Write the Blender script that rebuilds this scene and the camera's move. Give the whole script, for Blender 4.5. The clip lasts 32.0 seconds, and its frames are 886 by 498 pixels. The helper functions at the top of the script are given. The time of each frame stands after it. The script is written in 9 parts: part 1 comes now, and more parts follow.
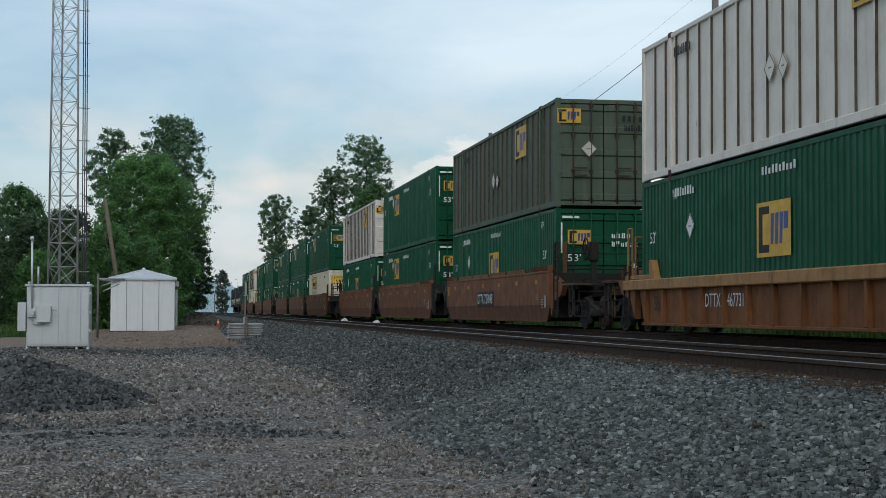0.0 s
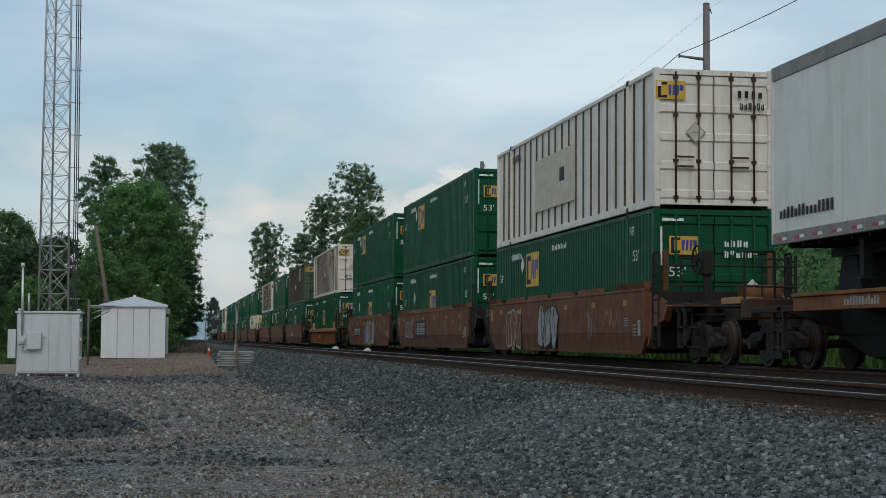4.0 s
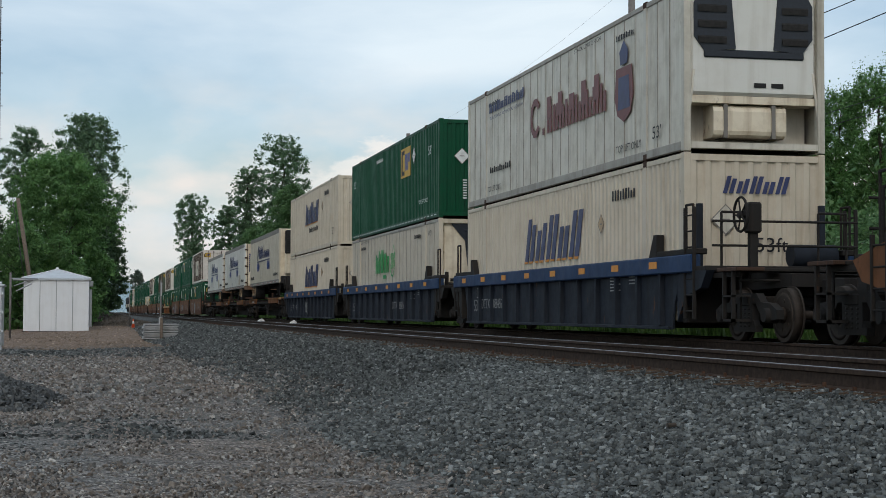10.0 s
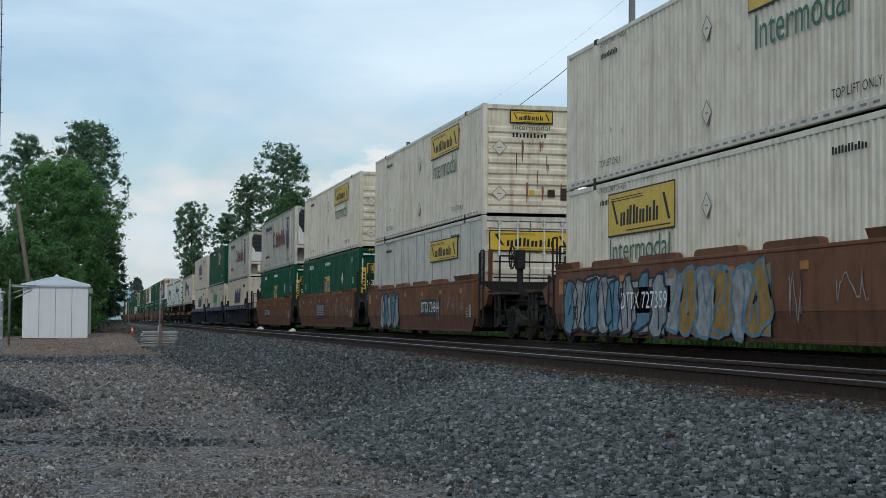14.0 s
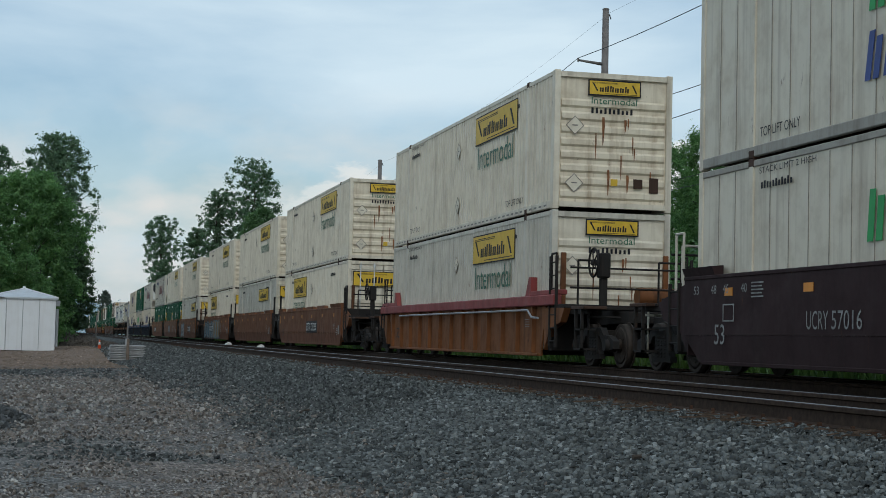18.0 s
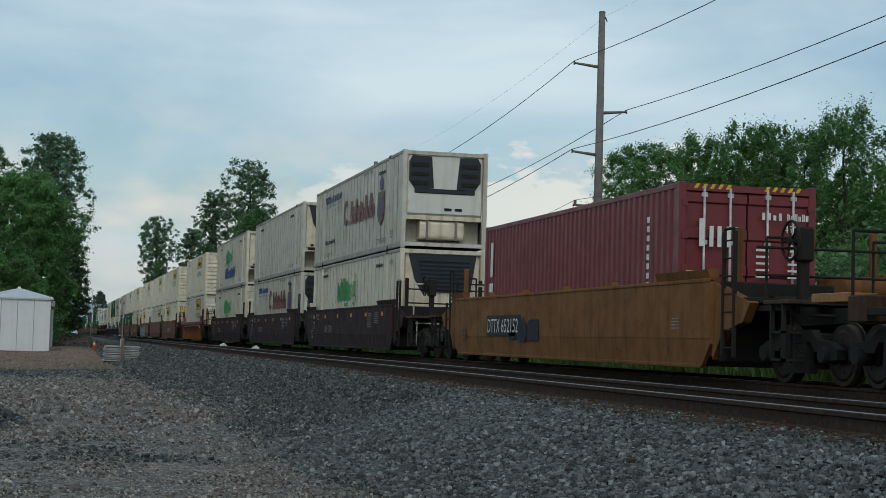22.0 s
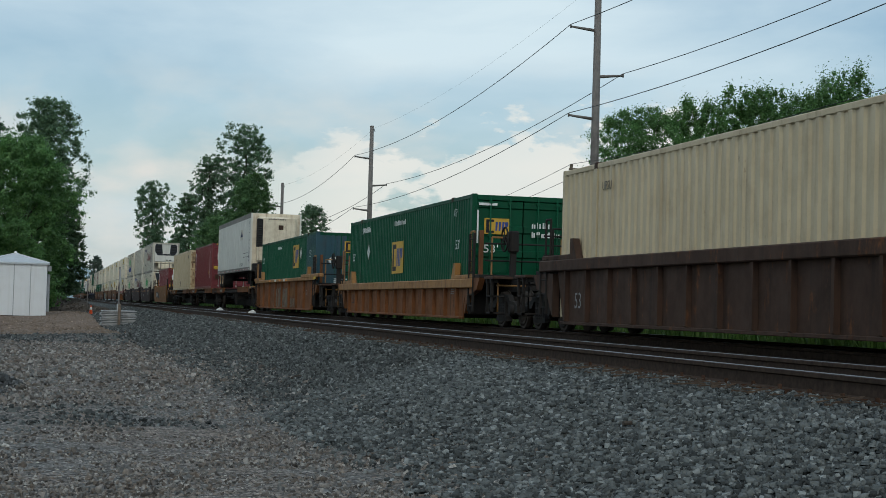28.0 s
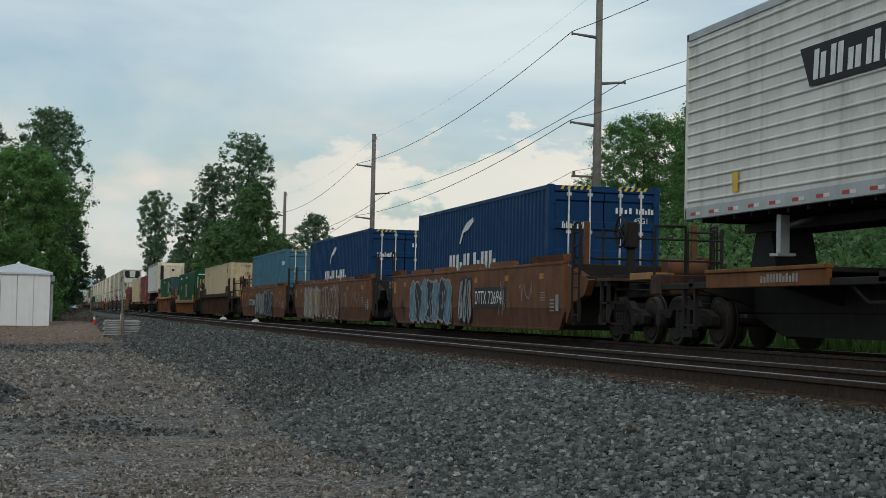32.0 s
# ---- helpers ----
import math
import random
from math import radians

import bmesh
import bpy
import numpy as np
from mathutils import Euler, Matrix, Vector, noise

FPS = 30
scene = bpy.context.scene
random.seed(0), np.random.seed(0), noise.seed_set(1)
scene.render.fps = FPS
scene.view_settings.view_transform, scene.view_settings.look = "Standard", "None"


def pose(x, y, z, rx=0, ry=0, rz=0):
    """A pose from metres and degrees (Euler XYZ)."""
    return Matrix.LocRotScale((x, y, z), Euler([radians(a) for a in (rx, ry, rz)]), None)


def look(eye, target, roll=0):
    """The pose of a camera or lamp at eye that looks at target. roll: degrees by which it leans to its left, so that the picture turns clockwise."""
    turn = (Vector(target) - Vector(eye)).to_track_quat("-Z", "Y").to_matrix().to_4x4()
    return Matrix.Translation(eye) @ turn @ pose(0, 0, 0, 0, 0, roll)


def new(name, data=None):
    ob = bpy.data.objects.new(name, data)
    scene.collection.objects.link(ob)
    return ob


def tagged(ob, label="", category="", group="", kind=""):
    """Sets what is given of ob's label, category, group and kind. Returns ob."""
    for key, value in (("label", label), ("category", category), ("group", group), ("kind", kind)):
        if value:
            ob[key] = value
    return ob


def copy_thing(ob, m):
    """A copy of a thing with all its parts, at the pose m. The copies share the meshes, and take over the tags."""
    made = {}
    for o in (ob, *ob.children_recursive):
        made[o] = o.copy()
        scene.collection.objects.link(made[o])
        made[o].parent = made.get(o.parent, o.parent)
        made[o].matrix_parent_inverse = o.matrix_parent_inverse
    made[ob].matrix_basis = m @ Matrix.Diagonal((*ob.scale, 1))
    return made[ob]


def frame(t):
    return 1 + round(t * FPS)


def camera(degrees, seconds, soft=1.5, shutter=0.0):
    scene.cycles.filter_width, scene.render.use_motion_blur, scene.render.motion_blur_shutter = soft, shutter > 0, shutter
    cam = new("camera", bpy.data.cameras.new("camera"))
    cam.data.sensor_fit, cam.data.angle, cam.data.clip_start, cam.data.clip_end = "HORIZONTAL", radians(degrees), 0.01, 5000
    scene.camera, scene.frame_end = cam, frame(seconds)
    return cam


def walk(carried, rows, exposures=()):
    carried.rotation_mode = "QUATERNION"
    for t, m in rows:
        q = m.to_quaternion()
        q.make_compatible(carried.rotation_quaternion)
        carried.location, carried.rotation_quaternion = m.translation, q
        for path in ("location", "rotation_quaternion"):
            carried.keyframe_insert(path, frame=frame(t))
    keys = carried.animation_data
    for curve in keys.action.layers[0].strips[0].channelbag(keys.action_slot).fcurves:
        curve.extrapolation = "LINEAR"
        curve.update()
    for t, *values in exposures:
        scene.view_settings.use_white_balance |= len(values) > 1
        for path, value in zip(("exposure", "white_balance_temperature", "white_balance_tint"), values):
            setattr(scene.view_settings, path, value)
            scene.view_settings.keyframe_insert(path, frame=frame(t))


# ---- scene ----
# ---- camera ----
EYE = (0.0, 0.0, 0.44)
cam = camera(30.86, 32.0, soft=0.6)
# seconds, yaw, pitch, roll (degrees); the camera stands in one place and is turned by hand
TURNS = (
    (0, -9.33, 2.24, -0.17), (0.5, -9.31, 2.16, -0.35), (1, -9.37, 2.38, -0.46), (1.5, -9.46, 2.77, -0.51),
    (2, -9.55, 2.95, -0.53), (2.5, -9.60, 3.17, -0.35), (3, -9.60, 3.15, -0.31), (3.5, -9.62, 3.25, -0.34),
    (5.5, -10.13, 3.13, -0.41), (6, -11.39, 2.89, -0.71), (6.5, -11.96, 2.80, -0.82), (7, -12.26, 2.28, -0.70),
    (7.5, -12.26, 1.97, -0.52), (8, -12.25, 1.98, -0.33), (8.5, -12.29, 2.11, -0.33), (9, -12.31, 2.20, -0.29),
    (9.5, -12.30, 2.11, -0.31), (10, -12.28, 2.27, -0.23), (10.5, -12.32, 2.39, -0.32), (11, -12.32, 2.42, -0.32),
    (11.5, -12.32, 2.48, -0.42), (12, -12.31, 2.35, -0.41), (12.5, -12.32, 2.37, -0.46), (13, -12.31, 2.38, -0.38),
    (13.5, -12.30, 2.47, -0.39), (14, -12.31, 2.58, -0.48), (14.5, -12.32, 2.66, -0.50), (16.5, -12.40, 2.91, -0.73),
    (17, -12.40, 2.77, -0.83), (17.5, -12.58, 2.89, -1.06), (18, -13.42, 3.26, -1.40), (18.5, -13.75, 3.11, -1.58),
    (19, -13.75, 3.04, -1.72), (19.5, -13.75, 3.18, -1.60), (20, -13.78, 3.27, -1.57), (20.5, -13.74, 3.26, -1.67),
    (21, -13.72, 3.34, -1.70), (21.5, -13.66, 3.43, -1.68), (22, -13.60, 3.34, -1.64), (22.5, -13.59, 3.35, -1.63),
    (23, -13.59, 3.39, -1.65), (23.5, -13.60, 3.43, -1.63), (24, -13.61, 3.16, -1.61), (24.5, -13.67, 2.36, -1.60),
    (25, -13.61, 1.26, -1.55), (25.5, -13.60, 1.52, -1.40), (26, -13.68, 1.77, -1.49), (26.5, -13.72, 2.01, -1.55),
    (28.5, -13.73, 2.07, -1.59), (29, -13.75, 2.05, -1.64), (29.5, -13.70, 2.12, -1.59), (30, -13.70, 2.20, -1.54),
    (30.5, -13.69, 2.27, -1.55), (31, -13.68, 2.29, -1.43), (31.5, -13.66, 2.35, -1.26), (32, -13.61, 2.34, -1.22),
)
# seconds, stops, kelvin, tint: the camera's own exposure and its slightly cool, greenish balance
EXPOSURES = ((0, 0.08, 6300, 5), (2, 0.04, 6300, 5), (3.5, -0.04, 6350, 5), (6, -0.1, 6750, 7), (7, -0.03, 6700, 8), (8, 0.1, 6600, 8), (10, 0.16, 6550, 8), (11, 0.13, 6350, 6), (12, 0.13, 6250, 5), (14, 0.1, 6100, 5), (17, -0.03, 6150, 3), (21, 0.02, 6250, 3), (22, -0.12, 6300, 1), (23, -0.18, 6300, 1), (24, -0.2, 6300, 1), (25, 0.18, 6500, 2), (27, 0.02, 6400, 2), (29, -0.04, 6300, 2), (31, -0.05, 6500, 2), (32, -0.05, 6800, 4))
walk(cam, [(t, pose(*EYE, 90 + pitch, roll, yaw)) for t, yaw, pitch, roll in TURNS], EXPOSURES)

# ---- world, sun, light ----
scene.view_settings.exposure = 0.0
SUN_ELEV, SUN_TURN = 42.0, 196.0
world = bpy.data.worlds.new("sky")
scene.world = world
world.use_nodes = True


def make_world():
    nt = world.node_tree
    nt.nodes.clear()
    out = nt.nodes.new("ShaderNodeOutputWorld")
    bg = nt.nodes.new("ShaderNodeBackground")
    sky = nt.nodes.new("ShaderNodeTexSky")
    sky.sky_type = "NISHITA"
    sky.sun_disc = False
    sky.sun_elevation, sky.sun_rotation = radians(SUN_ELEV), radians(SUN_TURN)
    sky.air_density, sky.dust_density, sky.ozone_density = 1.0, 2.0, 1.0
    tc = nt.nodes.new("ShaderNodeTexCoord")
    # thin streaked cloud over the whole sky
    mp = nt.nodes.new("ShaderNodeMapping")
    mp.inputs["Scale"].default_value = (2.0, 2.0, 6.5)
    mp.inputs["Rotation"].default_value = (0.0, radians(14), radians(20))
    n1 = nt.nodes.new("ShaderNodeTexNoise")
    n1.inputs["Scale"].default_value, n1.inputs["Detail"].default_value, n1.inputs["Roughness"].default_value = 1.6, 7.0, 0.52
    n1.inputs["Distortion"].default_value = 0.25
    r1 = nt.nodes.new("ShaderNodeValToRGB")
    r1.color_ramp.elements[0].position, r1.color_ramp.elements[0].color = 0.34, (0.25, 0.25, 0.25, 1)
    r1.color_ramp.elements[1].position, r1.color_ramp.elements[1].color = 0.70, (1.0, 1.0, 1.0, 1)
    # a whiter band of haze and cumulus near the horizon
    sep = nt.nodes.new("ShaderNodeSeparateXYZ")
    low = nt.nodes.new("ShaderNodeMapRange")
    low.inputs["From Min"].default_value, low.inputs["From Max"].default_value = 0.0, 0.12
    low.inputs["To Min"].default_value, low.inputs["To Max"].default_value = 0.85, 0.0
    n2 = nt.nodes.new("ShaderNodeTexNoise")
    n2.inputs["Scale"].default_value, n2.inputs["Detail"].default_value = 14.0, 6.0
    m2 = nt.nodes.new("ShaderNodeMapping")
    m2.inputs["Scale"].default_value = (1.0, 1.0, 2.2)
    r2 = nt.nodes.new("ShaderNodeValToRGB")
    r2.color_ramp.elements[0].position, r2.color_ramp.elements[1].position = 0.46, 0.72
    band = nt.nodes.new("ShaderNodeMapRange")
    band.inputs["From Min"].default_value, band.inputs["From Max"].default_value = 0.16, 0.07
    both = nt.nodes.new("ShaderNodeMath")
    both.operation = "MULTIPLY"
    haze = nt.nodes.new("ShaderNodeMath")
    haze.operation = "MAXIMUM"
    cloud = nt.nodes.new("ShaderNodeMixRGB")
    cloud.inputs["Color2"].default_value = (7.3, 8.8, 10.0, 1)
    puff = nt.nodes.new("ShaderNodeMixRGB")
    puff.inputs["Color2"].default_value = (9.3, 8.7, 8.4, 1)
    L = nt.links.new
    L(tc.outputs["Generated"], mp.inputs["Vector"])
    L(mp.outputs[0], n1.inputs["Vector"])
    L(n1.outputs["Fac"], r1.inputs["Fac"])
    L(tc.outputs["Generated"], sep.inputs[0])
    L(sep.outputs["Z"], low.inputs["Value"])
    L(r1.outputs["Color"], haze.inputs[0])
    L(low.outputs[0], haze.inputs[1])
    # the lowest sky is duller than the cloud above it
    murk = nt.nodes.new("ShaderNodeMixRGB")
    murk.inputs["Color1"].default_value = (8.35, 9.45, 10.45, 1)
    murk.inputs["Color2"].default_value = (6.9, 7.2, 7.3, 1)
    L(low.outputs[0], murk.inputs["Fac"])
    L(murk.outputs[0], cloud.inputs["Color2"])
    clear = nt.nodes.new("ShaderNodeHueSaturation")
    clear.inputs["Saturation"].default_value, clear.inputs["Value"].default_value = 1.35, 1.16
    L(sky.outputs[0], clear.inputs["Color"])
    L(clear.outputs[0], cloud.inputs["Color1"])
    L(haze.outputs[0], cloud.inputs["Fac"])
    L(tc.outputs["Generated"], m2.inputs["Vector"])
    L(m2.outputs[0], n2.inputs["Vector"])
    L(n2.outputs["Fac"], r2.inputs["Fac"])
    L(sep.outputs["Z"], band.inputs["Value"])
    L(r2.outputs["Color"], both.inputs[0])
    L(band.outputs[0], both.inputs[1])
    L(cloud.outputs[0], puff.inputs["Color1"])
    L(both.outputs[0], puff.inputs["Fac"])
    # a bank of cream cumulus low down beyond the power line
    toward = nt.nodes.new("ShaderNodeVectorMath")
    toward.operation = "DOT_PRODUCT"
    toward.inputs[1].default_value = (math.sin(radians(17.5)), math.cos(radians(17.5)), 0.0)
    wide = nt.nodes.new("ShaderNodeMapRange")
    wide.inputs["From Min"].default_value, wide.inputs["From Max"].default_value = 0.972, 0.990
    n3 = nt.nodes.new("ShaderNodeTexNoise")
    n3.inputs["Scale"].default_value, n3.inputs["Detail"].default_value, n3.inputs["Roughness"].default_value = 19.0, 7.0, 0.55
    lift = nt.nodes.new("ShaderNodeMath")
    lift.operation = "MULTIPLY_ADD"
    lift.inputs[1].default_value, lift.inputs[2].default_value = -4.5, 0.44
    heap = nt.nodes.new("ShaderNodeMath")
    heap.operation = "ADD"
    edge = nt.nodes.new("ShaderNodeMapRange")
    edge.inputs["From Min"].default_value, edge.inputs["From Max"].default_value = 0.47, 0.53
    edge.inputs["To Max"].default_value = 0.75
    bank = nt.nodes.new("ShaderNodeMath")
    bank.operation = "MULTIPLY"
    cumulus = nt.nodes.new("ShaderNodeMixRGB")
    cumulus.inputs["Color2"].default_value = (10.6, 9.9, 9.4, 1)
    L(tc.outputs["Generated"], toward.inputs[0])
    L(toward.outputs["Value"], wide.inputs["Value"])
    L(m2.outputs[0], n3.inputs["Vector"])
    L(sep.outputs["Z"], lift.inputs[0])
    L(lift.outputs[0], heap.inputs[0])
    L(n3.outputs["Fac"], heap.inputs[1])
    L(heap.outputs[0], edge.inputs["Value"])
    L(edge.outputs[0], bank.inputs[0])
    L(wide.outputs[0], bank.inputs[1])
    L(puff.outputs[0], cumulus.inputs["Color1"])
    L(bank.outputs[0], cumulus.inputs["Fac"])
    L(cumulus.outputs[0], bg.inputs["Color"])
    bg.inputs["Strength"].default_value = 0.085
    L(bg.outputs[0], out.inputs["Surface"])


make_world()
sun = new("sun", bpy.data.lights.new("sun", "SUN"))
sun.data.energy, sun.data.angle, sun.data.color = 0.55, radians(14), (1.0, 0.95, 0.88)
sun.matrix_world = look((0, 0, 0), (-math.sin(radians(SUN_TURN)) * math.cos(radians(SUN_ELEV)), -math.cos(radians(SUN_TURN)) * math.cos(radians(SUN_ELEV)), -math.sin(radians(SUN_ELEV))))

# ---- materials ----
def material(name):
    m = bpy.data.materials.new(name)
    m.use_nodes = True
    nt = m.node_tree
    nt.nodes.clear()
    out = nt.nodes.new("ShaderNodeOutputMaterial")
    b = nt.nodes.new("ShaderNodeBsdfPrincipled")
    nt.links.new(b.outputs[0], out.inputs["Surface"])
    return m, nt, b


def noise_node(nt, scale, detail=5.0, rough=0.55, stretch=(1, 1, 1), space="Object"):
    tc = nt.nodes.new("ShaderNodeTexCoord")
    mp = nt.nodes.new("ShaderNodeMapping")
    mp.inputs["Scale"].default_value = stretch
    n = nt.nodes.new("ShaderNodeTexNoise")
    n.inputs["Scale"].default_value, n.inputs["Detail"].default_value, n.inputs["Roughness"].default_value = scale, detail, rough
    nt.links.new(tc.outputs[space], mp.inputs["Vector"])
    nt.links.new(mp.outputs[0], n.inputs["Vector"])
    return n


def ramp(nt, src, stops):
    r = nt.nodes.new("ShaderNodeValToRGB")
    e = r.color_ramp.elements
    while len(e) < len(stops):
        e.new(0.5)
    for k, (pos, col) in enumerate(stops):
        e[k].position = pos
        e[k].color = (col, col, col, 1) if not isinstance(col, tuple) else (*col, 1)
    nt.links.new(src, r.inputs["Fac"])
    return r


def mix(nt, fac, c1, c2, mode="MIX"):
    m = nt.nodes.new("ShaderNodeMixRGB")
    m.blend_type = mode
    for k, v in ((0, fac), (1, c1), (2, c2)):
        if isinstance(v, (int, float)):
            m.inputs[k].default_value = v
        elif isinstance(v, tuple):
            m.inputs[k].default_value = (*v, 1)
        else:
            nt.links.new(v, m.inputs[k])
    return m.outputs[0]


def bump(nt, b, src, strength, distance=0.01):
    u = nt.nodes.new("ShaderNodeBump")
    u.inputs["Strength"].default_value, u.inputs["Distance"].default_value = strength, distance
    nt.links.new(src, u.inputs["Height"])
    nt.links.new(u.outputs[0], b.inputs["Normal"])


def vary(nt, col, amount):
    """Each piece a little lighter or darker."""
    oi = nt.nodes.new("ShaderNodeObjectInfo")
    mr = nt.nodes.new("ShaderNodeMapRange")
    mr.inputs["To Min"].default_value, mr.inputs["To Max"].default_value = 1 - amount, 1 + amount
    nt.links.new(oi.outputs["Random"], mr.inputs["Value"])
    hs = nt.nodes.new("ShaderNodeHueSaturation")
    nt.links.new(mr.outputs[0], hs.inputs["Value"])
    nt.links.new(col, hs.inputs["Color"])
    return hs.outputs[0]


def paint(name, col, dirt=(0.16, 0.13, 0.10), amount=0.35, rust=0.0, rough=0.5, metal=0.0, faded=0.12, spread=0.0):
    """Weathered vehicle paint: faded patches, rain streaks running down, grime, spots of rust."""
    m, nt, b = material(name)
    big = noise_node(nt, 0.55, 4)
    fade = ramp(nt, big.outputs["Fac"], [(0.3, 0.0), (0.7, 1.0)])
    pale = tuple(min(1.0, c * (1 + faded) + faded * 0.1 * max(col)) for c in col)
    base = mix(nt, fade.outputs[0], col, pale)
    streak = noise_node(nt, 5.0, 6, 0.62, (1.0, 1.0, 0.06))
    sr = ramp(nt, streak.outputs["Fac"], [(0.5, 0.0), (0.75, amount)])
    base = mix(nt, sr.outputs[0], base, dirt)
    cloudy = noise_node(nt, 2.2, 7, 0.65)
    cr = ramp(nt, cloudy.outputs["Fac"], [(0.45, 0.0), (0.8, amount * 0.8)])
    base = mix(nt, cr.outputs[0], base, dirt)
    if rust > 0:
        rn = noise_node(nt, 3.6, 9, 0.7, (1, 1, 0.35))
        rr = ramp(nt, rn.outputs["Fac"], [(0.66 - 0.22 * rust, 0.0), (0.74 - 0.18 * rust, 1.0)])
        rc = noise_node(nt, 14.0, 4)
        rcol = ramp(nt, rc.outputs["Fac"], [(0.3, (0.05, 0.022, 0.012)), (0.7, (0.19, 0.075, 0.03))])
        base = mix(nt, rr.outputs[0], base, rcol.outputs[0])
    if spread:
        base = vary(nt, base, spread)
    nt.links.new(base, b.inputs["Base Color"])
    rgh = ramp(nt, cloudy.outputs["Fac"], [(0.3, rough - 0.1), (0.8, min(1.0, rough + 0.2))])
    nt.links.new(rgh.outputs[0], b.inputs["Roughness"])
    b.inputs["Metallic"].default_value = metal
    fine = noise_node(nt, 9.0, 4)
    bump(nt, b, fine.outputs["Fac"], 0.10, 0.01)
    return m


def plain(name, col, rough=0.6, metal=0.0, grain=30.0, amount=0.25, spread=0.0):
    m, nt, b = material(name)
    n = noise_node(nt, grain, 5)
    dark, light = tuple(c * (1 - amount) for c in col), tuple(min(1, c * (1 + amount)) for c in col)
    r = ramp(nt, n.outputs["Fac"], [(0.3, dark), (0.7, light)])
    c = r.outputs[0]
    if spread:
        c = vary(nt, c, spread)
    nt.links.new(c, b.inputs["Base Color"])
    b.inputs["Roughness"].default_value, b.inputs["Metallic"].default_value = rough, metal
    bump(nt, b, n.outputs["Fac"], 0.15, 0.01)
    return m


def stone_mat(name, lo, hi, warm=0.0, shades=()):
    """Broken stone: each stone its own grey."""
    m, nt, b = material(name)
    g = nt.nodes.new("ShaderNodeNewGeometry")
    r = ramp(nt, g.outputs["Random Per Island"], list(shades) or [(0.0, lo), (0.5, tuple((a + c) / 2 for a, c in zip(lo, hi))), (0.9, hi), (1.0, tuple(min(1, c * 1.5 + warm) for c in hi))])
    n = noise_node(nt, 60.0, 4)
    k = ramp(nt, n.outputs["Fac"], [(0.3, 0.72), (0.7, 1.1)])
    nt.links.new(mix(nt, 1.0, r.outputs[0], k.outputs[0], "MULTIPLY"), b.inputs["Base Color"])
    b.inputs["Roughness"].default_value = 0.9
    bump(nt, b, n.outputs["Fac"], 0.3, 0.01)
    return m


def leaf_mat(name, lo, hi):
    m, nt, b = material(name)
    g = nt.nodes.new("ShaderNodeNewGeometry")
    n = noise_node(nt, 0.5, 4)
    r1 = ramp(nt, g.outputs["Random Per Island"], [(0.0, lo), (1.0, hi)])
    k = ramp(nt, n.outputs["Fac"], [(0.3, 0.7), (0.7, 1.25)])
    c = mix(nt, 1.0, r1.outputs[0], k.outputs[0], "MULTIPLY")
    nt.links.new(c, b.inputs["Base Color"])
    b.inputs["Roughness"].default_value = 0.55
    tr = nt.nodes.new("ShaderNodeBsdfTranslucent")
    nt.links.new(c, tr.inputs["Color"])
    mx = nt.nodes.new("ShaderNodeMixShader")
    mx.inputs[0].default_value = 0.48
    nt.links.new(b.outputs[0], mx.inputs[1])
    nt.links.new(tr.outputs[0], mx.inputs[2])
    nt.links.new(mx.outputs[0], nt.nodes["Material Output"].inputs["Surface"])
    return m


M = {}
GRIME = (0.05, 0.042, 0.035)
M["emp_green"] = paint("emp_green", (0.004, 0.066, 0.030), (0.018, 0.034, 0.024), 0.35, 0.0, 0.48, 0.0, 0.05, 0.10)
M["olive"] = paint("olive", (0.062, 0.085, 0.060), (0.13, 0.13, 0.10), 0.6, 0.15, 0.55, 0.0, 0.3)
M["emp_white"] = paint("emp_white", (0.70, 0.645, 0.585), (0.36, 0.29, 0.22), 0.4, 0.06, 0.5, 0.0, 0.05)
M["cream"] = paint("cream", (0.56, 0.49, 0.385), (0.28, 0.21, 0.13), 0.45, 0.04, 0.5, 0.0, 0.05, 0.05)
M["white"] = paint("white", (0.67, 0.61, 0.49), (0.27, 0.20, 0.13), 0.55, 0.05, 0.45, 0.0, 0.05, 0.06)
M["silver_white"] = paint("silver_white", (0.55, 0.515, 0.435), (0.21, 0.175, 0.125), 0.6, 0.04, 0.42, 0.0, 0.05, 0.08)
M["end_white"] = paint("end_white", (0.70, 0.62, 0.48), (0.29, 0.19, 0.10), 0.7, 0.22, 0.5, 0.0, 0.05)
M["rusty_cream"] = paint("rusty_cream", (0.46, 0.33, 0.175), (0.17, 0.09, 0.04), 0.75, 0.75, 0.6, 0.0, 0.05)
M["rust_sill"] = paint("rust_sill", (0.15, 0.095, 0.062), (0.08, 0.045, 0.028), 0.8, 0.8, 0.75, 0.0, 0.05)
M["rail_grey"] = paint("rail_grey", (0.34, 0.32, 0.28), (0.14, 0.12, 0.09), 0.6, 0.05, 0.6, 0.0, 0.05)
M["ups"] = paint("ups", (0.52, 0.43, 0.28), (0.25, 0.17, 0.09), 0.5, 0.08, 0.5, 0.0, 0.06)
M["ups_end"] = paint("ups_end", (0.53, 0.43, 0.27), (0.22, 0.12, 0.06), 0.65, 0.55, 0.55, 0.0, 0.05)
M["tex_red"] = paint("tex_red", (0.150, 0.019, 0.024), (0.05, 0.018, 0.018), 0.35, 0.05, 0.45, 0.0, 0.1)
M["cma_blue"] = paint("cma_blue", (0.004, 0.036, 0.108), (0.018, 0.027, 0.045), 0.3, 0.04, 0.55, 0.0, 0.06)
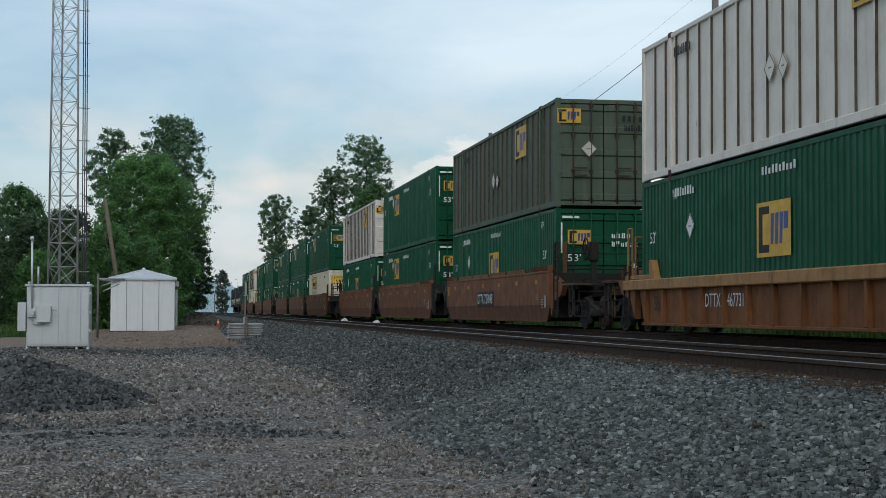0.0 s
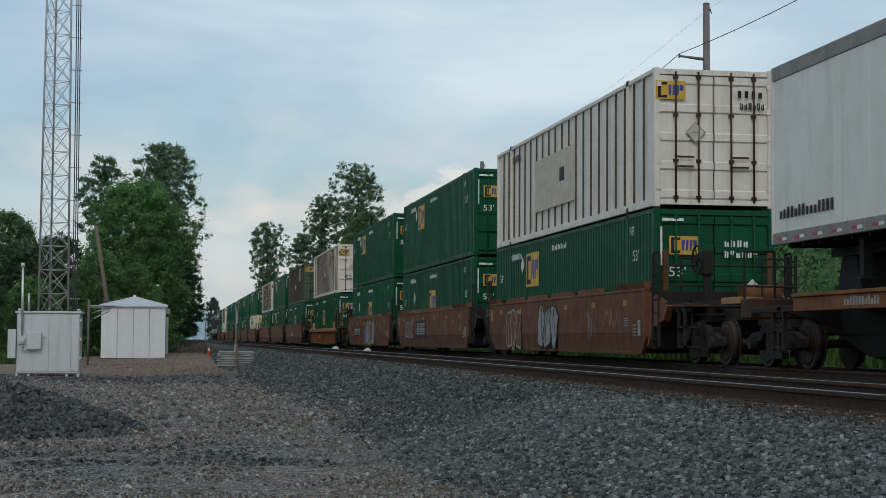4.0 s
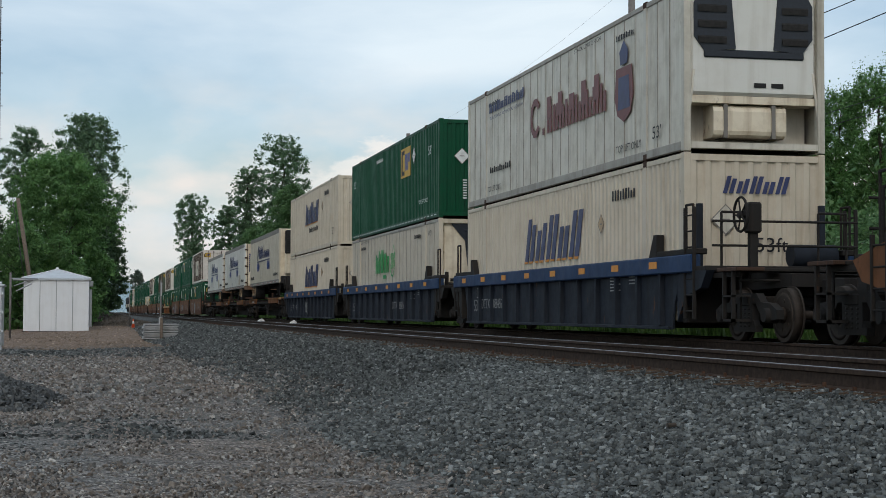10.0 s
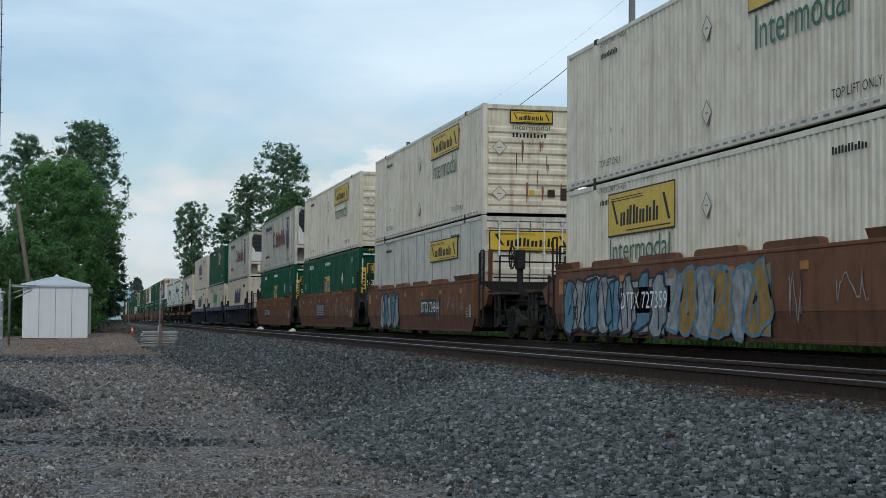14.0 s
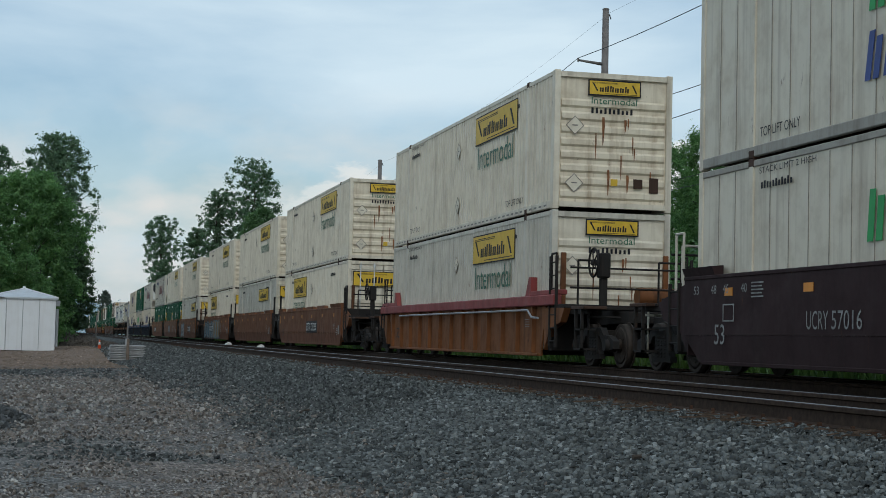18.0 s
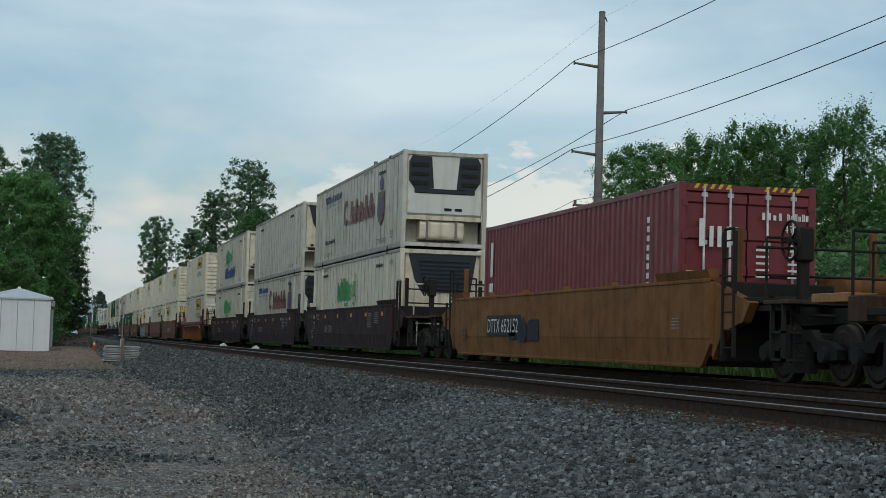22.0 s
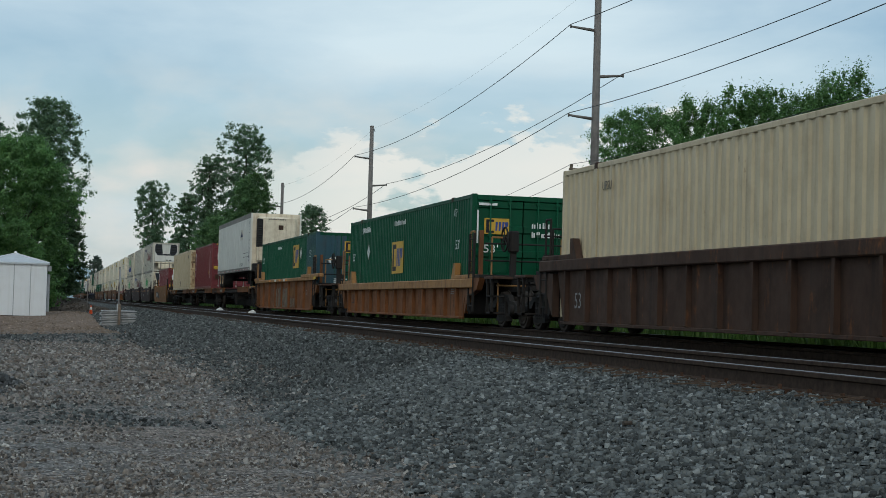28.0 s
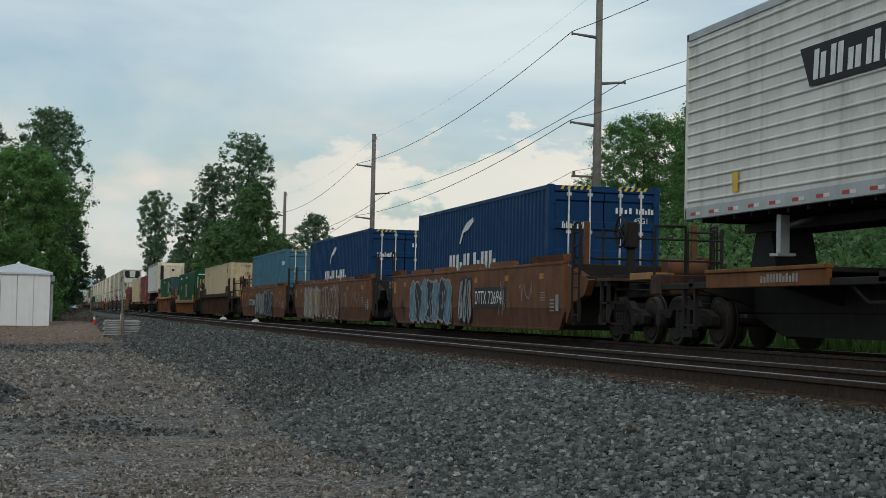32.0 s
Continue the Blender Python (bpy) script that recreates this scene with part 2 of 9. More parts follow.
M["ges_blue"] = paint("ges_blue", (0.026, 0.120, 0.185), (0.05, 0.06, 0.065), 0.45, 0.05, 0.5, 0.0, 0.12)
M["brown_car"] = paint("brown_car", (0.152, 0.064, 0.031), (0.046, 0.029, 0.020), 0.65, 0.32, 0.65, 0.0, 0.15, 0.12)
M["tan_car"] = paint("tan_car", (0.150, 0.062, 0.026), (0.048, 0.028, 0.018), 0.7, 0.35, 0.65, 0.0, 0.15, 0.1)
M["ochre_car"] = paint("ochre_car", (0.190, 0.084, 0.026), (0.055, 0.032, 0.018), 0.75, 0.35, 0.65, 0.0, 0.15)
M["orange_car"] = paint("orange_car", (0.175, 0.070, 0.027), (0.045, 0.027, 0.018), 0.7, 0.45, 0.65, 0.0, 0.15, 0.1)
M["chord_yellow"] = paint("chord_yellow", (0.30, 0.145, 0.038), (0.07, 0.04, 0.027), 0.7, 0.35, 0.6, 0.0, 0.15)
M["chord_red"] = paint("chord_red", (0.21, 0.030, 0.028), (0.065, 0.035, 0.03), 0.6, 0.2, 0.6, 0.0, 0.2)
M["blue_car"] = paint("blue_car", (0.016, 0.043, 0.108), (0.03, 0.035, 0.045), 0.5, 0.08, 0.55, 0.0, 0.08)
M["grimy_blue"] = paint("grimy_blue", (0.019, 0.024, 0.034), (0.018, 0.018, 0.018), 0.7, 0.15, 0.7, 0.0, 0.1)
M["plum_car"] = paint("plum_car", (0.033, 0.018, 0.019), (0.020, 0.014, 0.013), 0.6, 0.10, 0.7, 0.0, 0.15)
M["grimy_brown"] = paint("grimy_brown", (0.060, 0.034, 0.024), (0.022, 0.018, 0.015), 0.8, 0.4, 0.7, 0.0, 0.15)
M["black_iron"] = paint("black_iron", (0.021, 0.0195, 0.0185), (0.036, 0.028, 0.023), 0.6, 0.12, 0.75, 0.0, 0.1)
M["loco_black"] = paint("loco_black", (0.016, 0.018, 0.026), (0.05, 0.045, 0.04), 0.5, 0.0, 0.5, 0.0, 0.1)
M["dark"] = plain("dark", (0.024, 0.023, 0.023), 0.7, 0.0, 20.0)
M["grille_blue"] = plain("grille_blue", (0.010, 0.014, 0.022), 0.5, 0.0, 20.0)
M["decal_grey"] = plain("decal_grey", (0.20, 0.18, 0.16), 0.6, 0.0, 6.0, 0.2)
M["rubber"] = plain("rubber", (0.027, 0.026, 0.025), 0.85, 0.0, 12.0)
M["wheel_steel"] = plain("wheel_steel", (0.045, 0.036, 0.030), 0.65, 0.3, 10.0)
M["bare_steel"] = plain("bare_steel", (0.42, 0.42, 0.42), 0.32, 0.9, 8.0)
M["rod"] = plain("rod", (0.50, 0.50, 0.48), 0.45, 0.4, 10.0)
M["galvanised"] = paint("galvanised", (0.37, 0.38, 0.385), (0.21, 0.20, 0.185), 0.3, 0.0, 0.42, 0.5, 0.1)
M["cabinet_steel"] = paint("cabinet_steel", (0.56, 0.58, 0.59), (0.34, 0.33, 0.31), 0.3, 0.0, 0.38, 0.55, 0.1)
M["decal_yellow"] = plain("decal_yellow", (0.62, 0.40, 0.025), 0.5, 0.0, 6.0, 0.12)
M["decal_emp"] = plain("decal_emp", (0.55, 0.33, 0.030), 0.55, 0.0, 5.0, 0.18)
M["decal_black"] = plain("decal_black", (0.020, 0.020, 0.024), 0.55, 0.0, 6.0, 0.15)
M["decal_white"] = plain("decal_white", (0.68, 0.69, 0.67), 0.55, 0.0, 6.0, 0.15)
M["decal_blue"] = plain("decal_blue", (0.020, 0.048, 0.22), 0.5, 0.0, 6.0, 0.15)
M["decal_navy"] = plain("decal_navy", (0.025, 0.035, 0.11), 0.5, 0.0, 5.0, 0.25)
M["decal_green"] = plain("decal_green", (0.020, 0.30, 0.070), 0.5, 0.0, 6.0, 0.12)
M["decal_dkgreen"] = plain("decal_dkgreen", (0.012, 0.105, 0.055), 0.5, 0.0, 6.0, 0.12)
M["decal_maroon"] = plain("decal_maroon", (0.14, 0.030, 0.028), 0.5, 0.0, 6.0, 0.2)
M["decal_red"] = plain("decal_red", (0.40, 0.020, 0.018), 0.5, 0.0, 6.0, 0.15)
M["decal_orange"] = plain("decal_orange", (0.62, 0.24, 0.02), 0.5, 0.0, 6.0, 0.15)
M["reflector_dull"] = plain("reflector_dull", (0.36, 0.155, 0.025), 0.7, 0.0, 6.0, 0.3)
M["decal_tan"] = plain("decal_tan", (0.48, 0.34, 0.20), 0.6, 0.0, 4.0, 0.2)
M["patch_tan"] = plain("patch_tan", (0.52, 0.45, 0.36), 0.6, 0.0, 4.0, 0.15)
M["rust"] = plain("rust", (0.20, 0.085, 0.035), 0.9, 0.0, 9.0, 0.5)
M["rust_wash"] = plain("rust_wash", (0.27, 0.155, 0.075), 0.9, 0.0, 5.0, 0.45)
M["graf_white"] = plain("graf_white", (0.27, 0.27, 0.265), 0.6, 0.0, 4.0, 0.4)
M["graf_blue"] = plain("graf_blue", (0.10, 0.20, 0.26), 0.6, 0.0, 4.0, 0.35)
M["graf_dark"] = plain("graf_dark", (0.025, 0.030, 0.040), 0.6, 0.0, 4.0, 0.3)
M["graf_violet"] = plain("graf_violet", (0.11, 0.065, 0.16), 0.6, 0.0, 4.0, 0.3)
M["graf_tan"] = plain("graf_tan", (0.185, 0.150, 0.110), 0.7, 0.0, 3.0, 0.45)
M["graf_gold"] = plain("graf_gold", (0.27, 0.16, 0.045), 0.6, 0.0, 4.0, 0.3)
# lower sheet paint: grime, and the shade of its inward tilt, in one colour
M["sill_dirt_shade"] = paint("sill_dirt_shade", (0.130, 0.058, 0.034), (0.035, 0.022, 0.015), 0.75, 0.3, 0.8, 0.0, 0.15, 0.1)
M["rail_side"] = plain("rail_side", (0.046, 0.031, 0.023), 0.85, 0.0, 14.0, 0.4)
M["rail_head"] = plain("rail_head", (0.24, 0.24, 0.25), 0.42, 1.0, 6.0, 0.1)
M["tie"] = plain("tie", (0.040, 0.030, 0.023), 0.9, 0.0, 16.0, 0.5, 0.4)
M["seam_brown"] = plain("seam_brown", (0.085, 0.066, 0.052), 0.85, 0.0, 6.0, 0.35)
M["seam_grey"] = plain("seam_grey", (0.30, 0.275, 0.235), 0.8, 0.0, 6.0, 0.35)
M["rust_dark"] = plain("rust_dark", (0.062, 0.034, 0.022), 0.9, 0.0, 14.0, 0.4)
M["tie_brown"] = plain("tie_brown", (0.080, 0.058, 0.043), 0.9, 0.0, 9.0, 0.5)
M["pole_wood"] = plain("pole_wood", (0.150, 0.115, 0.088), 0.9, 0.0, 9.0, 0.3)
M["pole_steel"] = plain("pole_steel", (0.17, 0.155, 0.145), 0.75, 0.2, 3.0, 0.2)
M["wire"] = plain("wire", (0.06, 0.06, 0.065), 0.6, 0.5, 8.0)
M["shed_white"] = paint("shed_white", (0.72, 0.73, 0.74), (0.32, 0.28, 0.22), 0.16, 0.0, 0.42, 0.0, 0.04)
M["shed_roof"] = paint("shed_roof", (0.50, 0.53, 0.56), (0.25, 0.24, 0.22), 0.2, 0.0, 0.4, 0.1, 0.06)
M["tower_steel"] = plain("tower_steel", (0.36, 0.36, 0.36), 0.55, 0.4, 4.0, 0.2)
M["cone"] = plain("cone", (0.75, 0.10, 0.025), 0.55, 0.0, 8.0, 0.1)
M["ballast_stone"] = stone_mat("ballast_stone", (0.022, 0.026, 0.026), (0.158, 0.172, 0.168), 0.06)
M["soil_clod"] = stone_mat("soil_clod", (0.13, 0.095, 0.068), (0.31, 0.23, 0.17), 0.05)
# darker stone for the track bed, shade beneath the train put in its colour
M["bed_stone"] = stone_mat("bed_stone", (0.014, 0.014, 0.013), (0.070, 0.070, 0.066))
M["lot_stone"] = stone_mat("lot_stone", (0.038, 0.036, 0.034), (0.252, 0.236, 0.221), 0.07, ((0.0, (0.056, 0.051, 0.046)), (0.22, (0.165, 0.135, 0.110)), (0.45, (0.172, 0.178, 0.176)), (0.65, (0.262, 0.217, 0.178)), (0.86, (0.325, 0.308, 0.285)), (1.0, (0.50, 0.48, 0.44))))
M["bank_earth"] = stone_mat("bank_earth", (0.040, 0.034, 0.028), (0.130, 0.105, 0.082), 0.05)
M["pile_stone"] = stone_mat("pile_stone", (0.026, 0.029, 0.030), (0.135, 0.142, 0.142))
M["bark"] = plain("bark", (0.060, 0.048, 0.038), 0.95, 0.0, 5.0, 0.4)
M["leaf_bright"] = leaf_mat("leaf_bright", (0.074, 0.175, 0.054), (0.168, 0.315, 0.098))
M["leaf"] = leaf_mat("leaf", (0.068, 0.152, 0.057), (0.150, 0.265, 0.097))
M["leaf_dark"] = leaf_mat("leaf_dark", (0.050, 0.098, 0.048), (0.110, 0.170, 0.078))
# greyer, paler leaves: the haze over far trees is put into the colour
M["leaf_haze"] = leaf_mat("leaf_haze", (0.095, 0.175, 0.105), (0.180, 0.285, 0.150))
M["clean_white"] = paint("clean_white", (0.66, 0.65, 0.60), (0.34, 0.29, 0.22), 0.28, 0.01, 0.42, 0.0, 0.04)
M["trailer_cream"] = paint("trailer_cream", (0.50, 0.455, 0.365), (0.26, 0.21, 0.15), 0.4, 0.02, 0.45, 0.0, 0.05)
M["trailer_rail"] = paint("trailer_rail", (0.20, 0.185, 0.165), (0.10, 0.085, 0.07), 0.5, 0.1, 0.5, 0.2, 0.1)
M["bright_silver"] = paint("bright_silver", (0.66, 0.64, 0.59), (0.26, 0.23, 0.19), 0.45, 0.02, 0.40, 0.1, 0.05)
# palest leaves, with distance haze mixed into the base colour
M["leaf_far_haze"] = leaf_mat("leaf_far_haze", (0.090, 0.125, 0.105), (0.150, 0.190, 0.150))
M["teal"] = paint("teal", (0.010, 0.052, 0.072), GRIME, 0.35, 0.0, 0.45)
# skyline woods: a bluish emission stands in for the haze before them
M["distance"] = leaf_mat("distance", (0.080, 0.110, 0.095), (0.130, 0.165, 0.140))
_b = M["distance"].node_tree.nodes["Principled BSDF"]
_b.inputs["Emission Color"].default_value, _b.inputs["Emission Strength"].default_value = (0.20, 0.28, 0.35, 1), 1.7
M["grass"] = leaf_mat("grass", (0.035, 0.085, 0.014), (0.100, 0.170, 0.035))

for k in ("black_iron", "wheel_steel", "dark", "rubber", "tie", "tie_brown", "rust_dark", "decal_black", "graf_white", "graf_blue", "graf_dark", "graf_violet", "graf_tan", "graf_gold", "rail_side", "plum_car", "grimy_blue", "grimy_brown", "brown_car", "tan_car", "orange_car", "ochre_car", "sill_dirt_shade", "emp_green", "olive", "cma_blue", "blue_car"):
    M[k].node_tree.nodes["Principled BSDF"].inputs["Specular IOR Level"].default_value = 0.15

# ---- mesh helpers ----
def box(bm, x0, x1, y0, y1, z0, z1, bevel=0.0):
    vs = [bm.verts.new((x, y, z)) for x in (x0, x1) for y in (y0, y1) for z in (z0, z1)]
    fs = [bm.faces.new([vs[k] for k in q]) for q in ((0, 1, 3, 2), (4, 6, 7, 5), (0, 4, 5, 1), (2, 3, 7, 6), (0, 2, 6, 4), (1, 5, 7, 3))]
    if bevel:
        bmesh.ops.bevel(bm, geom=list({e for f in fs for e in f.edges}), offset=bevel, segments=1, affect="EDGES")


def tube(bm, p, q, r0, r1=None, seg=8, caps=True):
    p, q = Vector(p), Vector(q)
    r1 = r0 if r1 is None else r1
    a = (q - p).normalized()
    u = a.orthogonal().normalized()
    w = a.cross(u)
    ring = []
    for c, r in ((p, r0), (q, r1)):
        ring.append([bm.verts.new(c + (u * math.cos(2 * math.pi * k / seg) + w * math.sin(2 * math.pi * k / seg)) * r) for k in range(seg)])
    for k in range(seg):
        f = bm.faces.new((ring[0][k], ring[0][(k + 1) % seg], ring[1][(k + 1) % seg], ring[1][k]))
        f.smooth = seg > 6
    if caps:
        bm.faces.new(ring[0][::-1])
        bm.faces.new(ring[1])


def bent(bm, pts, r, seg=6):
    for a, b in zip(pts, pts[1:]):
        tube(bm, a, b, r, r, seg)


def prism(bm, poly, axis, a, b):
    """A flat outline drawn out along an axis from a to b; the outline gives the two other coordinates in order."""
    def at(c, s):
        return {"x": (s, c[0], c[1]), "y": (c[0], s, c[1]), "z": (c[0], c[1], s)}[axis]
    lo, hi = [bm.verts.new(at(c, a)) for c in poly], [bm.verts.new(at(c, b)) for c in poly]
    n = len(poly)
    for k in range(n):
        bm.faces.new((lo[k], lo[(k + 1) % n], hi[(k + 1) % n], hi[k]))
    bm.faces.new(lo[::-1])
    bm.faces.new(hi)


def mesh_of(name, bm, mat):
    bmesh.ops.recalc_face_normals(bm, faces=bm.faces[:])
    me = bpy.data.meshes.new(name)
    bm.to_mesh(me)
    bm.free()
    me.materials.append(mat if not isinstance(mat, str) else M[mat])
    return me


def part(name, bm, mat, parent=None, label="", at=None):
    ob = new(name, mesh_of(name, bm, mat) if isinstance(bm, bmesh.types.BMesh) else bm)
    if parent:
        ob.parent = parent
    if at is not None:
        ob.matrix_basis = at
    if label:
        ob["label"] = label
    return ob


def thing(name, label, category, group="", kind="", at=None):
    ob = tagged(new(name), label, category, group, kind)
    if at is not None:
        ob.matrix_basis = at
    return ob


def solid(name, bm, mat, label, category, group="", kind="", at=None):
    return tagged(part(name, bm, mat, None, "", at), label, category, group, kind)


def raw_mesh(name, verts, faces, mat, smooth=False):
    me = bpy.data.meshes.new(name)
    verts, faces = np.asarray(verts, dtype=np.float32), np.asarray(faces, dtype=np.int32)
    n, k = len(faces), faces.shape[1]
    me.vertices.add(len(verts))
    me.vertices.foreach_set("co", verts.ravel())
    me.loops.add(n * k)
    me.loops.foreach_set("vertex_index", faces.ravel())
    me.polygons.add(n)
    me.polygons.foreach_set("loop_start", np.arange(0, n * k, k, dtype=np.int32))
    me.update(calc_edges=True)
    me.materials.append(M[mat])
    if smooth:
        me.polygons.foreach_set("use_smooth", np.ones(n, dtype=bool))
    return me


# ---- the ground and the tracks (z = 0 is the top of the rails) ----
NEAR_TRACK, TRAIN_TRACK = 6.70, 11.08
LOT = -0.80


def ground_z(x, y):
    """Height of the ground: the lot, the ballast shoulder, the track bed, the ditch behind."""
    z = np.interp(x, (-400, -12, 2.2, 3.1, 4.85, 5.15, 12.7, 13.1, 15.2, 18, 60, 400), (-1.2, -0.85, LOT, -0.74, -0.27, -0.23, -0.23, -0.27, -0.95, -1.1, -1.0, -1.0))
    z = z + 0.05 * np.sin(x * 0.9 + 0.4 * np.sin(y * 0.31)) * np.sin(y * 0.23 + 1.0) * (x < 3.3)
    rise = np.exp(-((x + 1.5) / 5.0) ** 2 - ((y - 104) / 20.0) ** 2) * 0.22
    bank = np.exp(-((x - 1.6) / 1.9) ** 2 - ((y - 96) / 12.0) ** 2) * 0.24
    return z + rise + bank


def sheet(name, xs, ys, mat):
    X, Y = np.meshgrid(xs, ys)
    rng = np.random.RandomState(3)
    Z = ground_z(X, Y) + rng.uniform(-0.018, 0.018, X.shape) * (np.abs(Y) < 200)
    v = np.stack([X, Y, Z], -1).reshape(-1, 3)
    n, m = len(ys), len(xs)
    i = np.arange((n - 1) * (m - 1))
    a = (i // (m - 1)) * m + i % (m - 1)
    return raw_mesh(name, v, np.stack([a, a + 1, a + m + 1, a + m], -1), mat, True)


def ground_material():
    """Gravel lot, bluish ballast along the line, bare tan soil by the shed, rough grass away from the line."""
    m, nt, b = material("ground_cover")
    tc = nt.nodes.new("ShaderNodeTexCoord")
    sep = nt.nodes.new("ShaderNodeSeparateXYZ")
    nt.links.new(tc.outputs["Object"], sep.inputs[0])

    def bed(size, lo, hi):
        v = nt.nodes.new("ShaderNodeTexVoronoi")
        v.inputs["Scale"].default_value = 1.0 / size
        nt.links.new(tc.outputs["Object"], v.inputs["Vector"])
        s = nt.nodes.new("ShaderNodeSeparateColor")
        nt.links.new(v.outputs["Color"], s.inputs[0])
        r = ramp(nt, s.outputs[0], [(0.0, lo), (1.0, hi)])
        # cell edges darkened: shade in the gaps between stones, put in the colour
        e = ramp(nt, v.outputs["Distance"], [(0.25, 1.0), (0.75, 0.4)])
        return mix(nt, 1.0, r.outputs[0], e.outputs[0], "MULTIPLY"), v

    def step(out, a, c):
        r = nt.nodes.new("ShaderNodeMapRange")
        r.inputs["From Min"].default_value, r.inputs["From Max"].default_value = a, c
        nt.links.new(out, r.inputs["Value"])
        return r.outputs[0]

    def mul(a, c, op="MULTIPLY"):
        k = nt.nodes.new("ShaderNodeMath")
        k.operation, k.use_clamp = op, True
        for q, v in enumerate((a, c)):
            if isinstance(v, (int, float)):
                k.inputs[q].default_value = v
            else:
                nt.links.new(v, k.inputs[q])
        return k.outputs[0]
    lot, v1 = bed(0.030, (0.030, 0.027, 0.025), (0.42, 0.38, 0.345))
    speck = noise_node(nt, 7.0, 9, 0.8)
    sk = ramp(nt, speck.outputs["Fac"], [(0.32, 0.45), (0.5, 0.9), (0.68, 1.6)])
    lot = mix(nt, 1.0, lot, sk.outputs[0], "MULTIPLY")
    hue = noise_node(nt, 0.42, 6, 0.65, (1.0, 0.5, 1.0))
    tan = ramp(nt, hue.outputs["Fac"], [(0.36, (0.84, 0.94, 0.98)), (0.5, (1.0, 1.0, 1.0)), (0.64, (1.22, 1.03, 0.86))])
    lot = mix(nt, 1.0, lot, tan.outputs[0], "MULTIPLY")
    # ballast colour kept low, with the shadowed gaps between stones painted in
    blst, v2 = bed(0.050, (0.012, 0.013, 0.013), (0.150, 0.163, 0.160))
    blst = mix(nt, 1.0, blst, sk.outputs[0], "MULTIPLY")
    wob = noise_node(nt, 0.5, 5)
    wander = nt.nodes.new("ShaderNodeMath")
    wander.operation = "MULTIPLY_ADD"
    wander.inputs[1].default_value = 2.4
    nt.links.new(wob.outputs["Fac"], wander.inputs[0])
    nt.links.new(sep.outputs["X"], wander.inputs[2])
    tracks = noise_node(nt, 0.16, 5, 0.6, (1.0, 0.35, 1.0))
    worn = ramp(nt, tracks.outputs["Fac"], [(0.42, 0.0), (0.62, 0.8)])
    c = mix(nt, worn.outputs[0], lot, mix(nt, 0.3, lot, (0.115, 0.104, 0.094)))
    c = mix(nt, step(wander.outputs[0], 2.9, 5.0), c, blst)
    # both track beds darkened: the shade beneath the train is painted in
    bed_dark = mul(step(sep.outputs["X"], 5.7, 6.1), step(sep.outputs["X"], 13.0, 12.4))
    c = mix(nt, mul(bed_dark, 0.75), c, (0.020, 0.020, 0.019))
    dirt = noise_node(nt, 1.4, 6, 0.65)
    soil = ramp(nt, dirt.outputs["Fac"], [(0.3, (0.100, 0.068, 0.047)), (0.7, (0.290, 0.200, 0.138))])
    clod = noise_node(nt, 11.0, 8, 0.75)
    ck = ramp(nt, clod.outputs["Fac"], [(0.32, 0.5), (0.5, 1.0), (0.68, 1.55)])
    soil_c = mix(nt, 1.0, soil.outputs[0], ck.outputs[0], "MULTIPLY")
    near_shed = mul(step(sep.outputs["Y"], 54.0, 62.0), step(wander.outputs[0], 5.2, 4.4))
    patchy = ramp(nt, dirt.outputs["Fac"], [(0.42, 1.0), (0.64, 0.55)])
    c = mix(nt, mul(near_shed, patchy.outputs[0]), c, soil_c)
    gn = noise_node(nt, 3.0, 7, 0.7)
    grass = ramp(nt, gn.outputs["Fac"], [(0.3, (0.030, 0.050, 0.014)), (0.7, (0.085, 0.125, 0.040))])
    c = mix(nt, step(sep.outputs["X"], 13.4, 14.6), c, grass.outputs[0])
    c = mix(nt, step(sep.outputs["X"], -8.0, -10.0), c, grass.outputs[0])
    c = mix(nt, mul(step(sep.outputs["Y"], 125.0, 160.0), step(sep.outputs["X"], 3.6, 2.6)), c, grass.outputs[0])
    nt.links.new(c, b.inputs["Base Color"])
    b.inputs["Roughness"].default_value = 0.95
    inv = ramp(nt, v2.outputs["Distance"], [(0.0, 1.0), (0.8, 0.0)])
    bump(nt, b, inv.outputs[0], 0.8, 0.025)
    return m


M["ground_cover"] = ground_material()
xs = np.concatenate([[-2500, -900, -400, -200, -100, -60, -40, -28, -20, -15], np.arange(-12, 2, 0.5), np.arange(2, 5.6, 0.2), [6, 7, 9, 11, 12.5], np.arange(12.8, 16, 0.3), [17, 20, 26, 35, 60, 100, 200, 400, 900, 2500]])
ys = np.concatenate([[-600, -200, -80, -30, -10, 0, 5], np.arange(8, 60, 0.5), np.arange(60, 200, 3), [220, 260, 320, 400, 550, 800, 1200, 2000, 4500]])
ground = tagged(new("ground", sheet("ground", xs, ys, "ground_cover")), "grey gravel lot with bluish ballast and tan soil", "ground", "", "structure")


def rail_profile(x):
    """A rail's section round x: foot, web and head, its top at z = 0."""
    half = [(0.076, -0.175), (0.076, -0.163), (0.012, -0.145), (0.010, -0.050), (0.036, -0.038), (0.036, -0.006), (0.028, 0.0)]
    return [(x + a, b) for a, b in half] + [(x - a, b) for a, b in half[::-1]]


def railway(name, cx, label):
    tr = thing(name, label, "railway track", "", "structure")
    for side in (-0.754, 0.754):
        bm = bmesh.new()
        prism(bm, rail_profile(cx + side), "y", -60.0, 1500.0)
        r = part("rail", bm, "rail_side", tr, "rusty steel rail with a worn bright head")
        bm = bmesh.new()
        prism(bm, [(cx + side - 0.030, 0.0005), (cx + side + 0.030, 0.0005), (cx + side + 0.024, 0.004), (cx + side - 0.024, 0.004)], "y", -60.0, 1500.0)
        part("running_surface", bm, "rail_head", r, "polished running surface")
    return tr


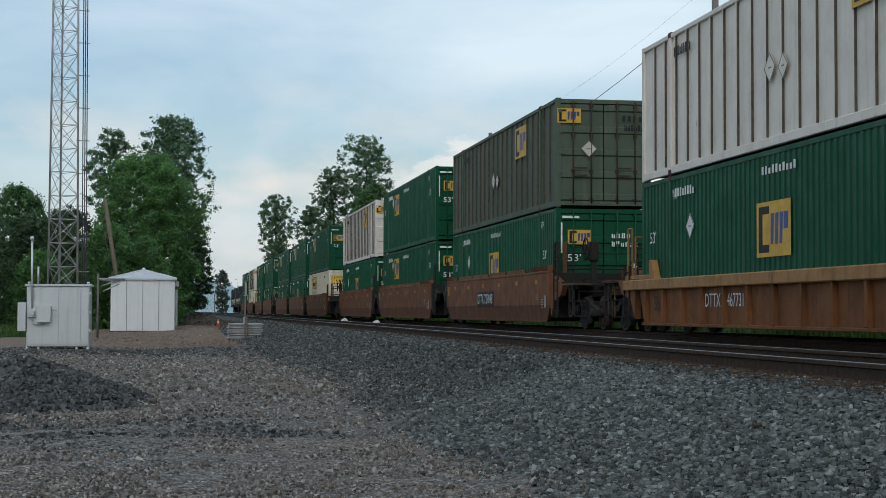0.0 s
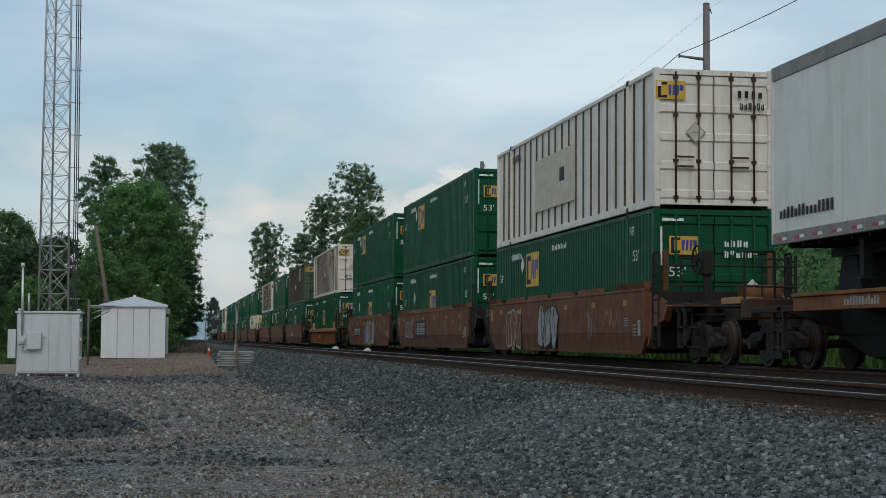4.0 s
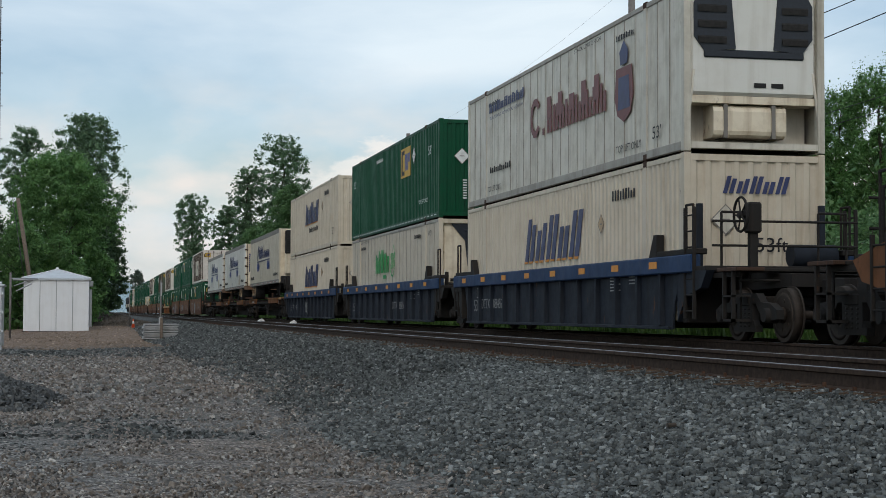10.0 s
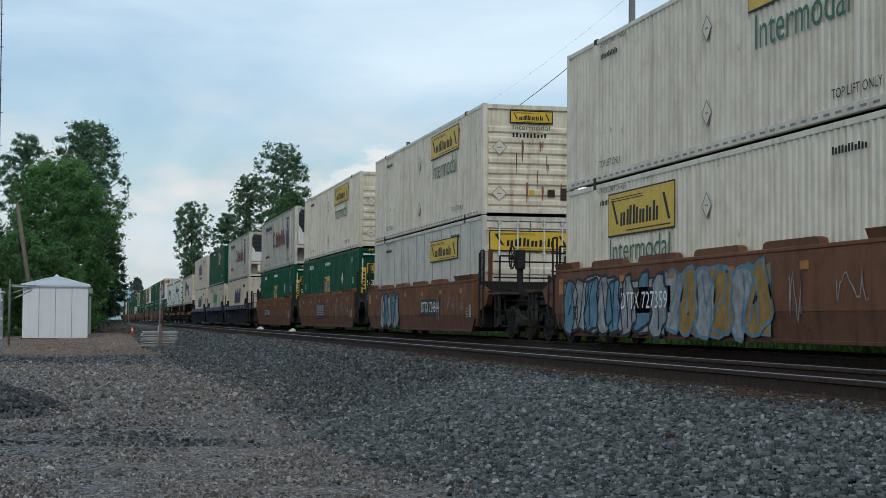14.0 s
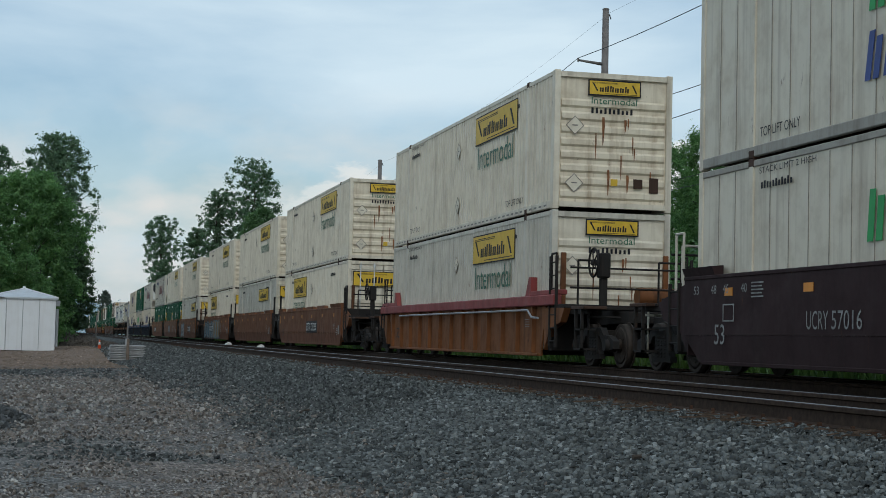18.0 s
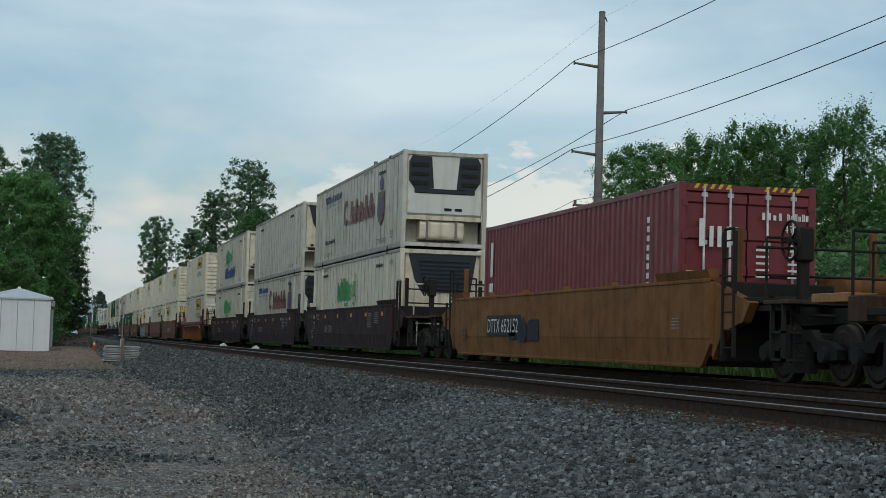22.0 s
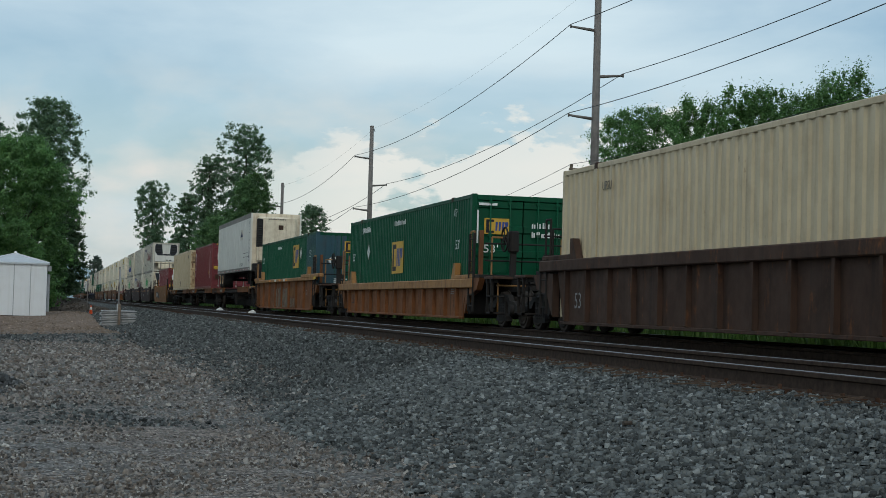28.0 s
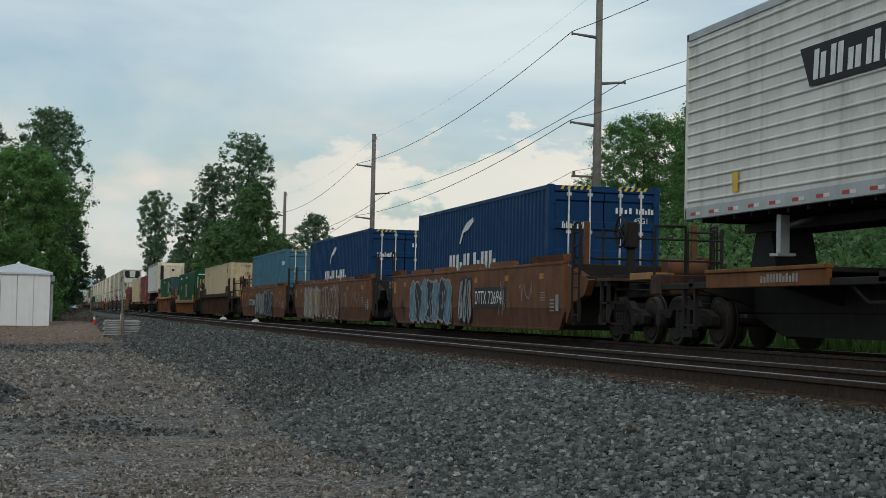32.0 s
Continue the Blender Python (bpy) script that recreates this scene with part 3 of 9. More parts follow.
near_line = railway("near_railway_track", NEAR_TRACK, "empty track of rusty rails on timber sleepers in ballast")
train_line = railway("train_railway_track", TRAIN_TRACK, "track of rusty rails that the freight train runs on")


# ---- loose stones ----
def stones(name, places, sizes, mat, seed, label, category, blocks=False):
    """Broken stones, each a small uneven wedge with sharp edges, as one mass."""
    rng = np.random.RandomState(seed)
    n = len(places)
    ang = np.array([0.3, 2.4, 4.5, 0.9, 3.0, 5.0])
    base = np.stack([np.cos(ang) * (1, 1, 1, 0.72, 0.72, 0.72), np.sin(ang) * (1, 1, 1, 0.72, 0.72, 0.72), np.array([-1, -1, -1, 0.62, 0.62, 0.62])], -1)
    quad = np.array([(3, 4, 5), (0, 1, 4), (0, 4, 3), (1, 2, 5), (1, 5, 4), (2, 0, 3), (2, 3, 5)])
    if blocks:
        base = np.array([(x, y, z) for x in (-1, 1) for y in (-1, 1) for z in (-1, 1)], float) * np.array([0.80, 0.80, 0.85])
        quad = np.array([(4, 6, 7, 5), (0, 1, 3, 2), (0, 4, 5, 1), (2, 3, 7, 6), (1, 5, 7, 3)])
    m, k = base.shape[0], quad.shape[1]
    v = base[None] * (sizes[:, None, None] * rng.uniform(0.62, 1.2, (n, m, 1)) * rng.uniform(0.65, 1.25, (n, 1, 3)) * np.array([1.2, 0.95, 0.75]))
    a, t = rng.uniform(0, 2 * np.pi, n), rng.uniform(-0.95, 0.95, n)
    ca, sa, ct, st = np.cos(a), np.sin(a), np.cos(t), np.sin(t)
    x, y, z = v[..., 0], v[..., 1], v[..., 2]
    y, z = y * ct[:, None] - z * st[:, None], y * st[:, None] + z * ct[:, None]
    x, y = x * ca[:, None] - y * sa[:, None], x * sa[:, None] + y * ca[:, None]
    v = np.stack([x, y, z], -1) + places[:, None, :]
    f = (quad[None] + (np.arange(n) * m)[:, None, None]).reshape(-1, k)
    return tagged(new(name, raw_mesh(name, v.reshape(-1, 3), f, mat)), label, category, "", "stuff")


def ballast_field():
    rng = np.random.RandomState(11)
    for near, n, ya, yb in ((True, 66000, 6.2, 20.0), (False, 52000, 20.0, 62.0)):
        y = ya + (yb - ya) * (rng.uniform(0, 1, n) if near else rng.power(0.8, n))
        x = rng.uniform(2.3, 5.75, n)
        keep = (rng.uniform(0, 1, n) < np.clip((x - 2.2 + 0.25 * np.sin(y * 0.9)) / 1.0, 0.08, 1)) & (x < 0.60 * y + 0.4)
        x, y = x[keep], y[keep]
        s = rng.uniform(0.011, 0.025, len(x)) if near else rng.uniform(0.018, 0.036, len(x)) * np.clip(y / 32, 0.9, 1.4)
        stones("ballast_stones", np.stack([x, y, ground_z(x, y) + s * rng.uniform(-0.4, 1.3, len(x))], -1), s, "ballast_stone", 12 + near, "loose bluish grey crushed ballast stones", "ballast", near)
    # coarser-looking stone farther along the shoulder
    n = 15000
    y, x = 60 + 62 * rng.power(0.9, n), rng.uniform(2.2, 5.75, n)
    s = rng.uniform(0.030, 0.058, n)
    stones("ballast_stones", np.stack([x, y, ground_z(x, y) + s * rng.uniform(-0.2, 0.9, n)], -1), s, "ballast_stone", 19, "loose bluish grey crushed ballast stones", "ballast")
    n = 64000
    y = 8.5 + 46 * rng.power(0.62, n)
    x = rng.uniform(-0.16, 0.32, n) * y
    keep = x < 3.6
    x, y = x[keep], y[keep]
    s = rng.uniform(0.009, 0.023, len(x)) * (1 + (rng.uniform(0, 1, len(x)) < 0.04) * 0.9) * np.clip(y / 16, 1.0, 1.8)
    # bluish ballast spilled across the lot
    wav = 0.9 * np.sin(x * 1.3) + 0.5 * np.sin(x * 3.1 + 1)
    spill = (x < 1.3 + 0.5 * np.sin(y * 2)) & (np.abs(y - 16.9 - wav * 0.8) < 1.5 + rng.normal(0, 0.5, len(x))) | (np.abs(y - 51 - wav) < 5 + rng.normal(0, 1.5, len(x)))
    stones("spilled_ballast", np.stack([x, y, ground_z(x, y) + s * 0.4], -1)[spill], s[spill] * 1.2, "ballast_stone", 16, "bluish ballast stones spilled across the lot", "ballast")
    x, y, s = x[~spill], y[~spill], s[~spill]
    stones("lot_gravel", np.stack([x, y, ground_z(x, y) + s * 0.35], -1), s, "lot_stone", 13, "scattered grey and brownish gravel on the lot", "gravel")
    # clods and stones on the bare soil round the shed
    n = 9000
    y = 55 + 62 * rng.power(0.8, n)
    x = rng.uniform(-0.075, 0.05, n) * y
    keep = x < 3.2
    x, y = x[keep], y[keep]
    s = rng.uniform(0.012, 0.044, len(x)) * (1 + (rng.uniform(0, 1, len(x)) < 0.04) * 1.0)
    stones("soil_clods", np.stack([x, y, ground_z(x, y) + s * 0.2], -1), s, "soil_clod", 18, "tan clods and stones on the bare soil", "soil")
    # stones heaped over the sleeper ends
    n = 15000
    y, x = 6 + 60 * rng.power(0.6, n), rng.uniform(5.15, 5.84, n)
    s = rng.uniform(0.013, 0.030, n) * np.clip(y / 24, 1.0, 1.4)
    stones("shoulder_stones", np.stack([x, y, -0.180 + s * rng.uniform(-0.6, 0.7, n) - 0.05 * np.clip(5.5 - x, 0, 1)], -1), s, "ballast_stone", 15, "ballast stones heaped over the sleeper ends", "ballast")
    # crib stones between and beside the rails
    n = 6000
    y, x = 10 + 70 * rng.power(0.7, n), rng.uniform(5.2, 12.9, n)
    s = rng.uniform(0.022, 0.04, n)
    stones("track_bed_stones", np.stack([x, y, np.full(n, -0.215) + s * 0.2], -1), s, "bed_stone", 14, "ballast stones between the sleepers", "ballast")


ballast_field()


def stone_pile(cx, cy, rx, ry, h, n, seed):
    rng = np.random.RandomState(seed)
    bm = bmesh.new()
    rings, seg = 9, 28
    prev = None
    for k in range(rings + 1):
        f = k / rings
        row = []
        for j in range(seg):
            a = 2 * math.pi * j / seg
            wob = 1 + 0.12 * math.sin(3 * a + seed) + 0.07 * math.sin(7 * a)
            row.append(bm.verts.new((cx + rx * f * wob * math.cos(a), cy + ry * f * wob * math.sin(a), LOT - 0.05 + h * (1 - f) ** 0.8 * (1 + 0.1 * math.sin(5 * a + 6 * f)))))
        if prev:
            for j in range(seg):
                bm.faces.new((prev[j], prev[(j + 1) % seg], row[(j + 1) % seg], row[j]))
        prev = row
    pile = solid("gravel_heap", bm, "pile_stone", "heap of dark grey crushed stone on the lot", "gravel heap")
    a, f = rng.uniform(0, 2 * np.pi, n), np.sqrt(rng.uniform(0, 1, n)) * 1.08
    wob = 1 + 0.12 * np.sin(3 * a + seed) + 0.07 * np.sin(7 * a)
    z = LOT - 0.05 + h * np.clip(1 - f, 0, 1) ** 0.8 * (1 + 0.1 * np.sin(5 * a + 6 * f)) + 0.03
    s = rng.uniform(0.025, 0.06, n)
    st = stones("loose_stone", np.stack([cx + rx * f * wob * np.cos(a), cy + ry * f * wob * np.sin(a), z], -1), s, "pile_stone", seed + 1, "", "")
    st.parent = pile
    st["kind"] = "stuff"
    return pile


stone_pile(-2.05, 22.6, 1.75, 2.9, 0.60, 5500, 5)


def earth_bank():
    """A low bank of pushed-up dark earth between the shed's wood and the line, with clods on it."""
    rng = np.random.RandomState(31)
    xs, ys = np.linspace(-5.0, 4.3, 48), np.linspace(112.4, 124.0, 30)
    X, Y = np.meshgrid(xs, ys)

    def top(x, y):
        crest = np.interp(x, (-5.0, -2.0, 0.3, 2.0, 3.3, 4.3), (0.75, 0.95, 1.02, 0.86, 0.46, 0.0))
        side = np.clip(1 - ((y - 117.6) / np.where(y < 117.6, 5.2, 6.4)) ** 2, 0, 1)
        return ground_z(x, y) - 0.05 + crest * side * (1 + 0.10 * np.sin(2.1 * x + y) + 0.07 * np.sin(5.3 * x - 1.7 * y))
    Z = top(X, Y) + rng.uniform(-0.05, 0.05, X.shape) * (X < 4.1)
    n = len(xs)
    f = [(j * n + k, j * n + k + 1, (j + 1) * n + k + 1, (j + 1) * n + k) for j in range(len(ys) - 1) for k in range(n - 1)]
    bank = tagged(new("earth_bank", raw_mesh("earth_bank", np.stack([X, Y, Z], -1).reshape(-1, 3), np.array(f), "bank_earth")), "low bank of dark pushed-up earth beside the shed", "earth bank")
    x, y = rng.uniform(-1.5, 4.0, 2600), rng.uniform(112.6, 119.0, 2600)
    z = rng.uniform(0.02, 0.075, 2600)
    st = stones("loose_clod", np.stack([x, y, top(x, y) + z * 0.3], -1), z, "bank_earth", 32, "", "")
    st.parent = bank
    st["kind"] = "stuff"


earth_bank()


# ---- trees and weeds ----
def leaf_cloud(centres, radii, n, size, seed, flat=0.8, droop=0.22):
    """Leaves as small pointed blades, gathered in clumps that hold their faces to the sky."""
    rng = np.random.RandomState(seed)
    w = np.array(radii) ** 2
    pick = rng.choice(len(centres), n, p=w / w.sum())
    c, r = np.array(centres)[pick], np.array(radii)[pick]
    d = rng.normal(0, 1, (n, 3))
    d /= np.linalg.norm(d, axis=1)[:, None]
    rad = r * np.minimum(np.abs(rng.normal(0, 0.66, n)), 1.2) * np.where(rng.uniform(0, 1, n) < 0.3, 1.35, 1.0)
    p = c + d * rad[:, None] * np.array([1, 1, flat])
    nn = d * 0.7 + np.array([0, 0, droop]) + rng.normal(0, 0.45, (n, 3))
    nn /= np.linalg.norm(nn, axis=1)[:, None]
    u = np.cross(nn, rng.normal(0, 1, (n, 3)))
    u /= np.linalg.norm(u, axis=1)[:, None] + 1e-6
    v = np.cross(nn, u)
    s = size * rng.uniform(0.55, 1.4, n)[:, None]
    q = np.stack([p - u * s * 0.6 + v * s * 0.65, p - u * s * 0.6 - v * s * 0.65, p + u * s * 1.2], 1)
    return q.reshape(-1, 3), np.arange(3 * n).reshape(-1, 3)


PROFILES = {
    "dome": ((0.0, 0.74), (0.12, 0.92), (0.35, 1.0), (0.62, 0.96), (0.80, 0.82), (0.92, 0.60), (1.0, 0.30)),
    "egg": ((0.0, 0.65), (0.15, 0.92), (0.35, 1.0), (0.6, 0.92), (0.8, 0.74), (0.92, 0.52), (1.0, 0.25)),
    "tall": ((0.0, 0.7), (0.2, 0.9), (0.45, 1.0), (0.65, 0.98), (0.85, 0.80), (1.0, 0.40)),
    "column": ((0.0, 0.75), (0.2, 0.70), (0.38, 0.55), (0.6, 0.85), (0.8, 1.0), (0.93, 0.8), (1.0, 0.45)),
    "vase": ((0.0, 0.35), (0.3, 0.75), (0.6, 1.0), (0.85, 0.92), (1.0, 0.5)),
    "shoots": ((0.0, 0.8), (0.3, 1.0), (0.7, 1.0), (0.88, 0.85), (1.0, 0.5)),
}


def tree(x, y, base, height, spread, leaves, size, mat, seed, label, bare=0.05, clumps=300, form="dome", lean=0.0, group="", loose=0.10, flat=0.75, core=0.75, rag=1.0):
    """A tapered trunk with limbs, a shaded inside of the crown, and boughs of small leaves round it with an uneven outline."""
    rng = random.Random(seed)
    t = thing("tree", label, "tree", group, "", pose(x, y, base))
    bm = bmesh.new()
    r0 = 0.016 * height + 0.05
    top = Vector((lean, 0, height * 0.95))
    pts = [Vector((0, 0, -0.2))]
    for k in range(1, 7):
        f = k / 6
        pts.append(top * f + Vector((rng.uniform(-1, 1), rng.uniform(-1, 1), 0)) * 0.02 * height * (f < 1))
    for k in range(6):
        tube(bm, pts[k], pts[k + 1], r0 * (1 - k / 6.3), r0 * (1 - (k + 1) / 6.3), 9, False)
    hs, ws = zip(*PROFILES[form])
    ph = [rng.uniform(0, 6.28) for _ in range(4)]

    def reach(g, a):
        lump = 1 + rag * (0.13 * math.sin(2 * a + ph[0] + 5 * g) + 0.11 * math.sin(3 * a + ph[1] - 9 * g) + 0.10 * math.sin(5 * a + ph[2] + 14 * g))
        return spread * float(np.interp(g, hs, ws)) * lump

    def stem(z):
        f = min(0.999, max(0.0, z / height))
        j = min(5, int(f * 6))
        return pts[j].lerp(pts[j + 1], f * 6 - j)
    centres, radii = [], []
    clumps *= 2
    for k in range(clumps):
        g = rng.random() ** 0.92
        a = rng.uniform(0, 2 * math.pi)
        wide = reach(g, a)
        cr = spread * loose * rng.uniform(0.4, 1.15)
        rr = max(0.0, wide - cr * 0.5) * (0.62 + 0.40 * rng.random())
        if rng.random() < 0.25:
            rr *= rng.random()
        z = height * (bare + (1 - bare) * g)
        root = stem(z)
        c = Vector((root.x + rr * math.cos(a), root.y + rr * math.sin(a), z - cr * min(flat, 1.0) * g * 0.8 + rng.uniform(-0.2, 0.2)))
        if k % max(1, clumps // 40) == 0:
            f = z / height
            low = root - Vector((0, 0, min(root.z * 0.4, rr * 0.6 + 0.3)))
            mid = low.lerp(c, 0.5) + Vector((0, 0, 0.08 * rr))
            tube(bm, low, mid, max(0.02, r0 * 0.34 * (1.1 - f)), max(0.015, r0 * 0.2 * (1.1 - f)), 6, False)
            tube(bm, mid, c, max(0.015, r0 * 0.2 * (1.1 - f)), 0.012, 5, False)
        centres.append(tuple(c))
        radii.append(cr)
    part("trunk", bm, "bark", t)
    leaves, size = int(leaves * 1.15), size * 0.86
    v, f = leaf_cloud(centres, radii, leaves, size, seed, flat)
    if core > 0:
        ic, ir = [], []
        for k in range(max(40, clumps // 3)):
            g = rng.random() * 0.93
            a = rng.uniform(0, 2 * math.pi)
            rr = reach(g, a) * core * rng.random() ** 0.5
            z = height * (bare + (1 - bare) * g)
            root = stem(z)
            ic.append((root.x + rr * math.cos(a), root.y + rr * math.sin(a), z))
            ir.append(spread * 0.10)
        v2, f2 = leaf_cloud(ic, ir, leaves // 6, size * 1.9, seed + 500, 1.0)
        f = np.concatenate([f, f2 + len(v)])
        v = np.concatenate([v, v2])
    part("crown", raw_mesh("crown", v, f, mat), None, t)
    return t


def weeds(name, x0, x1, y0, y1, n, h, seed, label, mat="grass"):
    """Rough grass and weeds: upright blades in tufts."""
    rng = np.random.RandomState(seed)
    x, y = rng.uniform(x0, x1, n), y0 + (y1 - y0) * rng.power(0.7, n)
    z = ground_z(x, y)
    a, hh = rng.uniform(0, np.pi, n), h * rng.uniform(0.4, 1.2, n) * (0.6 + 0.4 * np.sin(x * 1.7 + y * 0.8))
    w = 0.02 + 0.03 * rng.uniform(0, 1, n)
    dx, dy = np.cos(a) * w, np.sin(a) * w
    lx, ly = rng.normal(0, 0.25, n) * hh, rng.normal(0, 0.25, n) * hh
    v = np.stack([np.stack([x - dx, y - dy, z], -1), np.stack([x + dx, y + dy, z], -1), np.stack([x + dx * 0.6 + lx, y + dy * 0.6 + ly, z + hh], -1), np.stack([x - dx * 0.6 + lx, y - dy * 0.6 + ly, z + hh * 0.93], -1)], 1)
    return tagged(new(name, raw_mesh(name, v.reshape(-1, 3), np.arange(4 * n).reshape(-1, 4), mat)), label, "weeds", "", "stuff")


# beside the shed
tree(-2.3, 114, -0.8, 12.4, 4.2, 60000, 0.095, "leaf_bright", 21, "dense green broadleaf tree behind the shed", 0.0, 420, "dome", 0.0, "", 0.13, 0.7, 0.85, 0.6)
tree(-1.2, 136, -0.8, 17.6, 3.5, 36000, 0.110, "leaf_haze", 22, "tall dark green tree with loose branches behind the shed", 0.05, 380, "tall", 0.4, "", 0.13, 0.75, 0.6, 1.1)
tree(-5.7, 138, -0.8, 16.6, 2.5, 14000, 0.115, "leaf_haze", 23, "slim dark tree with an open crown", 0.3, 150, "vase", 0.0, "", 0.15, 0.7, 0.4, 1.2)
tree(0.4, 121, -0.8, 8.8, 2.3, 26000, 0.095, "leaf_dark", 24, "dark drooping broadleaf tree at the edge of the wood", 0.14, 260, "egg", 0.0, "", 0.15, 0.5, 0.8)
tree(-4.4, 103, -0.8, 6.7, 2.2, 24000, 0.080, "leaf_bright", 25, "young bright green bushy tree", 0.0, 220, "dome", 0.0, "", 0.16, 0.8, 0.8)
tree(-2.2, 104, -0.8, 6.0, 1.7, 16000, 0.080, "leaf_bright", 29, "low bright green bush behind the shed", 0.0, 150, "dome", 0.0, "", 0.17, 0.8, 0.8)
# shaded tree: leaf_dark puts its shade into the leaf colour
tree(-7.6, 110, -0.8, 8.2, 2.6, 24000, 0.090, "leaf_dark", 30, "green broadleaf tree by the mast", 0.0, 200, "dome", 0.0, "", 0.16, 0.7, 0.8)
tree(-10.8, 112, -0.8, 9.8, 2.8, 26000, 0.090, "leaf", 26, "green broadleaf tree by the mast", 0.0, 220, "dome", 0.0, "", 0.16, 0.7, 0.8)
tree(-13.6, 106, -0.8, 10.6, 3.1, 26000, 0.090, "leaf", 27, "green broadleaf tree by the mast", 0.0, 220, "dome", 0.0, "", 0.16, 0.7, 0.8)
tree(-8.0, 97, -0.8, 4.8, 2.1, 18000, 0.075, "leaf_bright", 28, "low bright green bush", 0.0, 180, "dome", 0.0, "", 0.17, 0.8, 0.8)
# these two stand in shade as well, given by the darker leaf colour
tree(-9.4, 104, -0.8, 7.4, 2.6, 22000, 0.085, "leaf_dark", 51, "green broadleaf tree by the mast", 0.0, 200, "dome", 0.0, "", 0.16, 0.7, 0.8)
tree(-12.2, 96, -0.8, 7.8, 2.6, 22000, 0.085, "leaf_dark", 52, "green broadleaf tree by the mast", 0.0, 200, "dome", 0.0, "", 0.16, 0.7, 0.8)
# across the line; leaf_haze trees hold the far haze in their colour
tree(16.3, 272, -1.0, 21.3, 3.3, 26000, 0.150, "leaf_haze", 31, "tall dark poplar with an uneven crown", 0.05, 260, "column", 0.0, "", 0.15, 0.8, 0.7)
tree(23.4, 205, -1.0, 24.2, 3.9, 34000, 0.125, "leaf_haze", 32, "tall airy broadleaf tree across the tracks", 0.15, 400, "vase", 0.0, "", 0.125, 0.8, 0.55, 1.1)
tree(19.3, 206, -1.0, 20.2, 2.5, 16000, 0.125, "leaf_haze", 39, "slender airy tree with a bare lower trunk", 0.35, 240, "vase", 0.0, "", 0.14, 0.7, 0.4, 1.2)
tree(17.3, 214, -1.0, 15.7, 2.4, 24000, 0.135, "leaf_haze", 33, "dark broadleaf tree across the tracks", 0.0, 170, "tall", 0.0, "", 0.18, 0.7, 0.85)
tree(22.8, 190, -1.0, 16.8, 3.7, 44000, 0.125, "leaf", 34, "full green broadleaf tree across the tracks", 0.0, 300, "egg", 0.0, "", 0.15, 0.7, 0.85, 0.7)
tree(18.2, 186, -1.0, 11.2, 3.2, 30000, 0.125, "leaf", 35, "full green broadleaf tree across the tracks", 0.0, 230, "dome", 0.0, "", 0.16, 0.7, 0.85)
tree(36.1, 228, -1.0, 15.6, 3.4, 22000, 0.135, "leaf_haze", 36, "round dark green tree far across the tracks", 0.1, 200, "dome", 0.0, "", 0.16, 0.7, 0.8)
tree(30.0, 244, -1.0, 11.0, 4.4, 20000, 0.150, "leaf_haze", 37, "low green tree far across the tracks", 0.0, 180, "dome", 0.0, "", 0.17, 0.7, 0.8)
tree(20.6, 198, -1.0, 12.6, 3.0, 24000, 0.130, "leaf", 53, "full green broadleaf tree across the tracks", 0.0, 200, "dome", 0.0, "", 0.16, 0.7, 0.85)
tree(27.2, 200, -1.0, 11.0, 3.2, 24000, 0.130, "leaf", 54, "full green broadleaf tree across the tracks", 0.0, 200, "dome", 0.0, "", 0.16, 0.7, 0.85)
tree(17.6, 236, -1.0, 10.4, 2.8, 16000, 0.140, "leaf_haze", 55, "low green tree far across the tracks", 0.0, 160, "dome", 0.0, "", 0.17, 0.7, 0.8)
tree(14.6, 560, -1.0, 15.6, 2.9, 8000, 0.270, "leaf_far_haze", 38, "distant hazy round tree", 0.05, 110, "dome", 0.0, "", 0.19, 0.8, 0.8)
tree(37.6, 100, -1.0, 15.2, 4.7, 76000, 0.075, "leaf_bright", 41, "full round green tree in the row behind the tracks", 0.0, 380, "dome", 0.0, "trees behind the tracks", 0.14, 0.7, 0.85, 0.8)
for k, (x, y, h, s) in enumerate(((36.9, 89, 14.2, 2.1), (39.4, 88, 15.0, 2.1), (41.7, 89, 15.2, 2.1), (43.9, 84, 15.8, 2.7), (42.4, 86, 14.4, 2.2), (46.8, 82, 14.6, 2.4), (49.5, 84, 15.6, 2.4), (44.5, 97, 14.0, 3.0), (40.6, 98, 13.2, 3.0))):
    tree(x, y, -1.0, h, s, 36000, 0.082, "leaf_bright", 42 + k, "leafy tree with upright shoots in the row behind the tracks", 0.0, 170, "shoots", 0.0, "trees behind the tracks", 0.17, 1.9, 0.55, 0.8)
for k, (x, y, h, s) in enumerate(((47.5, 90, 13.2, 4.2), (43.0, 92, 12.6, 4.0), (52.0, 92, 13.6, 4.4), (38.8, 93, 12.0, 3.2))):
    tree(x, y, -1.0, h - 1.0, s, 36000, 0.085, "leaf_bright", 156 + k, "full green tree in the row behind the tracks", 0.0, 260, "dome", 0.0, "trees behind the tracks", 0.16, 0.7, 0.9, 0.7)
for k, (x, y, h, s) in enumerate(((29, 62, 3.6, 2.4), (27, 82, 3.4, 2.6), (33, 98, 4.6, 2.8), (24, 112, 3.6, 2.6), (30, 130, 5.0, 3.2), (36, 70, 6.4, 3.4), (27, 48, 3.2, 2.2), (40, 76, 7.5, 3.2), (22, 146, 4.6, 3.2), (28, 164, 5.5, 3.4))):
    tree(x, y, -1.1, h, s, 9000, 0.105, "leaf", 61 + k, "green shrub in the strip behind the tracks", 0.0, 110, "dome", 0.0, "shrubs behind the tracks", 0.17, 0.8, 0.8)
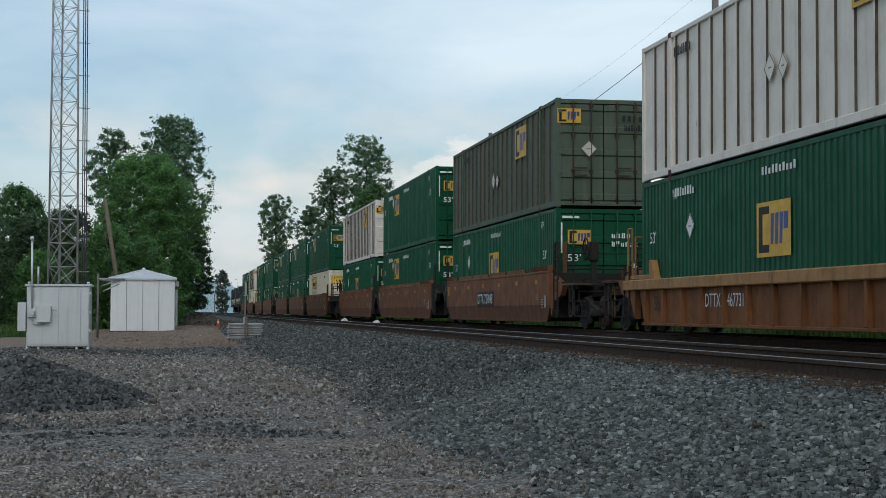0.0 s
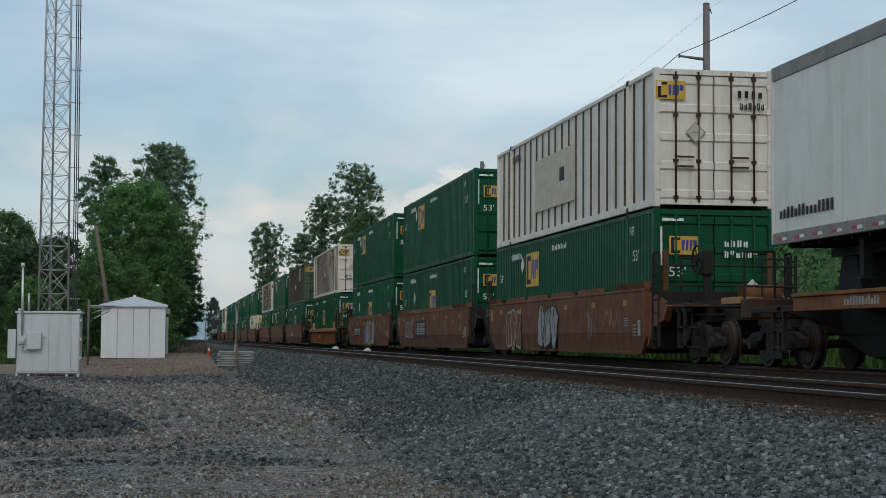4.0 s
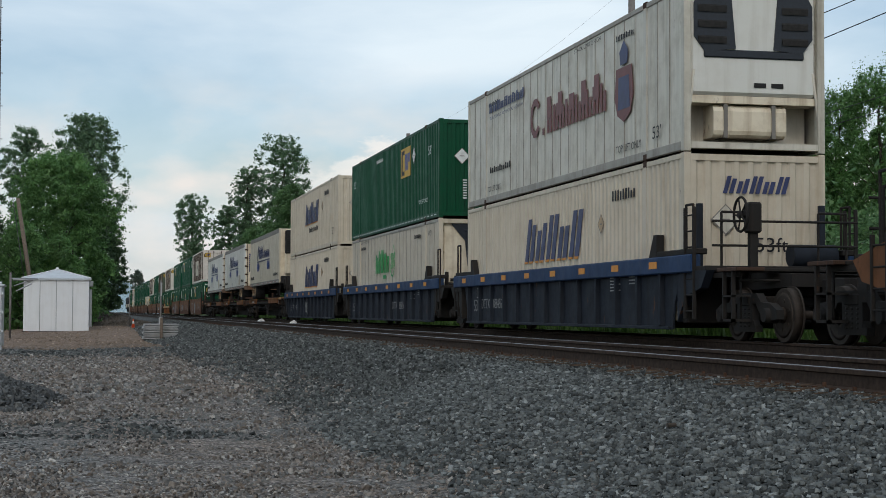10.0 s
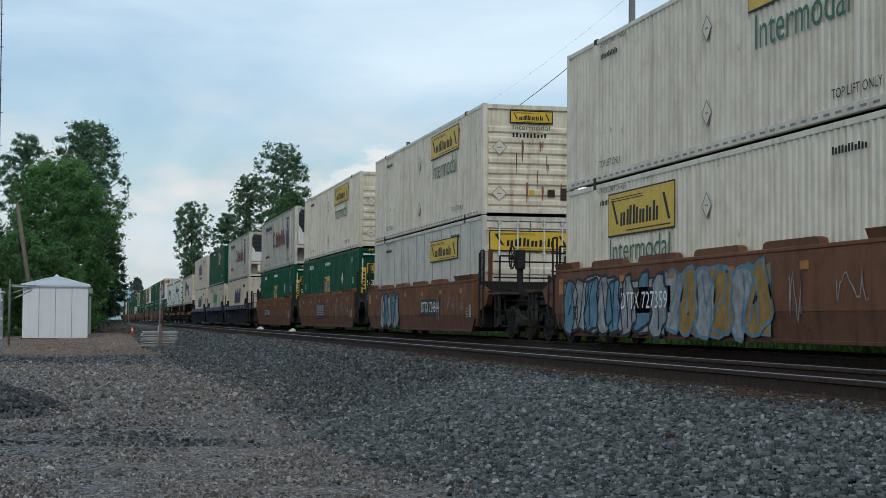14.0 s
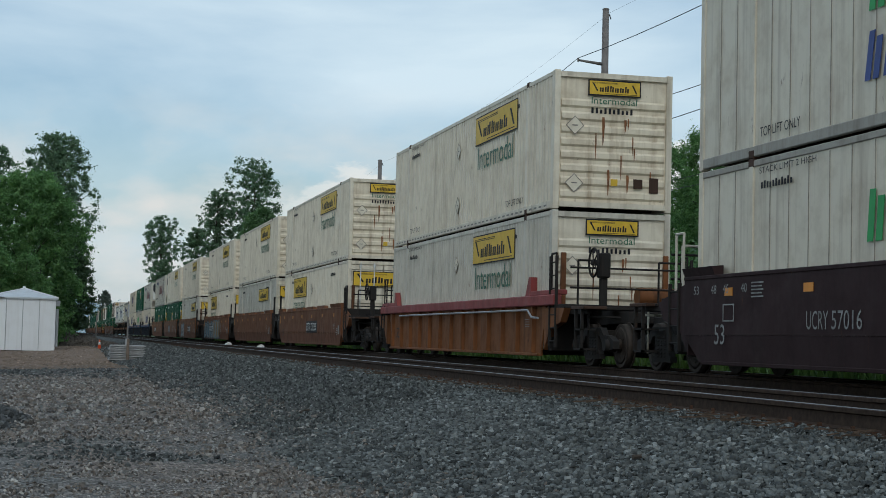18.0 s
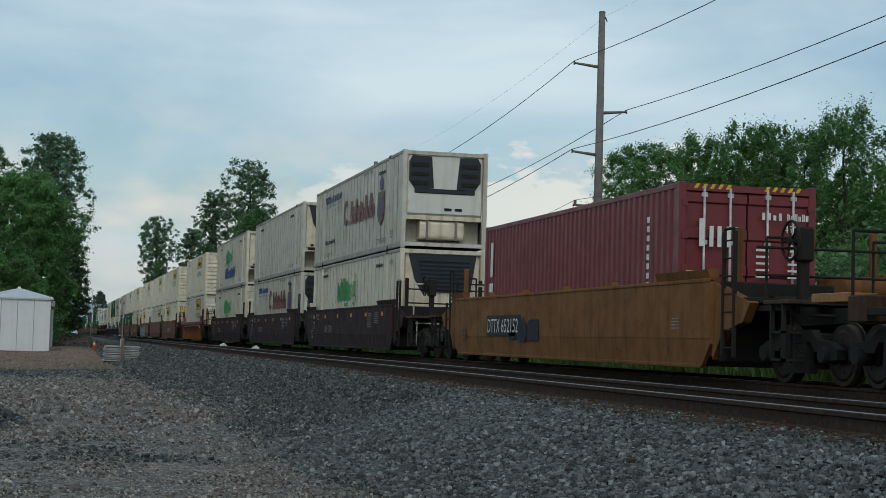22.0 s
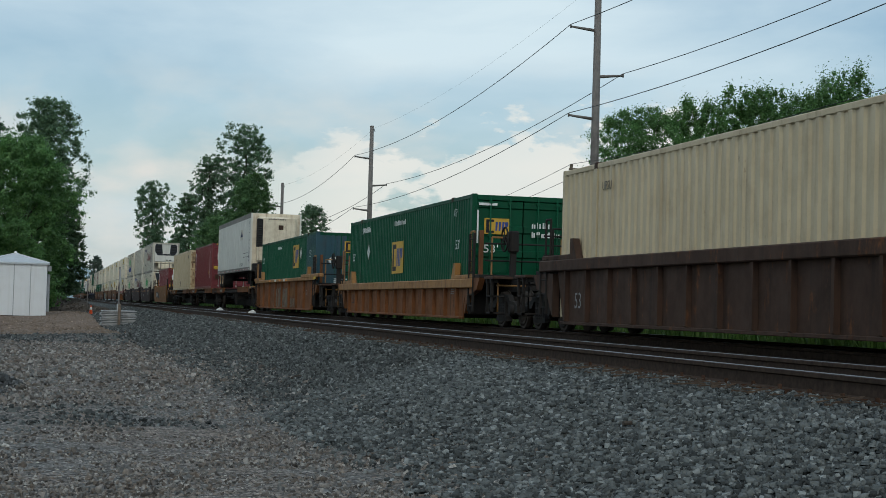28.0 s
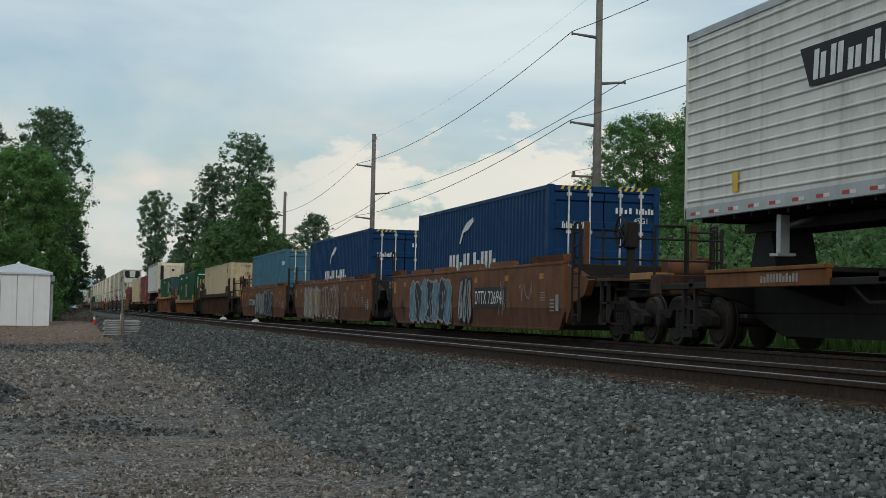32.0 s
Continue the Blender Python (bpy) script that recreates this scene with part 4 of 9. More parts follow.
weeds("trackside_weeds", 13.7, 20.0, 16, 150, 42000, 1.45, 71, "bright green weeds along the far side of the tracks")
weeds("lot_edge_weeds", -11.0, -5.2, 78, 108, 6000, 0.5, 72, "green weeds at the edge of the lot")


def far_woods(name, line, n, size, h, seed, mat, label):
    """A distant belt of trees as one mass of clumped leaves."""
    rng = random.Random(seed)
    centres, radii = [], []
    for (xa, ya), (xb, yb) in zip(line, line[1:]):
        d = math.hypot(xb - xa, yb - ya)
        for k in range(int(d / (h * 0.28))):
            f = rng.random()
            hh = h * rng.uniform(0.6, 1.0)
            for lift in (0.25, 0.55, 0.85):
                centres.append((xa + (xb - xa) * f + rng.uniform(-2, 2), ya + (yb - ya) * f + rng.uniform(-4, 4), -1 + hh * lift))
                radii.append(h * rng.uniform(0.16, 0.3))
    v, f = leaf_cloud(centres, radii, n, size, seed, 0.9)
    return tagged(new(name, raw_mesh(name, v, f, mat)), label, "woods", "", "stuff")


far_woods("far_woods", [(-2, 560), (4, 700), (30, 900), (120, 900)], 14000, 0.8, 17.0, 81, "distance", "distant belt of trees along the line, its haze a faint glow")
far_woods("left_woods", [(-75, 170), (-30, 175), (-14, 190), (-8, 260), (-4, 420), (-1, 560)], 26000, 0.42, 11.0, 82, "leaf", "green wood behind the lot")
far_woods("scrub_strip", [(23, 30), (26, 60), (29, 110), (29, 170), (27, 240)], 84000, 0.125, 6.5, 84, "leaf", "green scrub along the strip behind the tracks")
far_woods("trackside_brush", [(16.4, 14), (17.0, 50), (17.2, 120)], 46000, 0.10, 1.9, 85, "leaf_bright", "leafy green brush on the far side of the tracks")
far_woods("right_woods", [(28, 330), (60, 260), (110, 150), (130, 60), (125, -30)], 26000, 0.6, 9.0, 83, "leaf_far_haze", "green belt of trees beyond the field")


# ---- shed, cabinet, mast and other things on the lot ----
def metal_shed(x0, x1, y0, y1, z0, wall, peak):
    s = thing("metal_shed", "small white metal shed with a low pyramid roof", "shed", "", "", pose((x0 + x1) / 2, (y0 + y1) / 2, z0))
    w, d = (x1 - x0) / 2, (y1 - y0) / 2
    bm = bmesh.new()
    box(bm, -w - 0.05, w + 0.05, -d - 0.05, d + 0.05, -0.12, 0.06)
    part("base", bm, "grimy_brown", s, "dark skid base")
    for side, n in (("front", 4), ("back", 4), ("left", 4), ("right", 4)):
        span = w if side in ("front", "back") else d
        for k in range(n):
            a, c = -span + 2 * span * k / n, -span + 2 * span * (k + 1) / n
            bm = bmesh.new()
            e = 0.014
            if side == "front":
                box(bm, a + e, c - e, -d, -d + 0.05, 0.06, wall, 0.008)
            elif side == "back":
                box(bm, a + e, c - e, d - 0.05, d, 0.06, wall, 0.008)
            elif side == "left":
                box(bm, -w, -w + 0.05, a + e + 0.05 * (k == 0), c - e - 0.05 * (k == n - 1), 0.06, wall, 0.008)
            else:
                box(bm, w - 0.05, w, a + e + 0.05 * (k == 0), c - e - 0.05 * (k == n - 1), 0.06, wall, 0.008)
            part("wall_panel", bm, "shed_white", s)
    bm = bmesh.new()
    box(bm, -w + 0.06, w - 0.06, -d + 0.06, d - 0.06, 0.06, wall - 0.02)
    part("inner_wall", bm, "galvanised", s)
    bm = bmesh.new()
    o = 0.10
    ring = [bm.verts.new(p) for p in ((-w - o, -d - o, wall), (w + o, -d - o, wall), (w + o, d + o, wall), (-w - o, d + o, wall))]
    up = [bm.verts.new((v.co.x, v.co.y, wall + 0.09)) for v in ring]
    tip = bm.verts.new((0, 0, peak))
    for k in range(4):
        bm.faces.new((ring[k], ring[(k + 1) % 4], up[(k + 1) % 4], up[k]))
        bm.faces.new((up[k], up[(k + 1) % 4], tip))
    bm.faces.new(ring[::-1])
    part("roof", bm, "shed_roof", s, "grey metal pyramid roof")
    bm = bmesh.new()
    for cx, cy in ((-w - o, -d - o), (w + o, -d - o), (w + o, d + o), (-w - o, d + o)):
        tube(bm, (cx, cy, wall + 0.11), (0, 0, peak + 0.02), 0.03, 0.03, 6)
    tube(bm, (0, 0, peak - 0.05), (0, 0, peak + 0.12), 0.14, 0.06, 10)
    part("roof_ridge", bm, "shed_white", s)
    bm = bmesh.new()
    box(bm, w, w + 0.22, -d + 0.2, -d + 0.55, wall - 0.35, wall - 0.05, 0.02)
    box(bm, w, w + 0.16, -d + 0.5, -d + 1.5, 0.3, wall - 0.5, 0.02)
    part("side_unit", bm, "galvanised", s, "grey unit fixed to the wall")
    bm = bmesh.new()
    tube(bm, (-w - 0.5, -d - 0.1, wall - 0.35), (-w + 0.4, -d - 0.1, wall - 0.02), 0.03)
    tube(bm, (-w - 0.55, -d - 0.1, wall - 0.02), (-w + 0.5, -d - 0.1, wall - 0.02), 0.04)
    part("conduit", bm, "galvanised", s)


metal_shed(-3.72, -0.24, 90.0, 93.4, -0.72, 2.86, 3.46)


def cabinet():
    c = thing("equipment_cabinet", "tall silver metal equipment cabinet on legs", "cabinet", "", "", pose(-3.85, 53.0, LOT))
    bm = bmesh.new()
    box(bm, -0.98, 1.00, 0, 1.35, 0.10, 2.02, 0.015)
    part("body", bm, "cabinet_steel", c)
    bm = bmesh.new()
    box(bm, -1.04, 1.06, -0.05, 1.4, 2.02, 2.09, 0.012)
    part("lid", bm, "cabinet_steel", c)
    for k, (a, e) in enumerate(((-0.93, 0.02), (0.03, 0.72))):
        bm = bmesh.new()
        box(bm, a, e, -0.018, -0.002, 0.16, 1.96, 0.006)
        part("door", bm, "cabinet_steel", c)
    bm = bmesh.new()
    box(bm, 0.74, 0.97, -0.03, -0.002, 0.16, 1.96, 0.006)
    part("side_door", bm, "cabinet_steel", c)
    for x in (-0.95, -0.6, 0.6, 0.95):
        bm = bmesh.new()
        tube(bm, (x, 0.1, -0.12), (x, 0.1, 0.12), 0.05)
        part("leg", bm, "cabinet_steel", c)
    bm = bmesh.new()
    box(bm, -0.66, -0.2, -0.22, -0.03, 0.86, 1.40, 0.012)
    part("meter_box", bm, "cabinet_steel", c, "grey wall-mounted box")
    bm = bmesh.new()
    box(bm, -1.25, -0.99, -0.1, 0.12, 0.58, 1.5, 0.012)
    mb = part("breaker_box", bm, "cabinet_steel", c)
    bm = bmesh.new()
    tube(bm, (-0.8, -0.12, 1.18), (-0.8, -0.24, 1.18), 0.09, 0.09, 12)
    box(bm, -0.93, -0.67, -0.12, -0.03, 1.02, 1.36, 0.01)
    part("meter", bm, "cabinet_steel", c, "round meter")
    bm = bmesh.new()
    bent(bm, [(-0.82, -0.1, 0.98), (-0.8, -0.1, 0.86), (-0.7, -0.1, 0.80), (-0.45, -0.1, 0.80), (-0.43, -0.1, 0.88)], 0.025)
    part("conduit", bm, "cabinet_steel", c)
    bm = bmesh.new()
    bent(bm, [(-0.2, -0.1, 1.27), (-0.05, -0.1, 1.27)], 0.02)
    part("conduit", bm, "cabinet_steel", c)
    bm = bmesh.new()
    tube(bm, (-0.80, -0.12, 1.3), (-0.82, -0.12, 3.55), 0.035)
    tube(bm, (-0.82, -0.12, 3.5), (-0.82, -0.12, 3.62), 0.07, 0.05, 8)
    tube(bm, (-0.62, -0.05, 2.09), (-0.62, -0.05, 2.65), 0.03)
    part("riser_pipe", bm, "cabinet_steel", c, "thin grey riser pipe")
    for x in (-0.9, 0.95):
        bm = bmesh.new()
        tube(bm, (x, 0.02, 2.09), (x, 0.02, 2.17), 0.05, 0.05, 8)
        part("lifting_eye", bm, "cabinet_steel", c)
    for z in (0.5, 1.1, 1.7):
        bm = bmesh.new()
        tube(bm, (1.02, -0.03, z), (1.02, -0.03, z + 0.14), 0.025)
        part("hinge", bm, "cabinet_steel", c)


cabinet()


def lattice_tower(cx, cy, z0, w0, w1, h):
    t = thing("lattice_tower", "tall slender galvanised lattice radio tower with cables", "radio tower", "", "", pose(cx, cy, z0, 0, 0, 12))
    n = int(h / 1.05)
    legs = [(math.cos(a), math.sin(a)) for a in (radians(90), radians(210), radians(330))]

    def at(k, f):
        r = (w0 + (w1 - w0) * f) / math.sqrt(3)
        return Vector((legs[k][0] * r, legs[k][1] * r, h * f))
    for k in range(3):
        bm = bmesh.new()
        tube(bm, at(k, 0) - Vector((0, 0, 0.3)), at(k, 1), 0.05, 0.04, 8)
        part("leg", bm, "tower_steel", t)
    for k in range(3):
        bm = bmesh.new()
        for j in range(n):
            a, b = at(k, j / n), at((k + 1) % 3, (j + 1) / n)
            c, d = at((k + 1) % 3, j / n), at(k, (j + 1) / n)
            tube(bm, a, b, 0.016, 0.016, 5)
            tube(bm, c, d, 0.016, 0.016, 5)
            tube(bm, a, c, 0.016, 0.016, 5)
        part("bracing", bm, "tower_steel", t)["kind"] = "stuff"
    for k, x in enumerate((0.06, 0.15, 0.24)):
        bm = bmesh.new()
        tube(bm, (w0 * 0.62 + x, -0.2, -0.3), (w1 * 0.62 + x + 0.12, -0.2, h), 0.024, 0.024, 6)
        part("cable", bm, "wire", t, "black feed cable")
    bm = bmesh.new()
    for j in range(int(h / 1.5)):
        f = j * 1.5 / h
        x = w0 + (w1 - w0) * f
        box(bm, x * 0.45, x * 0.62 + 0.4, -0.21, -0.18, h * f, h * f + 0.04)
    part("cable_bracket", bm, "tower_steel", t)["kind"] = "stuff"


lattice_tower(-5.3, 75.0, LOT, 1.36, 0.95, 27.0)


def post_with_arm():
    p = thing("conduit_post", "thin grey steel post with a side pipe", "post", "", "", pose(-3.72, 76.0, LOT))
    bm = bmesh.new()
    tube(bm, (0, 0, -0.2), (0, 0, 3.0), 0.05)
    part("post", bm, "pole_steel", p)
    bm = bmesh.new()
    tube(bm, (0, 0, 2.72), (1.15, 1.5, 2.75), 0.035)
    tube(bm, (0.25, 0, 2.15), (0.95, 0.4, 2.5), 0.03)
    part("pipe", bm, "galvanised", p)


post_with_arm()


def leaning_pole():
    p = thing("utility_pole", "weathered leaning timber utility pole", "utility pole", "", "", pose(-3.78, 99.4, -0.7, 0, -5.0, 0))
    bm = bmesh.new()
    tube(bm, (0.53, 0, -0.4), (-0.05, 0, 7.95), 0.15, 0.11, 10)
    part("post", bm, "pole_wood", p)
    bm = bmesh.new()
    tube(bm, (0.15, -0.12, 0), (-0.32, -0.12, 7.75), 0.02)
    part("ground_wire", bm, "wire", p)


leaning_pole()


def traffic_cone():
    c = thing("traffic_cone", "orange traffic cone with a white band on bare soil", "traffic cone", "", "", pose(2.22, 93.0, float(ground_z(2.22, 93.0))))
    bm = bmesh.new()
    box(bm, -0.14, 0.14, -0.14, 0.14, 0, 0.03, 0.008)
    tube(bm, (0, 0, 0.02), (0, 0, 0.52), 0.11, 0.018, 14)
    part("body", bm, "cone", c)
    bm = bmesh.new()
    tube(bm, (0, 0, 0.25), (0, 0, 0.40), 0.072, 0.045, 14)
    part("band", bm, "decal_white", c, "white band")


traffic_cone()


def beam_stack():
    s = thing("steel_beam_stack", "stack of grey corrugated guard beams beside the track", "beam stack", "", "", pose(2.88, 71.0, float(ground_z(2.88, 71.0))))
    for k in range(9):
        bm = bmesh.new()
        z = 0.02 + 0.075 * k
        pr = [(-0.75, z), (-0.75, z + 0.02), (-0.70, z + 0.05), (0.70, z + 0.05), (0.75, z + 0.02), (0.75, z)]
        off = 0.03 * ((k * 7) % 3 - 1)
        prism(bm, [(a + off, b) for a, b in pr], "y", -0.45 + 0.05 * (k % 2), 1.6)
        part("beam", bm, "tower_steel", s)
    bm = bmesh.new()
    box(bm, -0.06, 0.06, -0.6, -0.48, -0.2, 0.95, 0.01)
    part("stake", bm, "pole_wood", s)


beam_stack()


def marker_post(x, y, h, plate):
    p = thing("marker_post", "thin trackside post with a small plate", "post", "trackside posts", "", pose(x, y, float(ground_z(x, y))))
    bm = bmesh.new()
    tube(bm, (0, 0, -0.2), (0, 0, h), 0.035)
    part("post", bm, "pole_steel", p)
    if plate:
        bm = bmesh.new()
        box(bm, -0.012, 0.05, -0.16, -0.036, h - 0.70, h - 0.12, 0.004)
        part("plate", bm, "galvanised", p, "small grey plate")
        bm = bmesh.new()
        box(bm, -0.08, 0.08, -0.06, 0.06, 0.0, 0.95, 0.01)
        part("base_block", bm, "galvanised", p)


marker_post(2.93, 72.6, 2.6, True)
marker_post(2.4, 111.6, 2.2, False)


def white_block(x, y, s, turn):
    bm = bmesh.new()
    prism(bm, [(-0.16 * s, 0), (0.16 * s, 0), (0.15 * s, 0.05 * s), (0.03 * s, 0.14 * s), (-0.12 * s, 0.06 * s)], "y", -0.14 * s, 0.14 * s)
    solid("white_block", bm, "decal_white", "small white concrete block lying beside the rail", "block", "white blocks by the rail", "", pose(x, y, -0.02, 0, 0, turn))


white_block(8.05, 79.0, 0.930, 10)
white_block(8.05, 66.0, 0.930, -14)


def dead_branch(x, y, seed):
    rng = random.Random(seed)
    bm = bmesh.new()
    p = Vector((0, 0, 0.03))
    for k in range(5):
        q = p + Vector((rng.uniform(0.08, 0.16), rng.uniform(-0.05, 0.05), rng.uniform(-0.01, 0.03)))
        tube(bm, p, q, 0.018 - 0.002 * k, 0.016 - 0.002 * k, 6)
        p = q
    solid("dead_branch", bm, "bark", "short dark dead branch lying on the gravel", "branch", "", "", pose(x, y, float(ground_z(x, y)) + 0.02, 0, 0, rng.uniform(0, 60)))


dead_branch(3.35, 22.6, 1)
dead_branch(1.5, 37.5, 2)
dead_branch(4.2, 11.4, 3)


# ---- power line behind the tracks ----
POLE_X = 30.0
POLES = ((87.2, 19.75), (154.2, 17.95), (216.5, 16.6), (282.0, 15.6), (21.0, 21.3), (350.0, 14.8))


def power_pole(y, top):
    p = thing("power_pole", "tall grey steel power pole with three side arms", "power pole", "power line poles", "", pose(POLE_X, y, -1.0))
    h = top + 1.0
    bm = bmesh.new()
    tube(bm, (0, 0, -0.5), (0, 0, h), 0.30, 0.19, 14)
    tube(bm, (0, 0, h), (0, 0, h + 0.06), 0.21, 0.16, 14)
    part("pole", bm, "pole_steel", p)
    for dz, sx in ((3.05, -1), (5.7, 1), (8.15, -1)):
        bm = bmesh.new()
        tube(bm, (0, 0, h - dz - 0.16), (sx * 1.62, 0, h - dz), 0.10, 0.06, 8)
        tube(bm, (sx * 1.62, 0, h - dz - 0.1), (sx * 1.62, 0, h - dz + 0.12), 0.05, 0.05, 8)
        part("arm", bm, "pole_steel", p)
    bm = bmesh.new()
    box(bm, -1.5, 0.2, -0.06, 0.06, h - 11.3, h - 11.18)
    box(bm, -1.45, -1.3, -0.05, 0.05, h - 11.18, h - 10.95)
    part("cross_arm", bm, "pole_wood", p)
    bm = bmesh.new()
    tube(bm, (0.2, 0, h - 0.25), (0.32, 0, h - 0.55), 0.04, 0.03, 6)
    part("top_clamp", bm, "wire", p)


for y, top in POLES:
    power_pole(y, top)


def wire(dx, dz, r, sag):
    pts = sorted(POLES)
    pts = [(-60.0, 22.6)] + list(pts)
    line = []
    for (ya, za), (yb, zb) in zip(pts, pts[1:]):
        for k in range(14):
            f = k / 14
            line.append(Vector((POLE_X + dx, ya + (yb - ya) * f, za + (zb - za) * f - dz - sag * 4 * f * (1 - f))))
    bm = bmesh.new()
    rows = [[bm.verts.new(c + Vector((r * math.cos(1.2566 * j), 0, r * math.sin(1.2566 * j)))) for j in range(5)] for c in line]
    for p, q in zip(rows, rows[1:]):
        for j in range(5):
            bm.faces.new((p[j], p[(j + 1) % 5], q[(j + 1) % 5], q[j]))
    solid("power_cable", bm, "wire", "dark overhead cable strung between the power poles", "cable", "power line cables")


wire(-1.62, 2.93, 0.022, 1.25)
wire(1.62, 5.58, 0.022, 0.95)
wire(-1.62, 8.03, 0.022, 0.95)
wire(0.2, 0.2, 0.005, 0.9)
wire(-1.38, 10.95, 0.014, 1.0)
wire(-0.1, 11.1, 0.014, 1.0)

# ---- the train: rolling stock ----
TEXTS = {}


def text_mesh(s, mat):
    """Flat letters, one metre high, their lower left corner at the origin."""
    if (s, mat) not in TEXTS:
        cu = bpy.data.curves.new("lettering", "FONT")
        cu.body = s
        cu.resolution_u = 3
        ob = new("lettering", cu)
        me = bpy.data.meshes.new_from_object(ob)
        bpy.data.objects.remove(ob)
        bpy.data.curves.remove(cu)
        co = np.empty(len(me.vertices) * 3)
        me.vertices.foreach_get("co", co)
        co = co.reshape(-1, 3)
        lo, hi = co.min(0), co.max(0)
        co = (co - lo) / np.array([hi[0] - lo[0], hi[1] - lo[1], 1])
        me.vertices.foreach_set("co", co.ravel())
        me.materials.clear()
        me.materials.append(M[mat])
        TEXTS[s, mat] = me
    return TEXTS[s, mat]


SIDE = Matrix(((0, 0, -1, 0), (-1, 0, 0, 0), (0, 1, 0, 0), (0, 0, 0, 1)))   # right is -y, up is z, faces -x
END = Matrix(((1, 0, 0, 0), (0, 0, -1, 0), (0, 1, 0, 0), (0, 0, 0, 1)))     # right is +x, up is z, faces -y


def face_at(face, r, u, off, L, W):
    """The place of a point u along and r up on the near side or the end that faces back."""
    if face == "side":
        return (-(W / 2 + off), L / 2 - u, r)
    return (-W / 2 + u, -(L / 2 + off), r)


def letter(parent, s, face, u0, v0, u1, v1, mat, L, W, off=0.014, slope=0.0):
    ob = part("lettering", text_mesh(s, mat), None, parent)
    ob.matrix_basis = Matrix.Translation(face_at(face, v0, u0, off, L, W)) @ (SIDE if face == "side" else END) @ Matrix(((u1 - u0, slope * (v1 - v0), 0, 0), (0, v1 - v0, 0, 0), (0, 0, 1, 0), (0, 0, 0, 1)))
    return ob


def decal(parent, name, polys, face, mat, L, W, off=0.010, label=""):
    """A thin sheet sign: outlines in metres along and up the face."""
    if name in ("name_letter", "blue_disc", "hazard_diamond", "yellow_reflector") and len(polys) > 1:
        return [decal(parent, name, [poly], face, mat, L, W, off, label) for poly in polys][0]
    if name == "hazard_diamond":
        cu, cv = sum(p[0] for p in polys[0]) / 4, sum(p[1] for p in polys[0]) / 4
        edge = []
        for k in range(4):
            p, q = polys[0][k], polys[0][(k + 1) % 4]
            edge.append([p, q, (cu + (q[0] - cu) * 0.9, cv + (q[1] - cv) * 0.9), (cu + (p[0] - cu) * 0.9, cv + (p[1] - cv) * 0.9)])
        edge += [rect(cu - 0.3 * abs(polys[0][0][0] - cu), cv - 0.012, cu + 0.3 * abs(polys[0][0][0] - cu), cv + 0.012)]
        decal(parent, "diamond_edge", edge, face, "decal_grey", L, W, off + 0.004)
    bm = bmesh.new()
    for poly in polys:
        front = [bm.verts.new(face_at(face, v, u, off, L, W)) for u, v in poly]
        back = [bm.verts.new(face_at(face, v, u, off - 0.006, L, W)) for u, v in poly]
        bm.faces.new(front)
        n = len(poly)
        for k in range(n):
            bm.faces.new((front[k], front[(k + 1) % n], back[(k + 1) % n], back[k]))
    ob = part(name, bm, mat, parent, label)
    if len(polys) > 1:
        ob["kind"] = "stuff"
    return ob


def rect(u0, v0, u1, v1):
    return [(u0, v0), (u1, v0), (u1, v1), (u0, v1)]


def diamond(u, v, r):
    return [(u - r, v), (u, v - r), (u + r, v), (u, v + r)]


def disc(u, v, ru, rv, n=18):
    return [(u + ru * math.cos(2 * math.pi * k / n), v + rv * math.sin(2 * math.pi * k / n)) for k in range(n)]


def bars(u0, v0, u1, v1, n, slant=0.0, gap=0.28, seed=1):
    """A word that is not spelt out, as a row of bars of its size."""
    rng = random.Random(seed)
    out, w = [], (u1 - u0) / n
    for k in range(n):
        a, c = u0 + w * k, u0 + w * (k + 1 - gap)
        t = v1 - (v1 - v0) * rng.choice((0, 0, 0.18, 0.3))
        cuts = ((a, c),) if n > 11 or gap >= 0.5 else ((a, a + 0.40 * (c - a)), (a + 0.58 * (c - a), c))
        for p, q in cuts:
            out.append([(p, v0), (q, v0), (q + slant * (t - v0), t), (p + slant * (t - v0), t)])
            t = v1 - (v1 - v0) * rng.choice((0, 0.15, 0.3))
    return out


# ---- boxes: containers and trailer bodies ----
def corrugated(bm, x, y0, y1, z0, z1, pitch, depth, sgn):
    """Upright folds of a steel side wall; the outer crests lie at x."""
    n = max(1, round((y1 - y0) / pitch))
    p = (y1 - y0) / n
    pts = []
    for k in range(n):
        a = y0 + k * p
        pts += [(a, 0), (a + p * 0.34, 0), (a + p * 0.5, depth), (a + p * 0.84, depth)]
    pts.append((y1, 0))
    lo = [bm.verts.new((x - sgn * d, y, z0)) for y, d in pts]
    hi = [bm.verts.new((x - sgn * d, y, z1)) for y, d in pts]
    for k in range(len(pts) - 1):
        bm.faces.new((lo[k], lo[k + 1], hi[k + 1], hi[k]))


def ribbed(bm, x, y0, y1, z0, z1, pitch, sgn, w=0.05, d=0.045):
    """A sheet wall folded into raised upright posts."""
    n = max(1, round((y1 - y0) / pitch))
    pts = [(y0, d)]
    for k in range(1, n):
        c = y0 + (y1 - y0) * k / n
        pts += [(c - w / 2 - d * 0.3, d), (c - w / 2, 0), (c + w / 2, 0), (c + w / 2 + d * 0.3, d)]
    pts.append((y1, d))
    lo = [bm.verts.new((x - sgn * e, y, z0)) for y, e in pts]
    hi = [bm.verts.new((x - sgn * e, y, z1)) for y, e in pts]
    for k in range(len(pts) - 1):
        bm.faces.new((lo[k], lo[k + 1], hi[k + 1], hi[k]))


